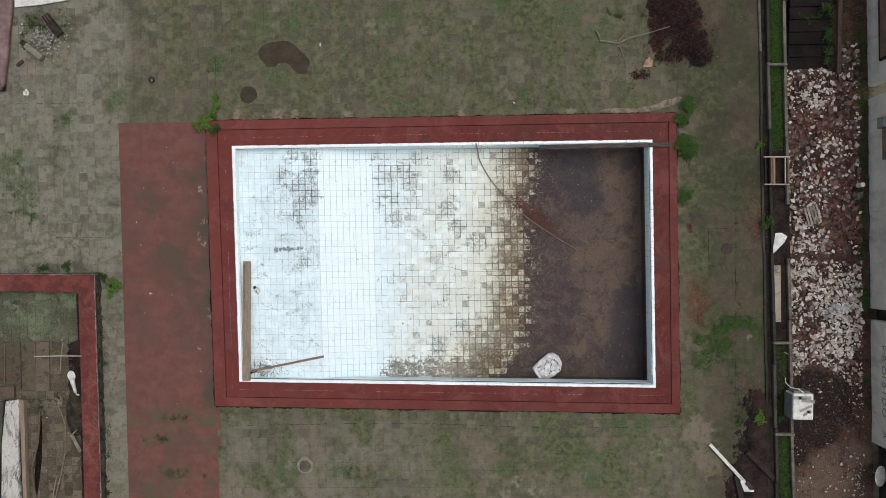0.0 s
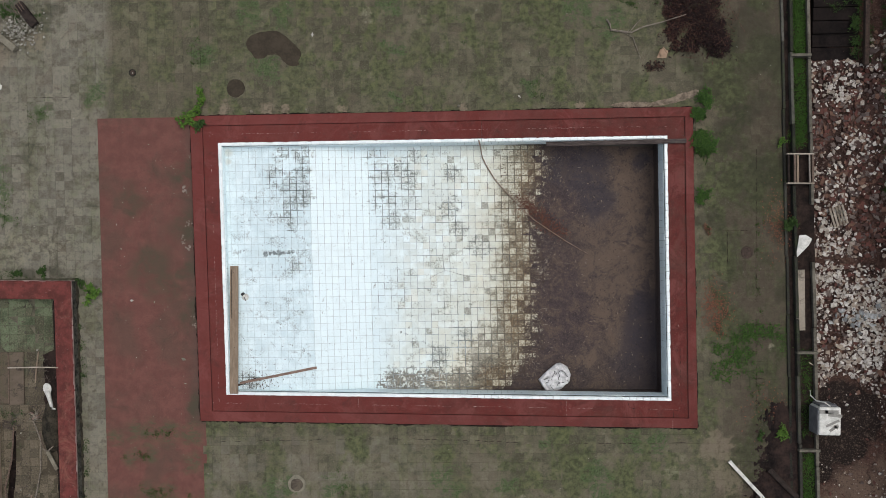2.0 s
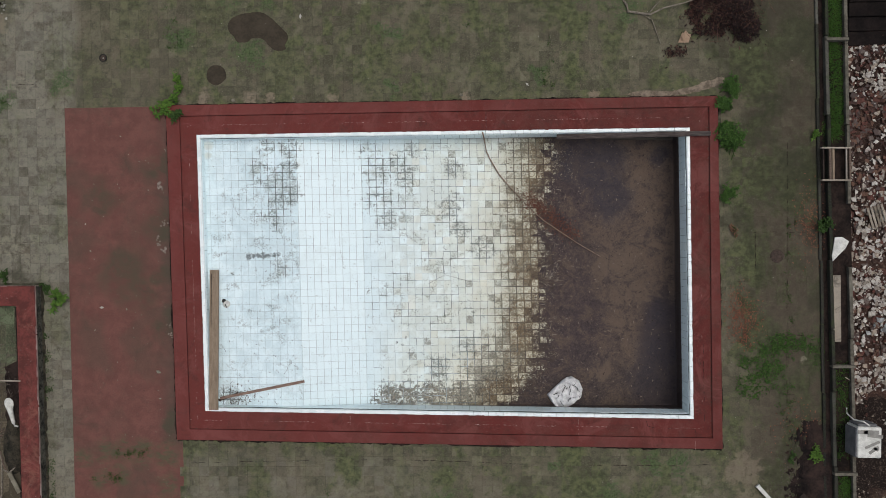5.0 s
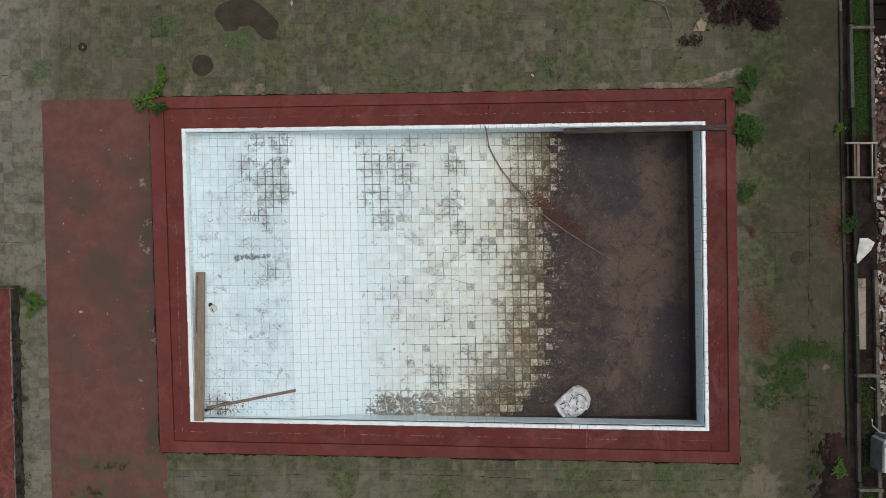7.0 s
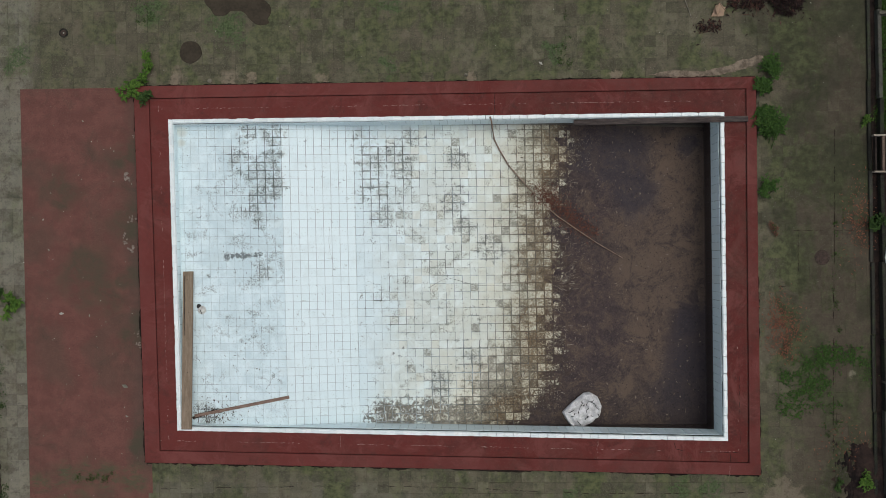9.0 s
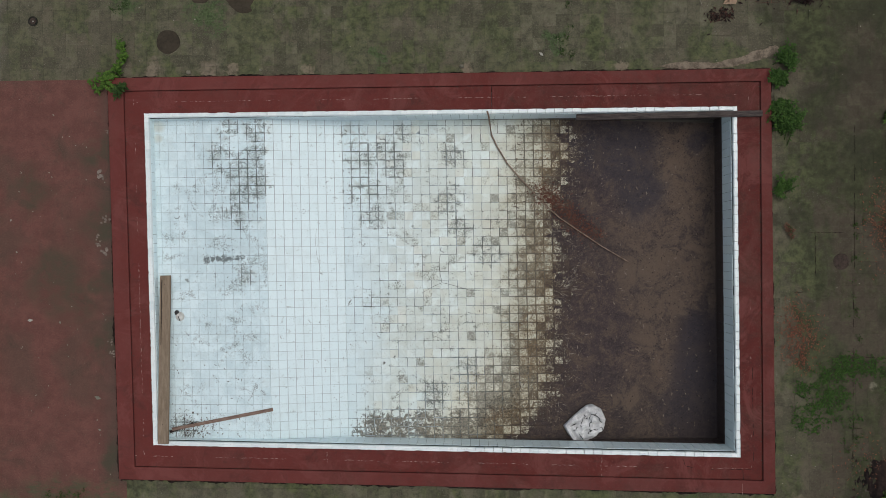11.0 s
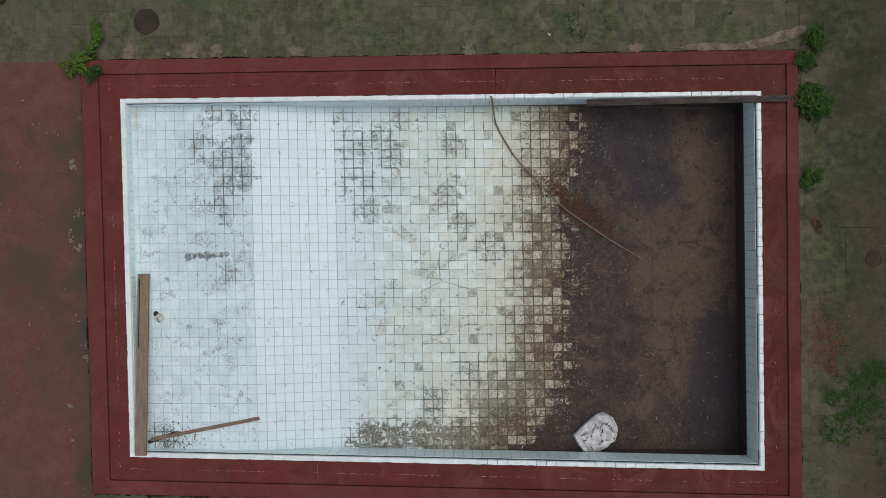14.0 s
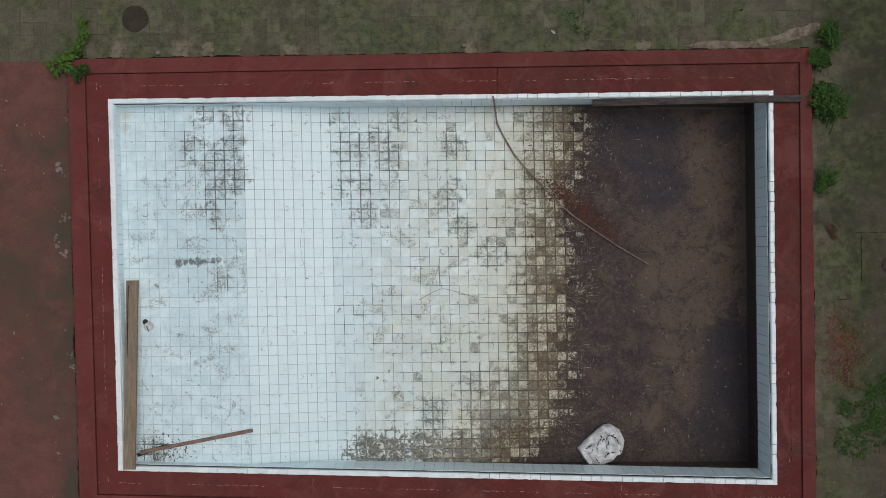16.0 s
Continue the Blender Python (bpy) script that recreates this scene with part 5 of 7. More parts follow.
def build_pool_things():
    rng = random.Random(21)
    bm = beam((-4.715, 0.13, -0.125), (-4.69, -2.725, 0.088), 0.185, 0.035, 0.004)
    plank = thing("plank", "long brown sawn wooden plank leaning on the pool rim", "plank")
    part("board", bm, WOOD, plank)
    # dark line on the far half of the plank's left edge
    part("split", beam((-4.770, 0.05, -0.098), (-4.762, -1.05, -0.016), 0.012, 0.006, 0.001), DARK_WOOD, plank, "dark line along the left edge")
    for y in (-0.02, -0.62, -1.7, -2.4):
        z = -0.105 + (0.13 - y) * 0.0746
        part("knot", disc(-4.70 + rng.uniform(-0.04, 0.04), y, z - 0.005, 0.008, 0.008, 10), DARK_WOOD, plank, "dark knot")
    stick = thing("stick", "thin brown wooden stick lying on the white tiles", "stick")
    part("shaft", beam((-4.62, -2.525, -0.145), (-2.87, -2.185, -0.15), 0.055, 0.03, 0.005), STICK_WOOD, stick)
    part("split_end", beam((-4.66, -2.57, -0.15), (-4.25, -2.43, -0.152), 0.05, 0.02, 0.004), DARK_WOOD, stick)
    bm = beam((2.35, 2.765, -0.06), (5.40, 2.768, 0.115), 0.10, 0.045, 0.006)
    tagged(part("timber", bm, TIMBER_WOOD), "dark weathered timber leaning across the pool's edge", "timber")
    # dry runner hanging down from the rim over the tiles
    pts = [(0.85, 2.86, 0.072), (0.86, 2.80, 0.0), (0.89, 2.72, -0.40), (0.93, 2.55, -0.56), (1.02, 2.36, -0.57), (1.2, 2.06, -0.58), (1.40, 1.83, -0.585), (1.62, 1.58, -0.60), (1.86, 1.32, -0.625), (2.12, 1.1, -0.655), (2.45, 0.86, -0.685), (2.85, 0.6, -0.725), (3.34, 0.31, -0.775)]
    bm = tube(bmesh.new(), [(x + rng.uniform(-0.01, 0.01), y, z + 0.02) for x, y, z in pts], [0.016 - 0.0006 * k for k in range(len(pts))], 7)
    tagged(part("dry_branch", bm, PALE_BARK, smooth=True), "long thin dry branch trailing over the pool's edge", "branch")
    v, f = [], []
    for k in range(900):
        t = rng.random() ** 1.4
        p = Vector((1.78 + 1.0 * t, 1.58 - 0.85 * t, 0)) + Vector((rng.gauss(0, 0.11), rng.gauss(0, 0.10), 0))
        p.z = floor_z(p.x) + 0.035
        a = rng.random() * 6.3
        leaf(v, f, p, Vector((math.cos(a), math.sin(a), 0.1)), Vector((0, 0, 1)), rng.uniform(0.02, 0.06), rng.uniform(0.008, 0.02), 0.1)
    tagged(part("fallen_needles", (v, f), NEEDLE), "reddish dead leaves caught along the dry branch", "leaves", kind="stuff")
    # plastic bag
    bm = bmesh.new()
    outline = [(2.24, -2.60), (2.40, -2.44), (2.60, -2.28), (2.70, -2.27), (2.83, -2.34), (2.90, -2.50), (2.87, -2.66), (2.72, -2.78), (2.52, -2.885), (2.42, -2.86), (2.32, -2.74)]
    outline = [(2.9 + (x - 2.9) * 1.13, -2.885 + (y + 2.885) * 1.13) for x, y in outline]
    c = Vector((2.53, -2.52))
    base_z = floor_z(2.57) + 0.012
    rings = []
    for s, h in ((0.93, 0.0), (1.0, 0.05), (0.95, 0.11), (0.78, 0.15), (0.5, 0.165), (0.22, 0.17)):
        ring = []
        for x, y in outline:
            p = c + (Vector((x, y)) - c) * s
            w = 0.03 * noise.noise((p.x * 7, p.y * 7, h * 9)) + 0.02 * noise.noise((p.x * 17, p.y * 17, 3))
            ring.append(bm.verts.new((p.x, p.y, base_z + max(0, h + w * (h > 0)))))
        rings.append(ring)
    for a, b in zip(rings, rings[1:]):
        for i in range(len(a)):
            bm.faces.new((a[i], a[(i + 1) % len(a)], b[(i + 1) % len(a)], b[i]))
    bm.faces.new(rings[-1])
    bm.faces.new(rings[0][::-1])
    bmesh.ops.subdivide_edges(bm, edges=bm.edges[:], cuts=4, use_grid_fill=True)
    for p in bm.verts:
        if p.co.z > base_z + 0.03:
            x, y = p.co.x, p.co.y
            fold = 0.05 - abs(noise.noise((x * 9 + y * 5, y * 4 - x * 3, 4)) * 0.13) - abs(noise.noise((x * 5 - y * 11, y * 9, 8)) * 0.09)
            p.co.z += max(-0.07, fold) + 0.012 * noise.noise((x * 26, y * 26, 1))
    bag_top = [p.co.copy() for p in bm.verts if p.co.z > base_z + 0.05]
    bag = thing("plastic_bag", "crumpled full white plastic bag on dark silt", "plastic bag")
    film = part("film", bm, PLASTIC_BAG, bag, smooth=True)
    for x, y, a, l in ((2.37, -2.60, 0.6, 0.09), (2.56, -2.46, 0.9, 0.12), (2.62, -2.40, 1.4, 0.09), (2.73, -2.38, -0.5, 0.12), (2.80, -2.46, -1.0, 0.10), (2.82, -2.60, -1.2, 0.08), (2.60, -2.65, 0.9, 0.11), (2.68, -2.62, 0.0, 0.16), (2.45, -2.73, -0.9, 0.1), (2.70, -2.34, 0.3, 0.12), (2.47, -2.52, 1.2, 0.14), (2.33, -2.54, 0.2, 0.1), (2.52, -2.40, 1.6, 0.10), (2.62, -2.50, 1.3, 0.12)):
        d = Vector((math.cos(a), math.sin(a), 0))
        pts = []
        for t in (0, 0.2, 0.4, 0.6, 0.8, 1):
            q = Vector((x, y, 0)) + d * (l * (t - 0.5)) + Vector((rng.uniform(-0.014, 0.014), rng.uniform(-0.014, 0.014), 0))
            near = min(bag_top, key=lambda p: (p.x - q.x) ** 2 + (p.y - q.y) ** 2)
            pts.append(Vector((q.x, q.y, near.z + 0.002)))
        part("dark_print", tube(bmesh.new(), pts, [0.003, 0.009, 0.006, 0.011, 0.008, 0.003], 5), BLACK, film, "dark marks on the bag")
    cup = thing("plastic_cup", "small white plastic cup lying on the tiles", "cup")
    side = part("wall", disc(-4.48, -0.58, -0.168, 0.078, 0.05, 20), WHITE_PAINT, cup)
    # black disc at the cup's upper left
    part("dark_side", disc(-4.535, -0.515, -0.168, 0.045, 0.03, 14), BLACK, side, "dark patch at the cup's side")
    part("split", beam((-4.50, -0.57, -0.118), (-4.46, -0.66, -0.118), 0.014, 0.008, 0.002), BLACK, side, "dark split")
    # twigs and leaves blown into the near corner and over the tiles
    v, f = [], []
    for k in range(215):
        if k < 165:
            p = Vector((-4.45 + abs(rng.gauss(0, 0.30)), -2.48 + rng.gauss(0, 0.12), 0))
            p.y = max(p.y, -2.63)
        elif k < 190:
            p = Vector((rng.uniform(-4.7, -3.3), rng.uniform(-2.6, -1.2), 0))
        else:
            p = Vector((rng.uniform(-4.8, 1.0), rng.uniform(-2.5, 2.6), 0))
        p.z = floor_z(p.x) + 0.003
        a = rng.random() * 6.3
        leaf(v, f, p, Vector((math.cos(a), math.sin(a), 0.05)), Vector((0, 0, 1)), rng.uniform(0.015, 0.06), rng.uniform(0.006, 0.022), 0.05)
    tagged(part("leaf_litter", (v, f), CRUMB), "dead leaves and twig crumbs on the white tiles", "leaves", kind="stuff")


# ---- plants ----
def weed(x, y, z, spread, height, count, seed, mat=None, size=0.11, name="weed", label="leafy green weed growing from a paving joint"):
    rng = random.Random(seed)
    root = tagged(new(name), label, "weed", "weeds on the terrace")
    bm = bmesh.new()
    v, f = [], []
    ways = [rng.random() * 6.3 for k in range(5)]
    for s in range(max(8, count // 4)):
        a = rng.choice(ways) + rng.gauss(0, 0.3)
        r = spread * rng.uniform(0.1, 1.35) * rng.uniform(0.5, 1.0)
        tip = Vector((x + r * math.cos(a), y + r * math.sin(a), z + height * rng.uniform(0.5, 1.0)))
        base = Vector((x + rng.gauss(0, 0.3) * spread, y + rng.gauss(0, 0.3) * spread, z - 0.01))
        mid = base.lerp(tip, 0.5) + Vector((0, 0, height * 0.2))
        tube(bm, [base, mid, tip], [0.008, 0.006, 0.003], 5)
        for k in range(11):
            t = rng.uniform(0.25, 1.0)
            p = (base.lerp(mid, t * 2) if t < 0.5 else mid.lerp(tip, t * 2 - 1))
            b = a + rng.uniform(-1.9, 1.9)
            d = Vector((math.cos(b), math.sin(b), rng.uniform(-0.1, 0.5)))
            leaf(v, f, p, d, Vector((rng.uniform(-0.3, 0.3), rng.uniform(-0.3, 0.3), 1)), 0.72 * size * rng.uniform(0.5, 1.3), 0.72 * size * rng.uniform(0.35, 0.55), rng.uniform(0.1, 0.4))
    part("stem", bm, LEAF_DARK, root)
    part("foliage", (v, f), mat or LEAF, root)
    return root


def blades(name, label, spots, seed, length=0.07, width=0.01, mat=None, tuft=14):
    """Many short grass blades in patches (x, y, spread x, spread y, z, number)."""
    rng = random.Random(seed)
    v, f = [], []
    for x, y, sx, sy, z, n in spots:
        tufts = [(x + rng.uniform(-1, 1) * sx if sx < 0.25 else rng.gauss(x, sx * 0.5), y + rng.uniform(-1, 1) * sy if sy > 0.8 else rng.gauss(y, sy * 0.5)) for k in range(max(3, n // tuft))]
        for k in range(n):
            tx, ty = rng.choice(tufts)
            p = Vector((rng.gauss(tx, 0.03), rng.gauss(ty, 0.03), z))
            a = rng.random() * 6.3
            leaf(v, f, p, Vector((math.cos(a), math.sin(a), rng.uniform(0.3, 1.6))), Vector((0, 0, 1)), length * rng.uniform(0.5, 1.3), width * rng.uniform(0.6, 1.5), 0.35)
    return tagged(part(name, (v, f), mat or GRASS), label, "grass", kind="stuff")


def build_plants():
    weed(-5.64, 3.40, 0.0, 0.22, 0.20, 44, 1, size=0.13, label="bright leafy weed at the corner of the pool kerb")
    weed(-5.46, 3.58, 0.0, 0.17, 0.20, 36, 18, size=0.125, label="bright leafy weed at the corner of the pool kerb")
    weed(-5.42, 3.84, 0.0, 0.12, 0.16, 28, 2, size=0.11, label="small bright weed beside the pool kerb")
    weed(-5.36, 4.06, 0.0, 0.12, 0.14, 28, 19, size=0.10, label="small bright weed beside the pool kerb")
    weed(-5.36, 3.30, 0.09, 0.13, 0.10, 36, 3, LEAF_DARK, 0.13, label="dark leafy weed overhanging the red kerb")
    weed(5.76, 2.55, 0.0, 0.36, 0.24, 380, 4, LEAF_MID, 0.085, label="bushy green weed beside the pool kerb")
    weed(5.70, 2.95, 0.0, 0.25, 0.18, 200, 5, LEAF_MID, 0.08, label="bushy green weed beside the pool kerb")
    weed(5.78, 3.32, 0.0, 0.26, 0.18, 200, 16, LEAF_MID, 0.08, label="dark green weed at the kerb's corner")
    weed(5.84, 0.86, 0.0, 0.16, 0.10, 42, 17, DEAD, 0.06, label="withered brown weed beside the pool kerb")
    weed(5.82, 3.68, 0.0, 0.26, 0.18, 200, 6, LEAF_MID, 0.08, label="dark green weed at the kerb's corner")
    weed(5.75, 1.52, 0.0, 0.23, 0.16, 170, 7, LEAF_MID, 0.075, label="small green weed beside the pool kerb")
    weed(-7.92, -0.44, 0.0, 0.22, 0.22, 70, 8, LEAF, 0.13, label="leafy weed between the low wall and the red floor")
    weed(-8.18, -0.22, 0.0, 0.13, 0.12, 42, 9, LEAF_DARK, 0.08, label="dark weed at the low wall's corner")
    weed(-9.02, 0.05, 0.0, 0.15, 0.14, 42, 10, LEAF_DARK, 0.09, label="withered dark weed behind the low wall")
    weed(-9.6, 0.05, 0.0, 0.16, 0.10, 42, 11, LEAF_DARK, 0.08, label="withered dark weed behind the low wall")
    weed(7.62, 0.93, 0.0, 0.18, 0.22, 70, 12, LEAF_DARK, 0.10, label="dark weed at the foot of the planter")
    weed(7.42, -3.62, 0.0, 0.18, 0.16, 70, 13, LEAF, 0.09, label="green weed on damp dark soil")
    weed(6.95, -3.72, 0.0, 0.14, 0.08, 42, 14, LEAF_DARK, 0.07, label="small weed on damp dark soil")
    weed(7.45, 2.72, 0.0, 0.12, 0.14, 42, 15, LEAF, 0.08, label="small weed beside the planter")
    blades("grass_tufts", "short green grass growing over the paving joints", [
                (-9.15, 3.58, 0.2, 0.25, 0.0, 160), (-10.0, 1.32, 0.35, 0.25, 0.0, 220), (1.95, 6.3, 0.6, 0.2, 0.0, 420), (-10.3, 2.2, 0.5, 0.8, 0.0, 260),
        (2.15, 4.15, 0.15, 0.3, 0.0, 140), (-6.4, -4.95, 0.45, 0.12, 0.002, 260), (-6.8, -4.13, 0.35, 0.10, 0.002, 140), (-6.4, -3.62, 0.4, 0.08, 0.002, 140), (-5.4, 4.8, 0.3, 0.6, 0.0, 160), (4.6, 5.9, 0.6, 0.2, 0.0, 240),
        (-2.3, -4.7, 0.25, 0.5, 0.0, 160), (-8.15, -1.8, 0.06, 0.5, 0.0, 100), (7.0, 0.9, 0.1, 0.4, 0.0, 90), (6.95, -0.4, 0.06, 0.8, 0.0, 80), (6.9, -2.9, 0.15, 0.5, 0.0, 120), (-9.9, -0.02, 0.6, 0.06, 0.0, 160), (0.6, 5.2, 0.3, 0.5, 0.0, 60)], 31, 0.06, 0.009)
    blades("creeping_weed", "creeping green weed spread over the paving", [
        (6.66, -1.55, 0.36, 0.20, 0.0, 420), (6.80, -1.38, 0.30, 0.16, 0.0, 240), (7.05, -1.48, 0.36, 0.16, 0.0, 240), (7.35, -1.52, 0.25, 0.14, 0.0, 100), (6.12, -1.82, 0.22, 0.16, 0.0, 200), (6.13, -2.32, 0.22, 0.24, 0.0, 240), (6.57, -1.92, 0.34, 0.34, 0.0, 380), (6.35, -2.1, 0.3, 0.3, 0.0, 160), (6.6, -2.3, 0.3, 0.3, 0.0, 120), (7.55, -1.7, 0.15, 0.3, 0.0, 90)], 33, 0.06, 0.02, CREEPER, tuft=9)
    # dead leaves
    rng = random.Random(41)
    v, f = [], []
    for x, y, sx, sy, n in ((6.02, -0.92, 0.17, 0.22, 480), (5.9, -0.55, 0.12, 0.2, 110), (6.05, -1.32, 0.12, 0.12, 170), (7.42, 0.95, 0.16, 0.35, 420), (7.15, -3.1, 0.3, 0.25, 120)):
        for k in range(n):
            a = rng.random() * 6.3
            leaf(v, f, Vector((rng.gauss(x, sx), rng.gauss(y, sy), rng.uniform(0.005, 0.03))), Vector((math.cos(a), math.sin(a), rng.uniform(-0.1, 0.4))), Vector((rng.uniform(-0.5, 0.5), rng.uniform(-0.5, 0.5), 1)), rng.uniform(0.02, 0.065), rng.uniform(0.007, 0.022), 0.2)
    tagged(part("dead_leaves", (v, f), RED_LEAF), "reddish brown dead leaves drifted on the paving", "leaves", kind="stuff")
    # dry bush
    rng = random.Random(43)
    bush = thing("dry_bush", "heap of dry reddish brown twigs on the paving", "brushwood")
    bm = bmesh.new()
    for k in range(150):
        c = Vector((rng.gauss(5.72, 0.36), rng.gauss(5.42, 0.40), abs(rng.gauss(0.10, 0.10)) + 0.02))
        a = rng.random() * 6.3
        d = Vector((math.cos(a), math.sin(a), rng.uniform(-0.25, 0.35)))
        l = rng.uniform(0.12, 0.5)
        p0, p1 = c - d * l / 2, c + d * l / 2
        p0.z, p1.z = max(p0.z, 0.008), max(p1.z, 0.008)
        mid = (p0 + p1) / 2 + Vector((rng.uniform(-0.04, 0.04), rng.uniform(-0.04, 0.04), 0.02))
        tube(bm, [p0, mid, p1], [0.005, 0.004, 0.0015], 3)
    tagged(part("brushwood", bm, TWIG, bush), kind="stuff")
    heaps = ((5.60, 5.75, 0.62, 0.62, 0.30), (5.85, 5.25, 0.45, 0.5, 0.26), (6.12, 4.95, 0.32, 0.36, 0.2), (5.22, 5.45, 0.28, 0.5, 0.12), (5.35, 6.2, 0.5, 0.4, 0.2), (5.45, 4.9, 0.35, 0.2, 0.06), (4.74, 4.44, 0.26, 0.13, 0.02))
    for name, label, mat, number, west in (("dark_leaves", "blackish withered leaves", leaf_material("withered_dark_leaf", (0.010, 0.006, 0.006), (0.050, 0.024, 0.020)), 7000, False), ("red_leaves", "rust brown withered leaves", leaf_material("withered_red_leaf", (0.035, 0.016, 0.012), (0.145, 0.068, 0.050)), 1900, True)):
        v, f = [], []
        while number:
            x0, y0, sx, sy, h = rng.choices(heaps, (2, 1, 0.3, 3.5, 1.0, 0.7, 0.2) if west else (5, 3.5, 2.2, 1.5, 3.0, 0.7, 0.2))[0]
            a, q = rng.random() * 6.3, rng.random() ** 0.5
            x, y = x0 + sx * q * math.cos(a), y0 + sy * q * math.sin(a)
            if q + 0.7 * noise.noise((x * 4, y * 4, 2)) + 0.5 * noise.noise((x * 11, y * 11, 5)) > 0.95:
                continue
            number -= 1
            if rng.random() < 0.09:
                x, y, q = x + rng.gauss(0, 0.16), y + rng.gauss(0, 0.16), 0.97
            p = Vector((x, y, 0.008 + h * (1 - q * q) * rng.uniform(0.3, 1.0)))
            b = rng.random() * 6.3
            leaf(v, f, p, Vector((math.cos(b), math.sin(b), rng.uniform(-0.2, 0.6))), Vector((rng.uniform(-0.7, 0.7), rng.uniform(-0.7, 0.7), 1)), rng.uniform(0.03, 0.10), rng.uniform(0.012, 0.035), 0.2)
        tagged(part(name, (v, f), mat, bush, label), kind="stuff")
    branch = thing("fallen_branch", "bare grey forked branch lying on the paving", "branch")
    part("limb", tube(bmesh.new(), [(3.71, 5.5, 0.02), (3.78, 5.38, 0.05), (3.80, 5.26, 0.04), (4.0, 5.23, 0.03), (4.24, 5.19, 0.05), (4.5, 5.3, 0.1), (4.9, 5.38, 0.16), (5.4, 5.52, 0.2)], [0.022, 0.026, 0.027, 0.025, 0.021, 0.017, 0.014, 0.010], 6), BARK, branch)
    part("fork", tube(bmesh.new(), [(4.2, 5.19, 0.05), (4.34, 5.36, 0.08), (4.44, 5.46, 0.1)], [0.013, 0.01, 0.006], 5), BARK, branch)
    part("fork", tube(bmesh.new(), [(4.05, 5.22, 0.04), (4.28, 5.08, 0.04), (4.36, 4.85, 0.03), (4.45, 4.6, 0.02)], [0.013, 0.01, 0.008, 0.005], 5), BARK, branch)
    v, f = [], []
    leaf(v, f, Vector((4.80, 4.62, 0.01)), Vector((0.8, 0.5, 0.1)), Vector((0, 0, 1)), 0.30, 0.24, 0.05)
    leaf(v, f, Vector((4.92, 4.60, 0.02)), Vector((0.1, 1, 0.2)), Vector((0.2, 0, 1)), 0.26, 0.2, 0.05)
    tagged(part("large_dead_leaf", (v, f), PALE_LEAF), "large pale curled dead leaf on the paving", "leaf")


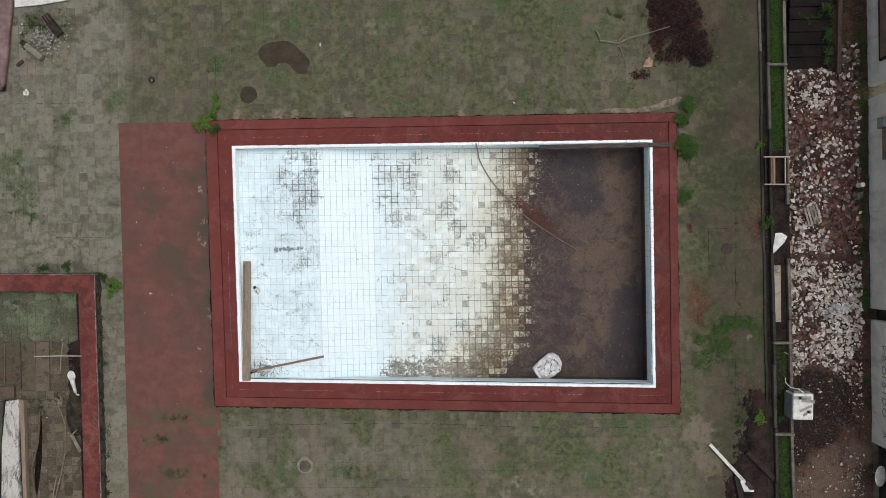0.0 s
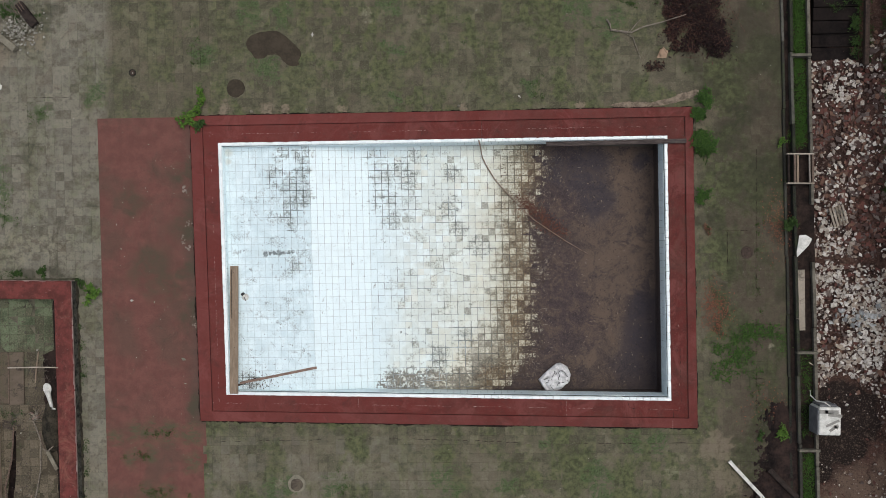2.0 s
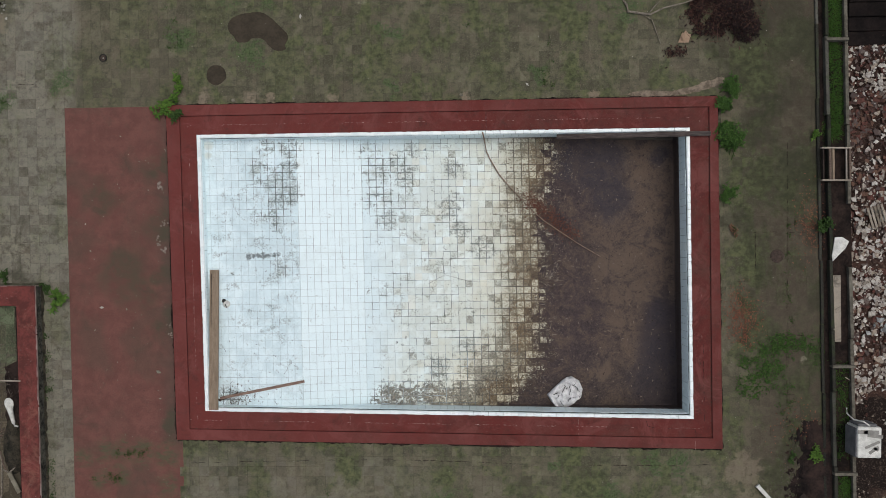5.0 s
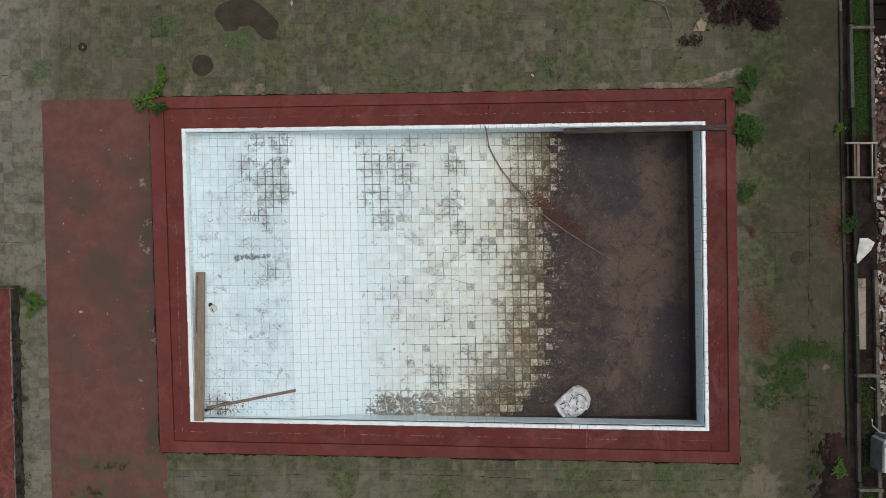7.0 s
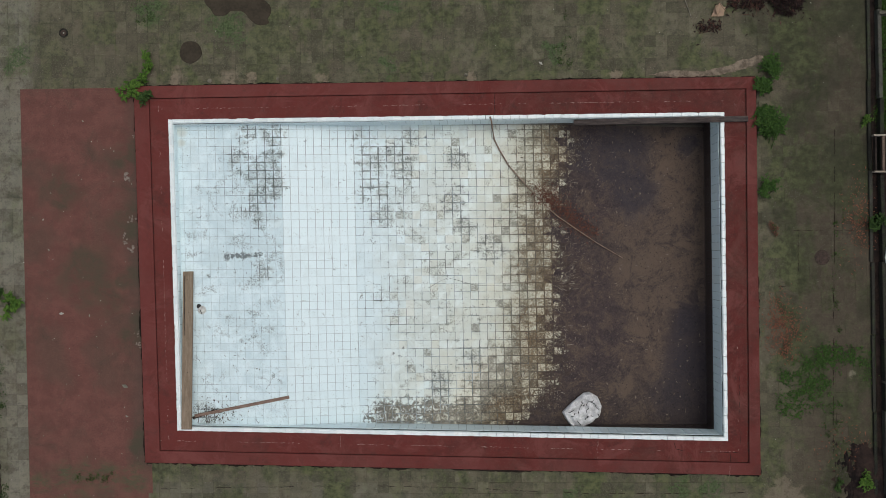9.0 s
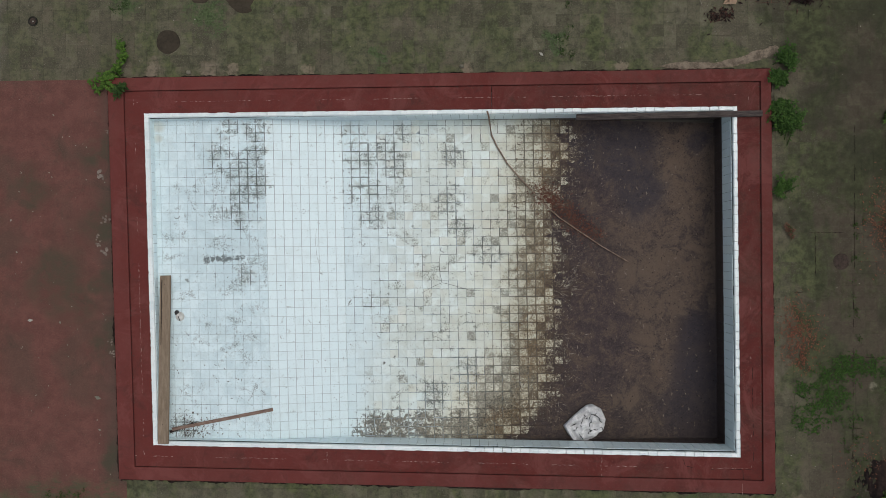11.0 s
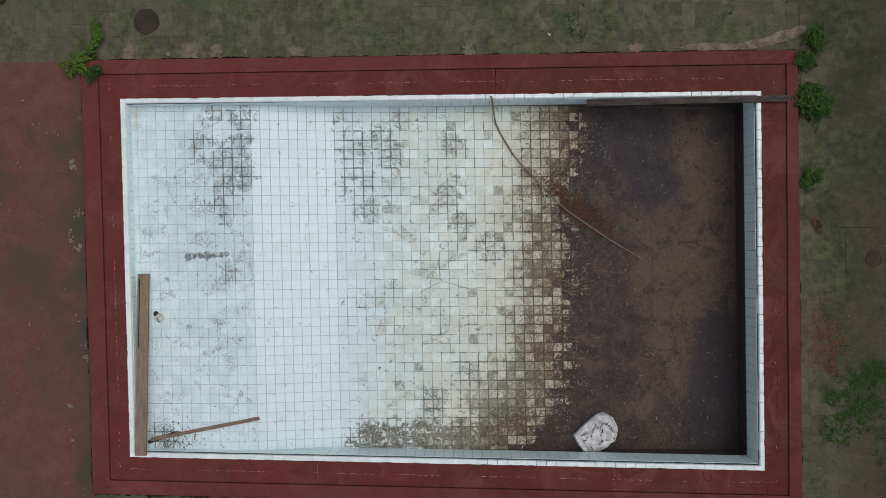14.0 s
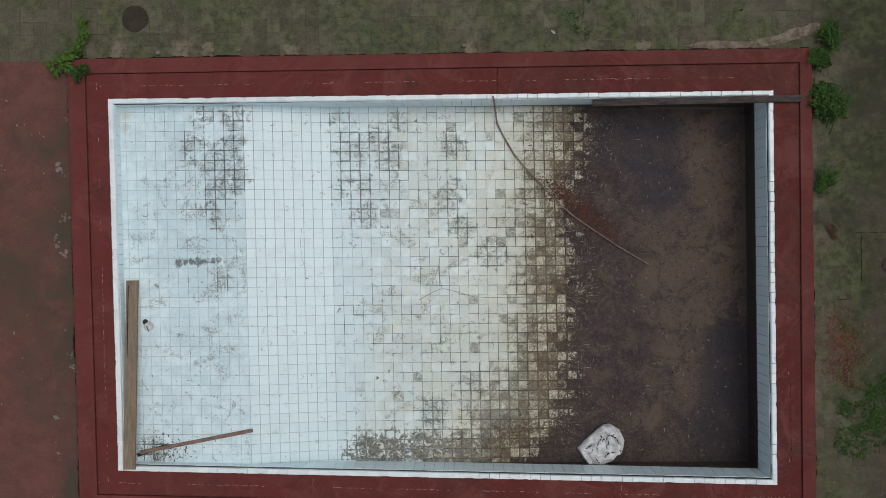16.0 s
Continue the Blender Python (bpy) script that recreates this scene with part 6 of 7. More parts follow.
# ---- marks and small things on the terrace ----
def build_terrace_things():
    rng = random.Random(51)
    bm = bmesh.new()
    shape = [(-4.36, 5.08), (-4.28, 5.27), (-4.1, 5.36), (-3.9, 5.40), (-3.72, 5.41), (-3.55, 5.34), (-3.42, 5.24), (-3.3, 5.12), (-3.16, 4.98), (-3.11, 4.85), (-3.17, 4.73), (-3.16, 4.63), (-3.30, 4.60), (-3.45, 4.66), (-3.56, 4.78), (-3.68, 4.86), (-3.85, 4.87), (-3.95, 4.80), (-4.12, 4.79), (-4.2, 4.88)]
    round_shape = []
    for k in range(len(shape)):
        p0, p1, p2, p3 = (Vector(shape[(k + d) % len(shape)]) for d in (-1, 0, 1, 2))
        for t in (0, 0.25, 0.5, 0.75):
            p = 0.5 * (2 * p1 + (p2 - p0) * t + (2 * p0 - 5 * p1 + 4 * p2 - p3) * t * t + (3 * p1 - p0 - 3 * p2 + p3) * t ** 3)
            round_shape.append((p.x + 0.018 * noise.noise((p.x * 9, p.y * 9, 1)), p.y + 0.018 * noise.noise((p.x * 9, p.y * 9, 5))))
    shape = round_shape
    lo = [bm.verts.new((x, y, 0.003)) for x, y in shape]
    hi = [bm.verts.new((x * 0.985 - 0.056, y * 0.985 + 0.075, 0.009)) for x, y in shape]
    for i in range(len(lo)):
        bm.faces.new((lo[i], lo[(i + 1) % len(lo)], hi[(i + 1) % len(lo)], hi[i]))
    bm.faces.new(hi)
    tagged(part("mud_patch", bm, MUD), "kidney-shaped patch of smooth dark brown mud", "mud patch")
    tagged(part("mud_patch", disc(-4.60, 4.13, 0.003, 0.205, 0.006, 28, 0.02, rng), MUD), "round patch of smooth dark brown mud", "mud patch")
    drain = thing("floor_drain", "small round black drain hole in the paving", "drain")
    bm = bmesh.new()
    tube(bm, [(-6.95, 4.52, 0.0), (-6.95, 4.52, 0.012)], 0.085, 20)
    part("collar", bm, DARK_CONCRETE, drain)
    part("grate", disc(-6.95, 4.52, 0.012, 0.055, 0.006, 16), IRON, drain)
    part("screw", disc(-6.94, 4.515, 0.018, 0.016, 0.006, 10), LITTER, drain)
    cover = thing("drain_cover", "rusty brown round drain cover in the paving", "drain cover")
    part("ring", disc(6.72, 0.30, 0.0, 0.135, 0.010, 24), RUST, cover)
    part("plate", disc(6.72, 0.30, 0.010, 0.102, 0.004, 20), IRON, cover)
    for k in range(5):
        a = k * 1.257
        part("rib", beam((6.72 + 0.03 * math.cos(a), 0.30 + 0.03 * math.sin(a), 0.016), (6.72 + 0.085 * math.cos(a + 0.5), 0.30 + 0.085 * math.sin(a + 0.5), 0.016), 0.022, 0.008, 0.002), RUST, cover)
    hole = thing("inspection_cover", "round concrete inspection cover with a pale worn rim", "drain cover")
    part("rim", disc(-3.32, -4.77, 0.0, 0.20, 0.006, 26, 0.025, rng), WORN_RING, hole)
    part("plate", disc(-3.32, -4.79, 0.006, 0.14, 0.004, 26, 0.03, rng), PLATE, hole)
    v, f = [], []
    for x, y, s in ((-5.78, 1.88, 0.07), (-5.70, 1.10, 0.05), (-5.86, 0.82, 0.04), (-5.82, 0.68, 0.04), (-5.71, 0.56, 0.06), (-5.66, 2.6, 0.03), (-5.6, -1.2, 0.04), (-5.62, -1.0, 0.03)):
        for k in range(7):
            c = Vector((rng.gauss(x, s * 0.6), rng.gauss(y, s * 0.7), 0.004 + 0.0012 * k))
            a0 = rng.random() * 6
            q = [c + Vector((math.cos(a0 + a), math.sin(a0 + a), 0)) * s * rng.uniform(0.25, 0.6) for a in (0, 1.3, 2.6, 3.8, 5.1)]
            n = len(v)
            v.extend(tuple(p) for p in q)
            f.append(tuple(range(n, n + 5)))
    tagged(part("plaster_splashes", (v, f), SPLASH), "pale dried plaster splashes beside the pool kerb", "plaster", kind="stuff")
    # sand swept against the kerb, thickest at its corner
    v, f = [], []
    n, m = 150, 22
    for i in range(n + 1):
        x = 3.7 + 2.03 * i / n
        lift = max(0, (x - 4.6) / 1.1)
        mid = 3.60 + 0.27 * lift ** 1.6
        wide = (0.035 + 0.035 * math.sin(1.3 * x) ** 2 + 0.07 * lift * (1.05 - lift)) * min(1, (x - 3.65) * 2)
        for j in range(m + 1):
            u = 2.2 * j / m - 1.1
            y = mid + u * wide * 1.5
            h = 0.018 * (1 - u * u) - 0.006 + 0.010 * noise.noise((x * 5, y * 9, 2)) + 0.007 * noise.noise((x * 19, y * 19, 5)) - 0.02 * max(0, 4.1 - x) - 0.25 * max(0, x - 5.66)
            v.append((x, y, max(h, -0.012)))
    for i in range(n):
        for j in range(m):
            a = i * (m + 1) + j
            f.append((a, a + m + 1, a + m + 2, a + 1))
    tagged(part("sand_drift", (v, f), SAND, smooth=True), "pale beige sand swept against the pool kerb", "sand", kind="stuff")
    # pale crumbs, pebbles
    v, f = [], []
    spots = [(-2.85, 5.30, 0.11), (1.76, 3.83, 0.09), (-10.05, 4.29, 0.10), (-9.24, 1.08, 0.05), (-4.237, 3.586, 0.07), (0.426, 3.637, 0.06), (-7.02, -0.62, 0.10), (-6.5, -0.66, 0.06), (-5.85, -1.95, 0.13), (-5.82, -2.5, 0.07), (-6.6, 2.9, 0.05), (-7.35, 1.1, 0.05), (-7.25, 0.55, 0.06), (-9.62, -4.88, 0.07), (-9.42, -5.0, 0.07), (-9.55, -5.12, 0.05), (-9.16, -4.45, 0.05), (-9.6, -3.6, 0.05), (-9.2, -1.72, 0.09), (-9.75, -4.4, 0.04)]
    for k in range(420):
        x, y = rng.uniform(-10.6, 7.4), rng.uniform(-5.8, 6.4)
        if not (-5.6 < x < 5.6 and -3.6 < y < 3.5) and not (x < -8.1 and y < 0):
            spots.append((x, y, rng.choice((0.012, 0.014, 0.018, 0.022, 0.03))))
    for k in range(70):
        spots.append((rng.uniform(-7.5, -5.7), rng.uniform(-5, 3.3), rng.choice((0.012, 0.018, 0.028))))
    for x, y, s in spots:
        a = rng.random() * 6.3
        d = Vector((math.cos(a), math.sin(a), 0.15))
        leaf(v, f, Vector((x, y, 0.006)) - d * s / 2, d, Vector((0, 0, 1)), s, s * 0.55, 0.02)
    tagged(part("litter", (v, f), LITTER), "pale paper scraps and plaster crumbs on the terrace", "litter", kind="stuff")
    for k, (x, y, r) in enumerate(((-4.24, 3.60, 0.045), (0.42, 3.64, 0.04), (-3.0, 3.62, 0.03))):
        bm = bmesh.new()
        bmesh.ops.create_icosphere(bm, subdivisions=2, radius=r, matrix=Matrix.Translation((x, y, r * 0.75)) @ Matrix.Diagonal((1, 0.85, 0.8, 1)))
        for p in bm.verts:
            p.co += p.co.normalized() * 0.006 * noise.noise(p.co * 30)
        tagged(part("pebble", bm, WORN_RING, smooth=True), "small round grey pebble beside the kerb", "pebble", "pebbles by the kerb")


# ---- the walled corner with boards ----
def build_corner():
    rng = random.Random(61)
    wall = thing("low_wall", "low wall with peeling red painted top and white edge", "low wall", kind="structure")
    bm = bmesh.new()
    pts = [(-12.5, -0.09), (-8.27, -0.16), (-8.13, -6.8), (-8.53, -6.8), (-8.66, -0.56), (-12.5, -0.49)]
    lo = [bm.verts.new((x, y, 0.262)) for x, y in pts]
    hi = [bm.verts.new((x, y, 0.30)) for x, y in pts]
    for i in range(6):
        bm.faces.new((lo[i], lo[(i + 1) % 6], hi[(i + 1) % 6], hi[i]))
    bm.faces.new((hi[0], hi[1], hi[4], hi[5]))
    bm.faces.new((hi[1], hi[2], hi[3], hi[4]))
    bmesh.ops.bevel(bm, geom=[e for e in bm.edges if e.verts[0] in hi and e.verts[1] in hi and {e.verts[0], e.verts[1]} != {hi[1], hi[4]}], offset=0.012, segments=2, affect="EDGES")
    cap = part("cap", bm, RED_CHIP, wall, "peeling red painted cap")
    for a, b in (((-12.5, -0.29), (-8.30, -0.355)), ((-8.465, -0.18), (-8.33, -6.8))):
        part("masonry", beam((*a, 0.11), (*b, 0.11), 0.365 if a[0] < -10 else 0.36, 0.30, 0.01), WALL_FOOT, wall, "blackened plaster base")
    v, f = [], []
    for a, b in (((-12.5, -0.082), (-8.262, -0.152)), ((-8.262, -0.152), (-8.122, -6.8))):
        a, b = Vector(a), Vector(b)
        n = int((b - a).length / 0.09)
        for k in range(n):
            if rng.random() < 0.03:
                continue
            p, q = a.lerp(b, k / n), a.lerp(b, (k + rng.uniform(1.0, 2.0)) / n)
            d = (q - p).normalized()
            o = Vector((-d.y, d.x))
            w = 0.003 + 0.02 * rng.random() ** 2.5
            slab(v, f, [(p.x - o.x * w, p.y - o.y * w, 0.303), (q.x - o.x * w, q.y - o.y * w, 0.303), (q.x + o.x * 0.004, q.y + o.y * 0.004, 0.303), (p.x + o.x * 0.004, p.y + o.y * 0.004, 0.303)], 0.03, 0.001)
    tagged(part("bare_plaster_edge", (v, f), CHIP, cap), kind="stuff")
    yard = thing("walled_floor", "green stained tiled floor inside the low wall", "floor", kind="structure")
    v, f = [], []
    slab(unit_v := [], unit_f := [], [(-0.0975, -0.0975, 0), (0.0975, -0.0975, 0), (0.0975, 0.0975, 0), (-0.0975, 0.0975, 0)], 0.03, 0.004)
    unit = bpy.data.meshes.new("yard_tile")
    unit.from_pydata(unit_v, [], unit_f)
    unit.materials.append(YARD_TILE)
    for i in range(12):
        for j in range(32):
            y = -0.66 - 0.2 * j
            t = new("yard_tile", unit)
            t.matrix_world = pose(-8.77 - 0.2 * i + lean(y) - 0.07, y, 0.0 + rng.uniform(-0.006, 0.005), rng.uniform(-2, 2), rng.uniform(-2, 2), rng.uniform(-1.5, 1.5))
            t.parent = yard
            if i >= 9 and j > 14:
                bpy.data.objects.remove(t)
    # the low wall's shade on its outer side, modelled as a dark strip
    v, f = [], []
    n = 150
    for j in range(n + 1):
        y = -0.10 - 6.6 * j / n
        x = -8.285 - 0.0205 * (y + 0.16)
        w = max(0.012, 0.04 + 0.04 * noise.noise((y * 3, 1, 7)) + 0.045 * noise.noise((y * 13, 2, 3)))
        v.extend([(x - 0.02, y, 0.05), (x + w * 0.5, y, 0.022), (x + w, y, 0.003)])
    for j in range(n):
        for i in range(2):
            a = 3 * j + i
            f.append((a, a + 3, a + 4, a + 1))
    tagged(part("wall_edge_shade", (v, f), HEAP, smooth=True), "dark strip standing for shade along the low wall's outer foot", "soil", kind="stuff")
    blades("wall_edge_weeds", "low dark weeds along the foot of the low wall", [(-8.20, -1.2, 0.05, 0.8, 0.0, 90), (-8.16, -2.3, 0.05, 0.3, 0.0, 110), (-8.13, -4.2, 0.06, 0.5, 0.0, 170), (-8.12, -5.3, 0.06, 0.6, 0.0, 160)], 73, 0.05, 0.014, LEAF_DARK)
    # mud washed over the near tiles
    v, f = [], []
    n = 60
    for i in range(n + 1):
        for j in range(n + 1):
            x, y = -9.95 + 1.27 * i / n, -6.6 + 3.6 * j / n
            h = -0.004 + 0.011 * noise.noise((x * 2.2, y * 1.6, 3)) + 0.006 * noise.noise((x * 8, y * 8, 4)) + 0.012 * (x > -8.95) * (x + 8.95) / 0.27
            v.append((x, y, h))
    for i in range(n):
        for j in range(n):
            a = i * (n + 1) + j
            f.append((a, a + n + 1, a + n + 2, a + 1))
    tagged(part("mud", (v, f), FLOOR_MUD, smooth=True), "dried brown mud washed over the tiled floor", "mud", kind="stuff")
    # boards side by side, each with a thin batten along its edge
    for x0, x1, y1, hot in ((-11.40, -11.02, -2.78, 0), (-11.02, -10.60, -2.78, 0), (-10.60, -10.21, -2.80, 0), (-10.21, -9.85, -2.92, 0), (-9.85, -9.49, -2.95, 1)):
        y0 = -1.76 + rng.uniform(-0.01, 0.01)
        bm = boxed(pose((x0 + x1) / 2, (y0 + y1) / 2, 0.012 + 0.012 * rng.random(), 0, rng.uniform(-1.5, 1.5), rng.uniform(-0.5, 0.5)), x1 - x0 - 0.015, y0 - y1, 0.026, 0.004)
        tagged(part("board", bm, BOARD), "wide muddy brown board on the tiled floor", "board", "boards side by side")
        bm = beam((x0 + 0.01, y0 - 0.02, 0.058), (x0 + 0.01, y1 + 0.02, 0.056), 0.022, 0.03, 0.003)
        tagged(part("batten", bm, OLD_WOOD if hot else BOARD), "thin brown batten between muddy boards" if hot else "thin muddy batten between boards", "batten", "battens between the boards")
    tagged(part("crossbar", beam((-11.3, -2.99, 0.09), (-10.33, -2.97, 0.09), 0.29, 0.06, 0.008), BOARD), "thick muddy board lying across the others", "board")
    slabs = thing("stone_slab", "long white slab with dark veins and dirt", "slab")
    bm = bmesh.new()
    outline = [(-10.50, -3.17), (-10.16, -3.13), (-10.20, -4.3), (-10.14, -6.0), (-10.64, -6.0), (-10.60, -4.2)]
    lo = [bm.verts.new((x, y, 0.12)) for x, y in outline]
    hi = [bm.verts.new((x, y, 0.20)) for x, y in outline]
    bm.faces.new(hi)
    bm.faces.new(lo[::-1])
    for i in range(6):
        bm.faces.new((lo[i], lo[(i + 1) % 6], hi[(i + 1) % 6], hi[i]))
    bmesh.ops.bevel(bm, geom=bm.edges[:], offset=0.01, segments=2, affect="EDGES")
    part("face", bm, MARBLE, slabs)
    part("edge_board", beam((-10.13, -3.15, 0.09), (-10.06, -6.0, 0.09), 0.10, 0.15, 0.008), WOOD, slabs, "brown wooden edge")
    part("edge_board", beam((-10.58, -3.17, 0.12), (-10.78, -6.0, 0.12), 0.08, 0.20, 0.008), STAINED_SIDE, slabs, "blackened long edge")
    tagged(part("rod", tube(bmesh.new(), [(-9.84, -2.11, 0.09), (-9.2, -2.09, 0.17), (-8.58, -2.08, 0.315)], 0.015, 7), PALE_WOOD), "thin pale rod leaning on the low wall", "rod")
    scoop = thing("plastic_scoop", "white plastic scoop with a long handle", "scoop")
    bm = bmesh.new()
    bmesh.ops.create_icosphere(bm, subdivisions=3, radius=0.1, matrix=pose(-8.94, -2.58, 0.09, 0, 0, 14) @ Matrix.Diagonal((0.98, 1.25, 0.26, 1)))
    part("bowl", bm, WHITE_PAINT, scoop, smooth=True)
    part("handle", tube(bmesh.new(), [(-8.935, -2.64, 0.085), (-8.91, -2.74, 0.085), (-8.875, -2.88, 0.08), (-8.845, -2.98, 0.085), (-8.825, -3.03, 0.09), (-8.75, -3.045, 0.10)], [0.07, 0.052, 0.042, 0.036, 0.024, 0.016], 10), WHITE_PAINT, scoop, smooth=True)
    # black strip along the inner foot of the wall
    v, f = [], []
    n = 50
    for j in range(n + 1):
        y = -0.6 - 5.6 * j / n
        w = 0.10 + 0.05 * noise.noise((y * 3, 1, 1)) + (0.26 if -3.15 < y < -1.75 else 0.0) + 0.04 * noise.noise((y * 11, 2, 5))
        x = -8.63 - 0.02 * y - 0.13
        v.extend([(x + 0.12, y, 0.07), (x - w * 0.5, y, 0.04), (x - w, y, -0.006)])
    for j in range(n):
        for i in range(2):
            a = 3 * j + i
            f.append((a, a + 1, a + 4, a + 3))
    tagged(part("wall_foot_strip", (v, f), SOIL, smooth=True), "raised black strip along the inner foot of the low wall", "soil", kind="stuff")
    # heap of soil with twigs beside the wall
    v, f = [], []
    n = 26
    for i in range(n + 1):
        for j in range(n + 1):
            x, y = -9.25 + 0.62 * i / n, -4.35 + 1.5 * j / n
            r = ((x + 8.88) / 0.24) ** 2 + ((y + 3.45) / 0.62) ** 2
            v.append((x, y, max(-0.03, 0.16 * (1 - r)) + 0.03 * noise.noise((x * 9, y * 9, 2)) - 0.004))
    for i in range(n):
        for j in range(n):
            a = i * (n + 1) + j
            f.append((a, a + n + 1, a + n + 2, a + 1))
    tagged(part("soil_heap", (v, f), HEAP, smooth=True), "heap of dark soil against the low wall", "soil", kind="stuff")
    for k, (pts, r, m, lab) in enumerate((
            ([(-9.74, -3.45, 0.05), (-9.79, -4.2, 0.06), (-9.95, -4.83, 0.05), (-9.91, -5.26, 0.05), (-9.84, -5.6, 0.04)], 0.02, OLD_WOOD, "crooked brown stick on the tiled floor"),
            ([(-9.3, -3.2, 0.10), (-9.1, -3.75, 0.09), (-9.13, -4.42, 0.05), (-9.24, -4.97, 0.04), (-9.42, -5.65, 0.04)], 0.015, BARK, "thin bent twig on the tiled floor"),
            ([(-9.12, -3.55, 0.10), (-9.07, -3.8, 0.10), (-8.97, -4.0, 0.11)], 0.013, OLD_WOOD, "thin pale twig leaning on the soil heap"),
            ([(-9.05, -3.93, 0.12), (-8.92, -3.98, 0.15), (-8.76, -3.86, 0.20)], 0.016, BARK, "dark forked twig beside the low wall"),
            ([(-9.15, -1.75, 0.05), (-9.2, -2.1, 0.06), (-9.22, -2.45, 0.07)], 0.015, WOOD, "thin twig across the boards"),
            ([(-9.35, -5.0, 0.03), (-9.42, -5.35, 0.04), (-9.5, -5.9, 0.03)], 0.014, WOOD, "thin twig on the tiled floor"))):
        tagged(part("stick", tube(bmesh.new(), pts, r, 6), m), lab, "stick", "sticks inside the low wall")
    tagged(part("board", beam((-8.95, -3.98, 0.10), (-8.72, -4.40, 0.12), 0.085, 0.03, 0.006), WORN_RING), "short pale grey board beside the low wall", "board")
    # an uprooted clump of reddish roots
    root = thing("root_tangle", "tangle of reddish brown dry roots on soil", "roots")
    for k in range(11):
        a = 0.5 + k * 0.55 + rng.uniform(-0.3, 0.3)
        l = rng.uniform(0.10, 0.24)
        o = Vector((-9.19, -3.20, 0.10))
        pts = [o, o + Vector((0.5 * l * math.cos(a), 0.45 * l * math.sin(a), 0.05)), o + Vector((l * math.cos(a + 0.3), 0.8 * l * math.sin(a + 0.3), -0.03))]
        part("root", tube(bmesh.new(), pts, [0.030, 0.018, 0.006], 6), BARK if k % 3 else STICK_WOOD, root)
    # a dark split sheet beside the crooked stick
    bm = bmesh.new()
    rows = [[bm.verts.new((x + d, y, z)) for d, z in ((-w, 0.012), (0.0, 0.03), (w, 0.012))] for x, y, w in ((-9.73, -3.55, 0.015), (-9.76, -4.1, 0.05), (-9.80, -4.6, 0.075), (-9.84, -5.0, 0.07), (-9.86, -5.45, 0.02))]
    for ra, rb in zip(rows, rows[1:]):
        for i in range(2):
            bm.faces.new((ra[i], ra[i + 1], rb[i + 1], rb[i]))
    bmesh.ops.solidify(bm, geom=bm.faces[:], thickness=0.006)
    tagged(part("dark_sheet", bm, SOIL), "narrow black plastic sheet on the tiled floor", "plastic sheet")
    v, f = [], []
    for k in range(520):
        c = rng.choice(((-9.83, -3.42, 0.14, 0.07), (-9.83, -3.40, 0.12, 0.07), (-9.3, -2.2, 0.10, 0.3), (-9.2, -3.1, 0.1, 0.12), (-9.0, -2.2, 0.12, 0.3), (-9.6, -4.9, 0.3, 0.4), (-8.85, -3.2, 0.12, 0.3), (-9.6, -1.2, 0.6, 0.4), (-9.3, -5.4, 0.2, 0.3)))
        p = Vector((min(rng.gauss(c[0], c[2]), -8.7), rng.gauss(c[1], c[3]), 0.02 + (0.035 if -3 < c[1] < -1.75 else 0)))
        a = rng.random() * 6.3
        leaf(v, f, p, Vector((math.cos(a), math.sin(a), 0.2)), Vector((0, 0, 1)), rng.uniform(0.03, 0.12), rng.uniform(0.008, 0.03), 0.1)
    tagged(part("leaf_litter", (v, f), CRUMB), "dead leaves and twigs inside the low wall", "leaves", kind="stuff")
    blades("weeds_between_boards", "green weeds growing between the boards", [(-9.98, -3.15, 0.3, 0.12, 0.05, 120), (-10.05, -2.1, 0.12, 0.3, 0.04, 60), (-9.55, -5.2, 0.2, 0.3, 0.0, 60)], 71, 0.06, 0.012, LEAF_DARK)
    # rubbish in the far corner
    pink = thing("pink_sheet", "faded pink plastic sheet at the terrace's edge", "plastic sheet")
    bm = bmesh.new()
    n = 14
    grid = [[bm.verts.new((x, y, 0.04 + 0.10 * (x + 10.1) * -1 + 0.03 * noise.noise((x * 3, y * 3, 1)))) for x in [(-10.27 - 0.13 * (6.6 - y) * 0.75 - 1.4 * i / n) for i in range(n + 1)]] for y in [4.3 + 3.2 * j / n for j in range(n + 1)]]
    for j in range(n):
        for i in range(n):
            bm.faces.new((grid[j][i], grid[j][i + 1], grid[j + 1][i + 1], grid[j + 1][i]))
    bmesh.ops.solidify(bm, geom=bm.faces[:], thickness=0.02)
    part("sheet", bm, PINK, pink, smooth=True)
    bm = bmesh.new()
    outline = [(-10.25, 6.33), (-9.6, 6.38), (-8.8, 6.50), (-8.7, 7.3), (-10.3, 7.3)]
    lo = [bm.verts.new((x, y, 0.03)) for x, y in outline]
    hi = [bm.verts.new((x, y, 0.07)) for x, y in outline]
    bm.faces.new(hi)
    for i in range(5):
        bm.faces.new((lo[i], lo[(i + 1) % 5], hi[(i + 1) % 5], hi[i]))
    tagged(part("white_sheet", bm, WHITE_PAINT), "white rigid sheet lying at the terrace's edge", "sheet")
    block = thing("concrete_block", "broken grey concrete block with dark end", "concrete block")
    part("body", beam((-9.98, 5.40, 0.08), (-9.58, 5.08, 0.08), 0.15, 0.15, 0.02), WORN_RING, block)
    part("dark_end", beam((-10.12, 5.50, 0.05), (-9.98, 5.40, 0.05), 0.12, 0.09, 0.02), DARK_WOOD, block)
    log = thing("slatted_log", "short dark wooden piece with pale splinters", "wood")
    part("body", beam((-9.52, 6.12, 0.07), (-9.14, 5.62, 0.07), 0.2, 0.13, 0.03), DARK_WOOD, log)
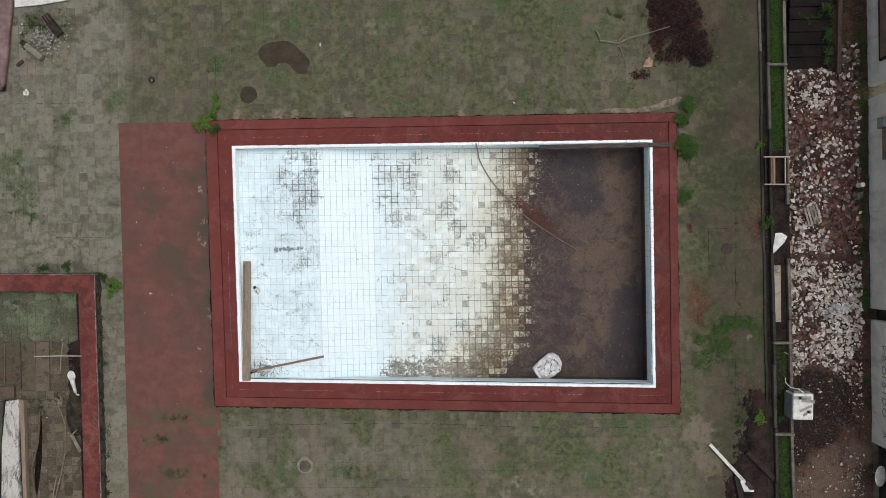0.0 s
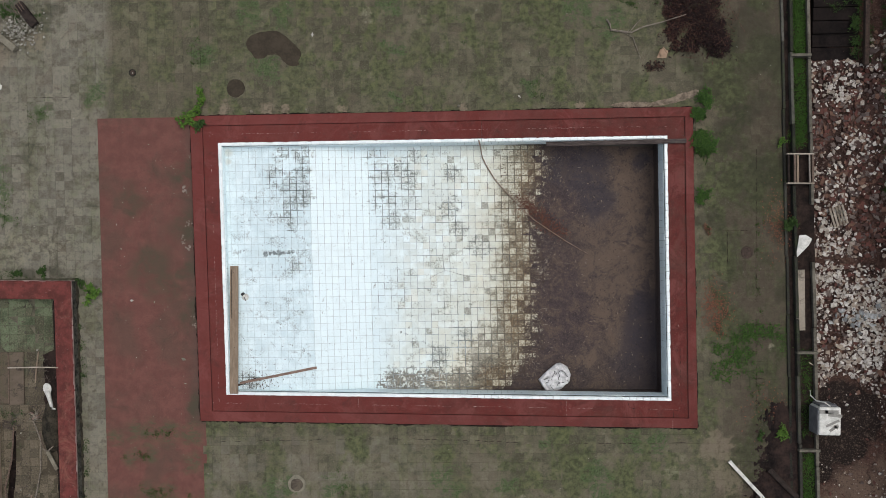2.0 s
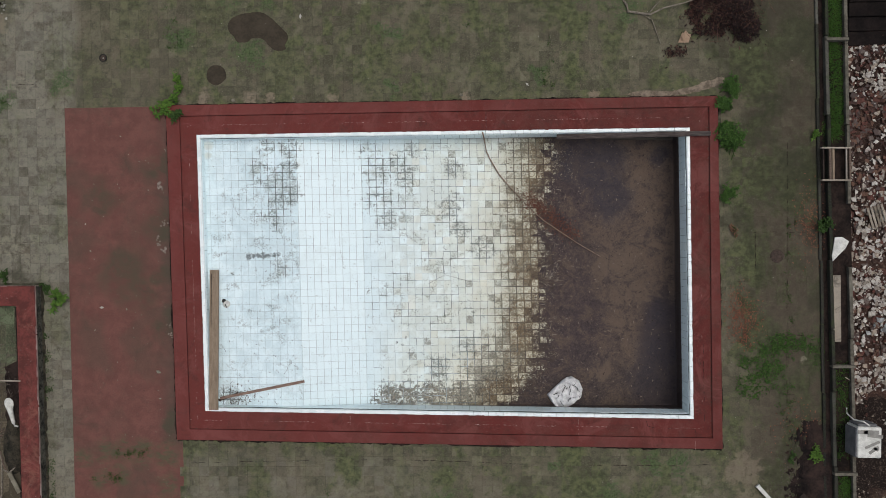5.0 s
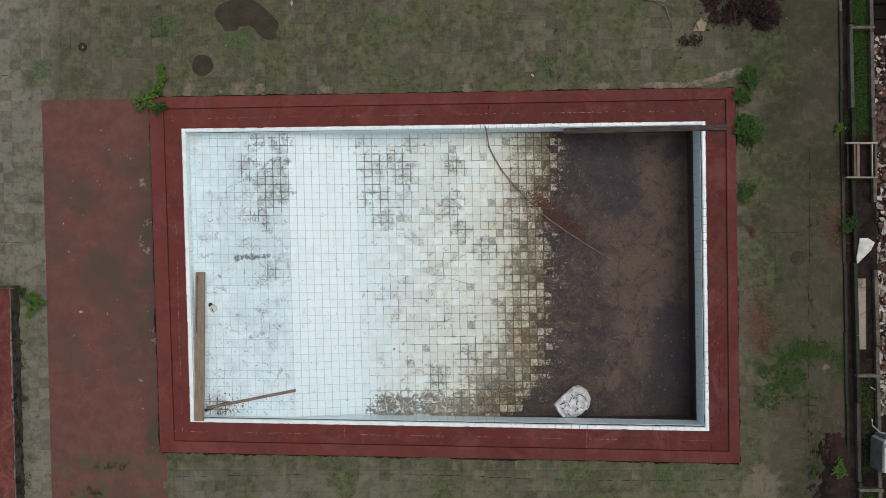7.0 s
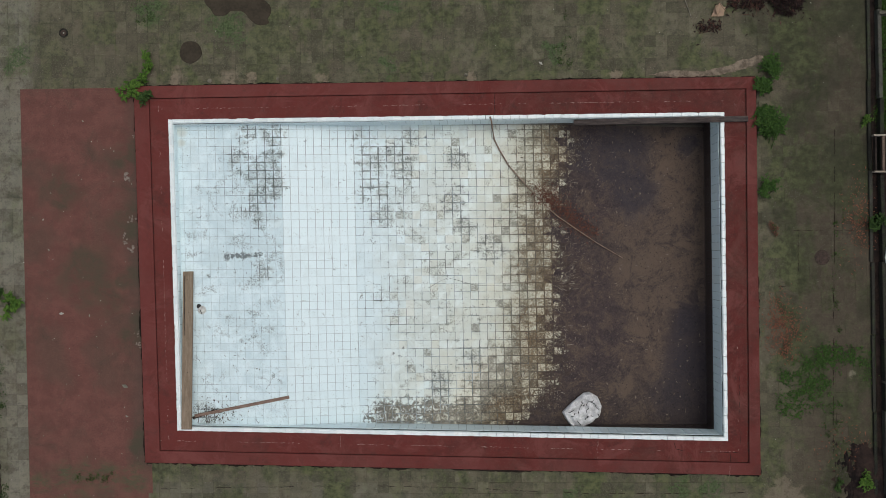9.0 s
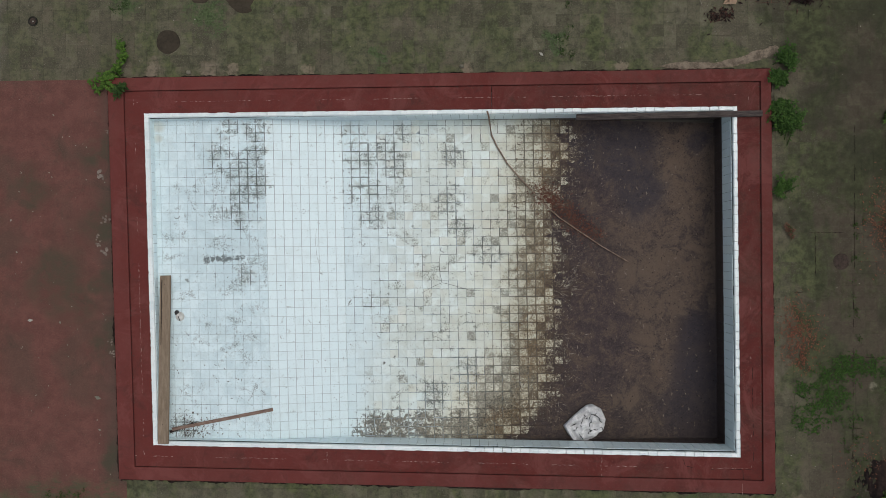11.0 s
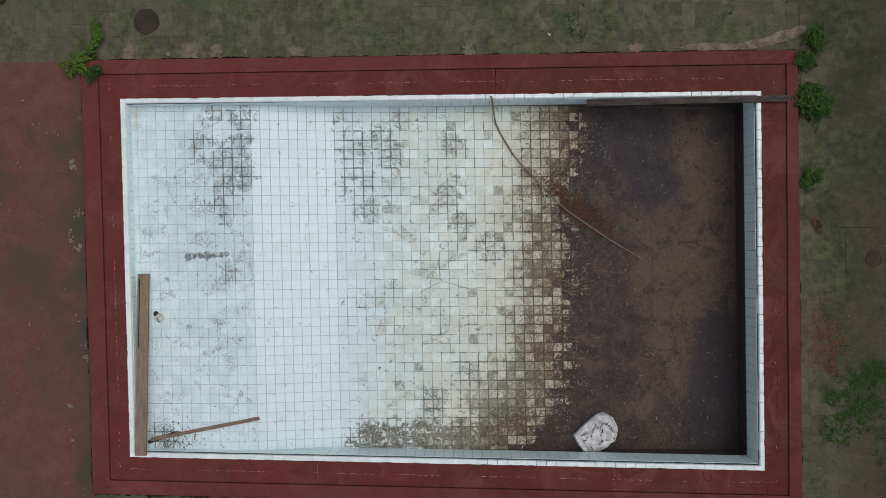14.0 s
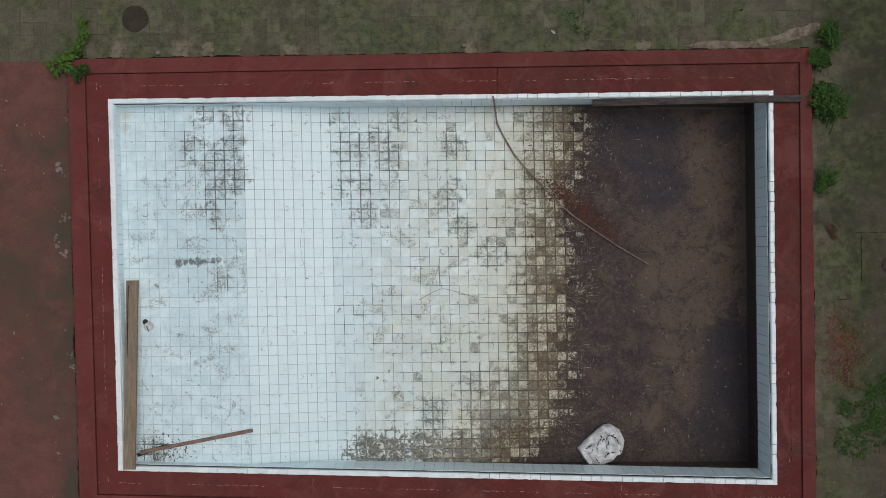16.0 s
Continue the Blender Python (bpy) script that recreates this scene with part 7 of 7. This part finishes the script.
    for k in range(4):
        o = 0.05 * (k - 1.5)
        part("splinter", beam((-9.56 + o, 6.10 + o * 0.8, 0.14), (-9.42 + o, 5.90 + o * 0.8, 0.145), 0.012, 0.012, 0.002), OLD_WOOD, log)
    v, f = [], []
    for k in range(300):
        x, y = rng.gauss(-9.5, 0.25), rng.gauss(5.52, 0.18)
        s = rng.uniform(0.006, 0.032)
        a = rng.random() * 6
        q = [(x + s * math.cos(a + b), y + s * math.sin(a + b), 0.02 + 0.0002 * k + 0.01 * math.sin(a + 2 * b)) for b in (0, 1.5, 3.0, 4.6)]
        slab(v, f, q, 0.03, 0.003)
    tagged(part("plaster_crumbs", (v, f), LITTER), "pale plaster crumbs heaped in the terrace's corner", "rubble", kind="stuff")
    blades("corner_weeds", "sparse dark weeds among the corner rubbish", [(-9.85, 5.95, 0.4, 0.35, 0.0, 260), (-9.3, 5.75, 0.3, 0.3, 0.0, 120), (-10.1, 5.5, 0.15, 0.3, 0.0, 90)], 83, 0.05, 0.016, LEAF_DARK)
    weed(-9.75, 5.9, 0.0, 0.35, 0.06, 56, 81, LEAF_DARK, 0.06, label="sparse dark weed among rubbish")
    scrap = thing("paper_scrap", "small white oval paper scrap on the paving", "litter")
    part("sheet", disc(-10.03, 4.27, 0.004, 0.075, 0.006, 18, 0.12, rng), WHITE_PAINT, scrap)
    part("mark", disc(-10.02, 4.25, 0.010, 0.02, 0.003, 8), GREY_METAL, scrap, "grey printed mark")
    tagged(part("shoe_sole", boxed(pose(-10.17, 4.98, 0.0, 0, 0, 35), 0.2, 0.09, 0.03, 0.012), BLACK), "small dark worn sole lying on the terrace", "sole")


# ---- planters, rubble yard and the wall behind ----
def px(y, x0=7.70):
    return x0 + (4.6 - y) * 0.0085


def build_planters():
    rng = random.Random(91)
    v, f = [], []
    for k in range(40):
        y = 7.5 - 0.37 * k
        for x in (px(y) - 0.12, px(y) + 0.10, px(y) + 0.30, px(y) + 0.45):
            v.append((x, y, 0.02 + 0.02 * noise.noise((x * 4, y * 4, 0))))
    for k in range(39):
        for i in range(3):
            a = 4 * k + i
            f.append((a, a + 1, a + 5, a + 4))
    tagged(part("planter_soil", (v, f), SOIL), "dark damp soil in the planter along the terrace", "soil", kind="stuff")
    for name, dx, w, h, mat, lab in (("planter_wall", 0.0, 0.07, 0.14, BLOTCHED, "blackened low concrete planter wall"), ("planter_wall", 0.385, 0.07, 0.12, CONCRETE, "weathered low concrete planter wall"), ("planter_kerb", -0.16, 0.06, 0.05, BLOTCHED, "blackened concrete edge of the terrace")):
        wall = thing(name, lab, "planter wall", kind="structure")
        y = 7.4
        while y > -7:
            l = rng.uniform(1.0, 1.7)
            y2 = max(-7, y - l)
            if not (name == "planter_wall" and dx > 0 and 0.4 < (y + y2) / 2 < 1.6):
                part("segment", beam((px(y) + dx + rng.uniform(-0.012, 0.012), y - 0.006, h / 2 - 0.13), (px(y2) + dx + rng.uniform(-0.012, 0.012), y2 + 0.006, h / 2 - 0.13 + rng.uniform(-0.01, 0.01)), w, h + 0.26, 0.012), mat, wall)
            y = y2
    for y in (4.60, -1.90, -4.03):
        tagged(part("planter_divider", beam((px(y) - 0.03, y, 0.06), (px(y) + 0.42, y - 0.005, 0.06), 0.06, 0.24, 0.012), CONCRETE), "short concrete divider across the planter", "planter wall", "planter dividers", "structure")
    blades("planter_grass", "dense short green grass filling the planter", [
        (px(5.7) + 0.20, 5.7, 0.13, 1.05, 0.0, 3600), (px(3.6) + 0.19, 3.6, 0.12, 0.95, 0.0, 2400), (px(-5.4) + 0.2, -5.4, 0.12, 1.3, 0.0, 2600), (px(-2.8) + 0.2, -2.8, 0.12, 0.95, 0.0, 700), (px(2.8) + 0.1, 2.8, 0.2, 0.3, 0.02, 160)], 95, 0.10, 0.015, LUSH, tuft=3)
    crate = thing("wooden_crate", "open weathered wooden frame standing on the planter", "crate")
    z = 0.16
    for a, b, w, h, m in (((7.55, 2.44), (8.13, 2.43), 0.03, 0.10, STAINED_BOARD), ((7.55, 1.80), (8.13, 1.79), 0.03, 0.10, STAINED_BOARD), ((7.58, 2.42), (7.58, 1.81), 0.025, 0.09, DARK_WOOD), ((8.10, 2.42), (8.10, 1.81), 0.04, 0.09, OLD_WOOD), ((8.04, 2.42), (8.04, 1.81), 0.02, 0.05, PALE_WOOD), ((7.72, 2.42), (7.72, 1.81), 0.045, 0.06, OLD_WOOD), ((7.78, 2.42), (7.78, 1.81), 0.045, 0.06, WOOD)):
        part("rail", beam((*a, z), (*b, z), w, h, 0.004), m, crate)
    bm = beam((7.835, -0.09, 0.09), (7.845, -1.42, 0.06), 0.19, 0.03, 0.005)
    tagged(part("pale_board", bm, STAINED_BOARD), "pale stained board lying in the planter", "board")
    bm = bmesh.new()
    o = [(7.80, 0.66), (7.93, 0.67), (8.06, 0.58), (7.99, 0.44), (7.75, 0.19), (7.74, 0.30)]
    lo = [bm.verts.new((x, y, 0.14 + 0.1 * (x - 7.7))) for x, y in o]
    hi = [bm.verts.new((x, y, 0.165 + 0.1 * (x - 7.7))) for x, y in o]
    bm.faces.new(hi)
    bm.faces.new(lo[::-1])
    for i in range(6):
        bm.faces.new((lo[i], lo[(i + 1) % 6], hi[(i + 1) % 6], hi[i]))
    tagged(part("white_shard", bm, WHITE_PAINT), "broken white sheet resting on the planter wall", "sheet")
    # dark soil and rotten wood at the near end of the terrace
    v, f = [], []
    n = 110
    for i in range(n + 1):
        for j in range(n + 1):
            x, y = 6.55 + 1.25 * i / n, -6.8 + 4.0 * j / n
            left = 7.12 - 0.18 * max(0, -y - 3.3) + 0.22 * noise.noise((y * 2, 1, 4)) + (0.35 if y < -4.75 else 0) * -0.3
            left += 0.28 * noise.noise((x * 5, y * 5, 3)) + 0.22 * noise.noise((x * 15, y * 15, 8)) + 0.16 * noise.noise((x * 40, y * 40, 6))
            top = -3.0 + 0.3 * noise.noise((x * 4, y * 4, 2)) - y
            h = min(0.05, 0.16 * (x - left), 0.12 * top) + 0.012 * noise.noise((x * 8, y * 8, 1))
            v.append((x, y, max(h, -0.05)))
    for i in range(n):
        for j in range(n):
            a = i * (n + 1) + j
            f.append((a, a + n + 1, a + n + 2, a + 1))
    tagged(part("damp_soil", (v, f), DAMP, smooth=True), "dark damp soil spilled over the terrace's edge", "soil", kind="stuff")
    v, f = [], []
    for k in range(420):
        y = rng.uniform(-6.2, -3.0)
        x = 7.05 - 0.18 * max(0, -y - 3.3) + rng.gauss(0, 0.16)
        if x > 7.6:
            continue
        a = rng.random() * 6.3
        leaf(v, f, Vector((x, y, 0.008)), Vector((math.cos(a), math.sin(a), 0.15)), Vector((0, 0, 1)), rng.uniform(0.015, 0.06), rng.uniform(0.008, 0.03), 0.1)
    tagged(part("soil_crumbs", (v, f), CRUMB), "dark soil crumbs and dead leaves round the spilled soil", "debris", kind="stuff")
    tagged(part("rotten_beam", beam((7.10, -4.45, 0.09), (7.70, -5.06, 0.12), 0.11, 0.10, 0.015), DARK_WOOD), "short rotten dark beam on damp soil", "beam")
    tagged(part("rotten_beam", beam((6.86, -5.0, 0.07), (7.05, -6.0, 0.07), 0.12, 0.1, 0.015), DARK_WOOD), "rotten dark beam half sunk in damp soil", "beam")
    pole = thing("metal_post", "white painted metal post with a broken foot", "post")
    a, b = Vector((6.27, -4.29, 0.05)), Vector((7.02, -5.13, 0.12))
    shaft = part("shaft", beam(a, b, 0.075, 0.045, 0.008), WHITE_PAINT, pole)
    part("cap", beam(a - (b - a) * 0.012, a + (b - a) * 0.012, 0.085, 0.055, 0.006), WHITE_PAINT, pole)
    for t in (0.72, 0.9, 0.95):
        p = a.lerp(b, t)
        part("screw_hole", disc(p.x, p.y, p.z + 0.02, 0.014, 0.006, 10), BLACK, shaft, "dark hole")
    part("bracket", beam((6.98, -5.1, 0.14), (7.08, -5.36, 0.12), 0.12, 0.03, 0.008), WHITE_PAINT, pole)
    part("bracket", beam((7.03, -5.34, 0.12), (7.25, -5.36, 0.11), 0.05, 0.03, 0.008), WHITE_PAINT, pole)
    part("rusty_foot", beam((7.06, -5.14, 0.14), (7.2, -5.30, 0.11), 0.10, 0.05, 0.012), IRON, pole, "rusty brown foot plate")


def build_yard():
    rng = random.Random(101)
    v, f = [], []
    nx, ny = 30, 150
    for i in range(nx + 1):
        for j in range(ny + 1):
            x, y = 8.12 + 2.1 * i / nx, -7.5 + 14.5 * j / ny
            v.append((x, y, -0.36 + 0.04 * noise.noise((x * 1.6, y * 1.6, 0)) + 0.02 * noise.noise((x * 6, y * 6, 0))))
    for i in range(nx):
        for j in range(ny):
            a = i * (ny + 1) + j
            f.append((a, a + ny + 1, a + ny + 2, a + 1))
    tagged(part("yard_soil", (v, f), yard_soil_material(), smooth=True), "reddish brown soil of the rubble yard", "soil", kind="structure")
    for name, label, number, lo, hi, height, tones in (
            ("tile_rubble", "broken terracotta and grey tile backs packed on soil", 2500, 0.03, 0.105, -0.335, SHARD_DARK),
            ("glazed_rubble", "broken white and cream glazed tiles scattered on rubble", 2500, 0.014, 0.078, -0.30, SHARD)):
        v, f = [], []
        shards = 0
        while shards < number:
            x, y = rng.uniform(8.22, 9.98), rng.uniform(-6.0, 5.2)
            keep = (1.0 if y < 0.5 or lo > 0.02 else 0.42 + 0.15 * (y > 3.3)) if y > -2.75 + 0.3 * math.sin(x * 3) else 0.06 + 0.6 * max(0, min(1, (x - 9.3) / 0.6)) ** 2
            if abs(y - 0.09 + 0.05 * (x - 9)) < 0.09:
                keep = 0.1
            if y > 4.55 and x < 9.5:
                keep = 0.0
            patch = 0.5 + 1.1 * noise.noise((x * 1.1, y * 1.1, 7)) + 0.5 * noise.noise((x * 3.1, y * 3.1, 2)) + 0.35 * math.exp(-((y + 0.9) ** 2) / 0.8)
            if lo > 0.02:
                patch = 0.9
            if lo < 0.02 and y > 0.5 and x > 9.25:
                keep *= 0.45
            if rng.random() > keep * patch:
                continue
            shards += 1
            s = (lo + (hi - lo) * rng.random() ** 2.0) * (0.6 if y < -2.9 else 1)
            tilt = Euler((rng.gauss(0, 0.16), rng.gauss(0, 0.16), rng.random() * 6.3)).to_matrix()
            o = Vector((x, y, height + rng.uniform(0, 0.035)))
            angs = sorted(rng.uniform(0, 6.28) for k in range(4))
            if max(b - a for a, b in zip(angs, angs[1:] + [angs[0] + 6.28])) > 2.6:
                angs = [0.2 + rng.random() * 0.5, 1.6, 3.3 + rng.random() * 0.5, 4.9]
            slab(v, f, [o + tilt @ Vector((s * rng.uniform(0.8, 1.35) * math.cos(a), s * rng.uniform(0.4, 1.0) * math.sin(a), 0)) for a in angs], 0.014, 0.002)
        tagged(part(name, (v, f), tones), label, "rubble", kind="stuff")
    v, f = [], []
    for k in range(34):
        o = Vector((min(9.8, rng.gauss(9.22, 0.30)), rng.gauss(-1.17, 0.13), -0.265 + 0.0006 * k))
        s = rng.uniform(0.035, 0.095)
        tilt = Euler((rng.gauss(0, 0.12), rng.gauss(0, 0.12), rng.random() * 6.3)).to_matrix()
        slab(v, f, [o + tilt @ Vector((s * rng.uniform(0.7, 1.2) * math.cos(a), s * rng.uniform(0.5, 0.9) * math.sin(a), 0)) for a in (0.3, 1.7, 3.4, 4.9)], 0.012, 0.002)
    tagged(part("grey_rubble", (v, f), SHARD_GREY), "broken bluish grey tiles heaped on the rubble", "rubble", kind="stuff")
    pallet = thing("small_pallet", "small pale wooden slatted pallet on tile rubble", "pallet")
    m = pose(8.815, 1.09, -0.25, 4, -3, 17)
    for k in range(5):
        part("slat", boxed(m @ pose(-0.14 + 0.07 * k, 0, 0.03), 0.046, 0.44, 0.014, 0.003), STAINED_BOARD, pallet)
    for y in (-0.19, 0.19):
        part("bearer", boxed(m @ pose(0, y, 0), 0.33, 0.05, 0.03, 0.003), OLD_WOOD, pallet)
    machine = thing("old_appliance", "old white metal appliance box with grey side and tape", "appliance")
    m = pose(8.215, -3.30, 0.13, 0, 0, -1.5)
    casing = part("casing", boxed(m, 0.46, 0.60, 0.50, 0.03), WHITE_PAINT, machine)
    part("side_panel", boxed(m @ pose(-0.235, -0.02, 0.0), 0.03, 0.56, 0.46, 0.01), GREY_METAL, machine, "grey metal side panel")
    part("back_cover", boxed(m @ pose(-0.02, 0.325, 0.05), 0.36, 0.05, 0.40, 0.015), GREY_METAL, machine, "grey metal back cover")
    for x, y, a, l, w, mt in ((-0.03, 0.20, 0, 0.40, 0.075, TAPE), (0.10, 0.13, -6, 0.3, 0.07, TAPE), (0.05, -0.04, 25, 0.30, 0.05, TAPE), (0.08, -0.14, 36, 0.22, 0.06, TAPE), (-0.08, 0.13, 88, 0.32, 0.07, WHITE_PAINT), (0.12, -0.12, -30, 0.1, 0.05, TAPE)):
        part("tape", boxed(m @ pose(x, y, 0.499, 0, 0, a), l, w, 0.006, 0.001), mt, casing, "strip of tape")
    part("cable", tube(bmesh.new(), [(8.0, -2.72, 0.14), (7.98, -2.82, 0.2), (8.02, -2.90, 0.4), (8.12, -2.90, 0.6), (8.22, -2.98, 0.645)], 0.014, 7), WHITE_PAINT, machine, "pale bent cable")
    tagged(part("wire", tube(bmesh.new(), [(8.0, -2.12, 0.10), (8.1, -2.18, 0.08), (8.22, -2.12, -0.1), (8.4, -2.13, -0.25)], 0.01, 5), PALE_WOOD), "pale bent wire hanging over the planter wall", "wire")
    # dark steps beyond the rubble
    steps = thing("dark_steps", "flight of dark blackened steps beside the planter", "steps", kind="structure")
    for k in range(8):
        part("step", boxed(pose(8.83, 4.72 + 0.29 * k, -0.40, rng.uniform(-0.6, 0.6)), 1.02, 0.284, 0.06 + 0.035 * k, 0.012), STEP, steps)
    tagged(part("dark_post", beam((9.42, 4.4, -0.15), (9.40, 7.5, 0.1), 0.105, 0.12, 0.02), IRON), "long dark red iron beam beside the steps", "beam")
    weed(9.2, 5.3, -0.2, 0.15, 0.15, 56, 110, LEAF_DARK, 0.08, label="dark weed beside the steps")
    blades("step_weeds", "dark weeds growing along the side of the steps", [(9.24, 5.6, 0.10, 1.0, -0.2, 420), (9.56, 5.7, 0.09, 1.2, -0.3, 300), (8.9, 5.9, 0.3, 0.5, -0.2, 60)], 131, 0.10, 0.018, LEAF_DARK, tuft=6)
    weed(9.15, 6.0, -0.15, 0.15, 0.15, 56, 111, LEAF_DARK, 0.08, label="dark weed beside the steps")
    # wall with dark gaps between its panels
    for y0, y1 in ((8.6, 4.15), (3.85, -1.15), (-1.42, -4.35)):
        wall = thing("wall_east", "grey cement coated boundary wall panel", "wall", kind="structure")
        part("panel", boxed(pose(10.32, (y0 + y1) / 2, -0.45), 0.24, y0 - y1, 1.9 + 0.4 * (y0 > 8), 0.03), GREY_CEMENT, wall)
    # dark box added behind the panels, which fills the gaps between them
    tagged(part("gap_backing", boxed(pose(10.46, -1.9, -0.45), 0.16, 11.4, 2.25, 0.01), DARK_CONCRETE), "dark box behind the gaps of the boundary wall", "wall", kind="structure")
    sign = thing("painted_sign", "dark hand-painted word on the grey cement wall", "sign")
    y = -1.95
    for char in "PROIBIDO A":
        step = {"I": 0.13, " ": 0.30}.get(char, 0.238)
        if char != " ":
            cu = bpy.data.curves.new("letter", "FONT")
            cu.body, cu.size, cu.extrude = char, 0.27, 0.002
            cu.materials.append(LETTER)
            ob = new("letter", cu)
            dep = bpy.context.evaluated_depsgraph_get()
            me = bpy.data.meshes.new_from_object(ob.evaluated_get(dep))
            bpy.data.objects.remove(ob)
            glyph = new("letter", me)
            glyph.matrix_world = Matrix(((0, 0, -1, 10.197), (-1, 0, 0, y), (0, 1, 0, 0.17), (0, 0, 0, 1)))
            glyph.parent = sign
        y -= step
    door = thing("wooden_door", "brown wooden door in a dark frame on the grey wall", "door")
    part("leaf", boxed(pose(10.185, 5.44, 0.32), 0.03, 1.56, 1.2, 0.005), DOOR_WOOD, door)
    part("frame", boxed(pose(10.180, 5.44, 0.275), 0.05, 1.68, 0.045, 0.005), DARK_WOOD, door, "dark sill")
    for y in (4.63, 6.25):
        part("frame", boxed(pose(10.180, y, 0.32), 0.05, 0.06, 1.2, 0.005), DARK_WOOD, door, "dark jamb")
    tagged(part("brown_board", boxed(pose(10.185, 2.68, 0.36), 0.03, 0.74, 0.45, 0.005), DOOR_WOOD), "brown wooden board fixed to the grey wall", "board")
    box_thing = thing("meter_box", "small grey metal box fixed to the cement wall", "box")
    part("body", boxed(pose(10.15, 3.16, 0.27), 0.10, 0.24, 0.34, 0.01), GREY_METAL, box_thing)
    part("lid", boxed(pose(10.097, 3.16, 0.29), 0.01, 0.20, 0.30, 0.003), TAPE, box_thing)
    dish = thing("white_dish", "white oval dish standing against the wall", "dish")
    bm = bmesh.new()
    bmesh.ops.create_uvsphere(bm, u_segments=28, v_segments=10, radius=0.24, matrix=pose(10.22, -5.05, 0.0, 0, 35, 0) @ Matrix.Diagonal((1, 1, 0.12, 1)))
    part("bowl", bm, WHITE_PAINT, dish, smooth=True)
    part("stand", tube(bmesh.new(), [(10.22, -5.05, -0.42), (10.22, -5.05, 0.0)], 0.025, 8), GREY_METAL, dish)
    tagged(part("pipe_stub", tube(bmesh.new(), [(9.92, 1.78, -0.42), (9.92, 1.78, -0.05)], 0.055, 14), GREY_CEMENT), "short pale pipe standing in the rubble", "pipe")
    blades("yard_weeds", "dark weeds along the foot of the wall", [(10.03, 4.6, 0.13, 1.2, -0.34, 900), (10.03, 2.6, 0.13, 1.2, -0.34, 900), (10.05, 0.2, 0.11, 1.4, -0.34, 700), (10.02, -0.9, 0.1, 0.4, -0.34, 160), (10.04, -3.2, 0.08, 0.8, -0.34, 100), (9.98, 1.5, 0.1, 0.25, -0.34, 120)], 120, 0.09, 0.016, LEAF_DARK)


build_ground()
build_red_floor()
build_pool()
build_silt()
build_pool_things()
build_corner()
build_planters()
build_yard()
build_terrace_things()
build_plants()
build_paving()
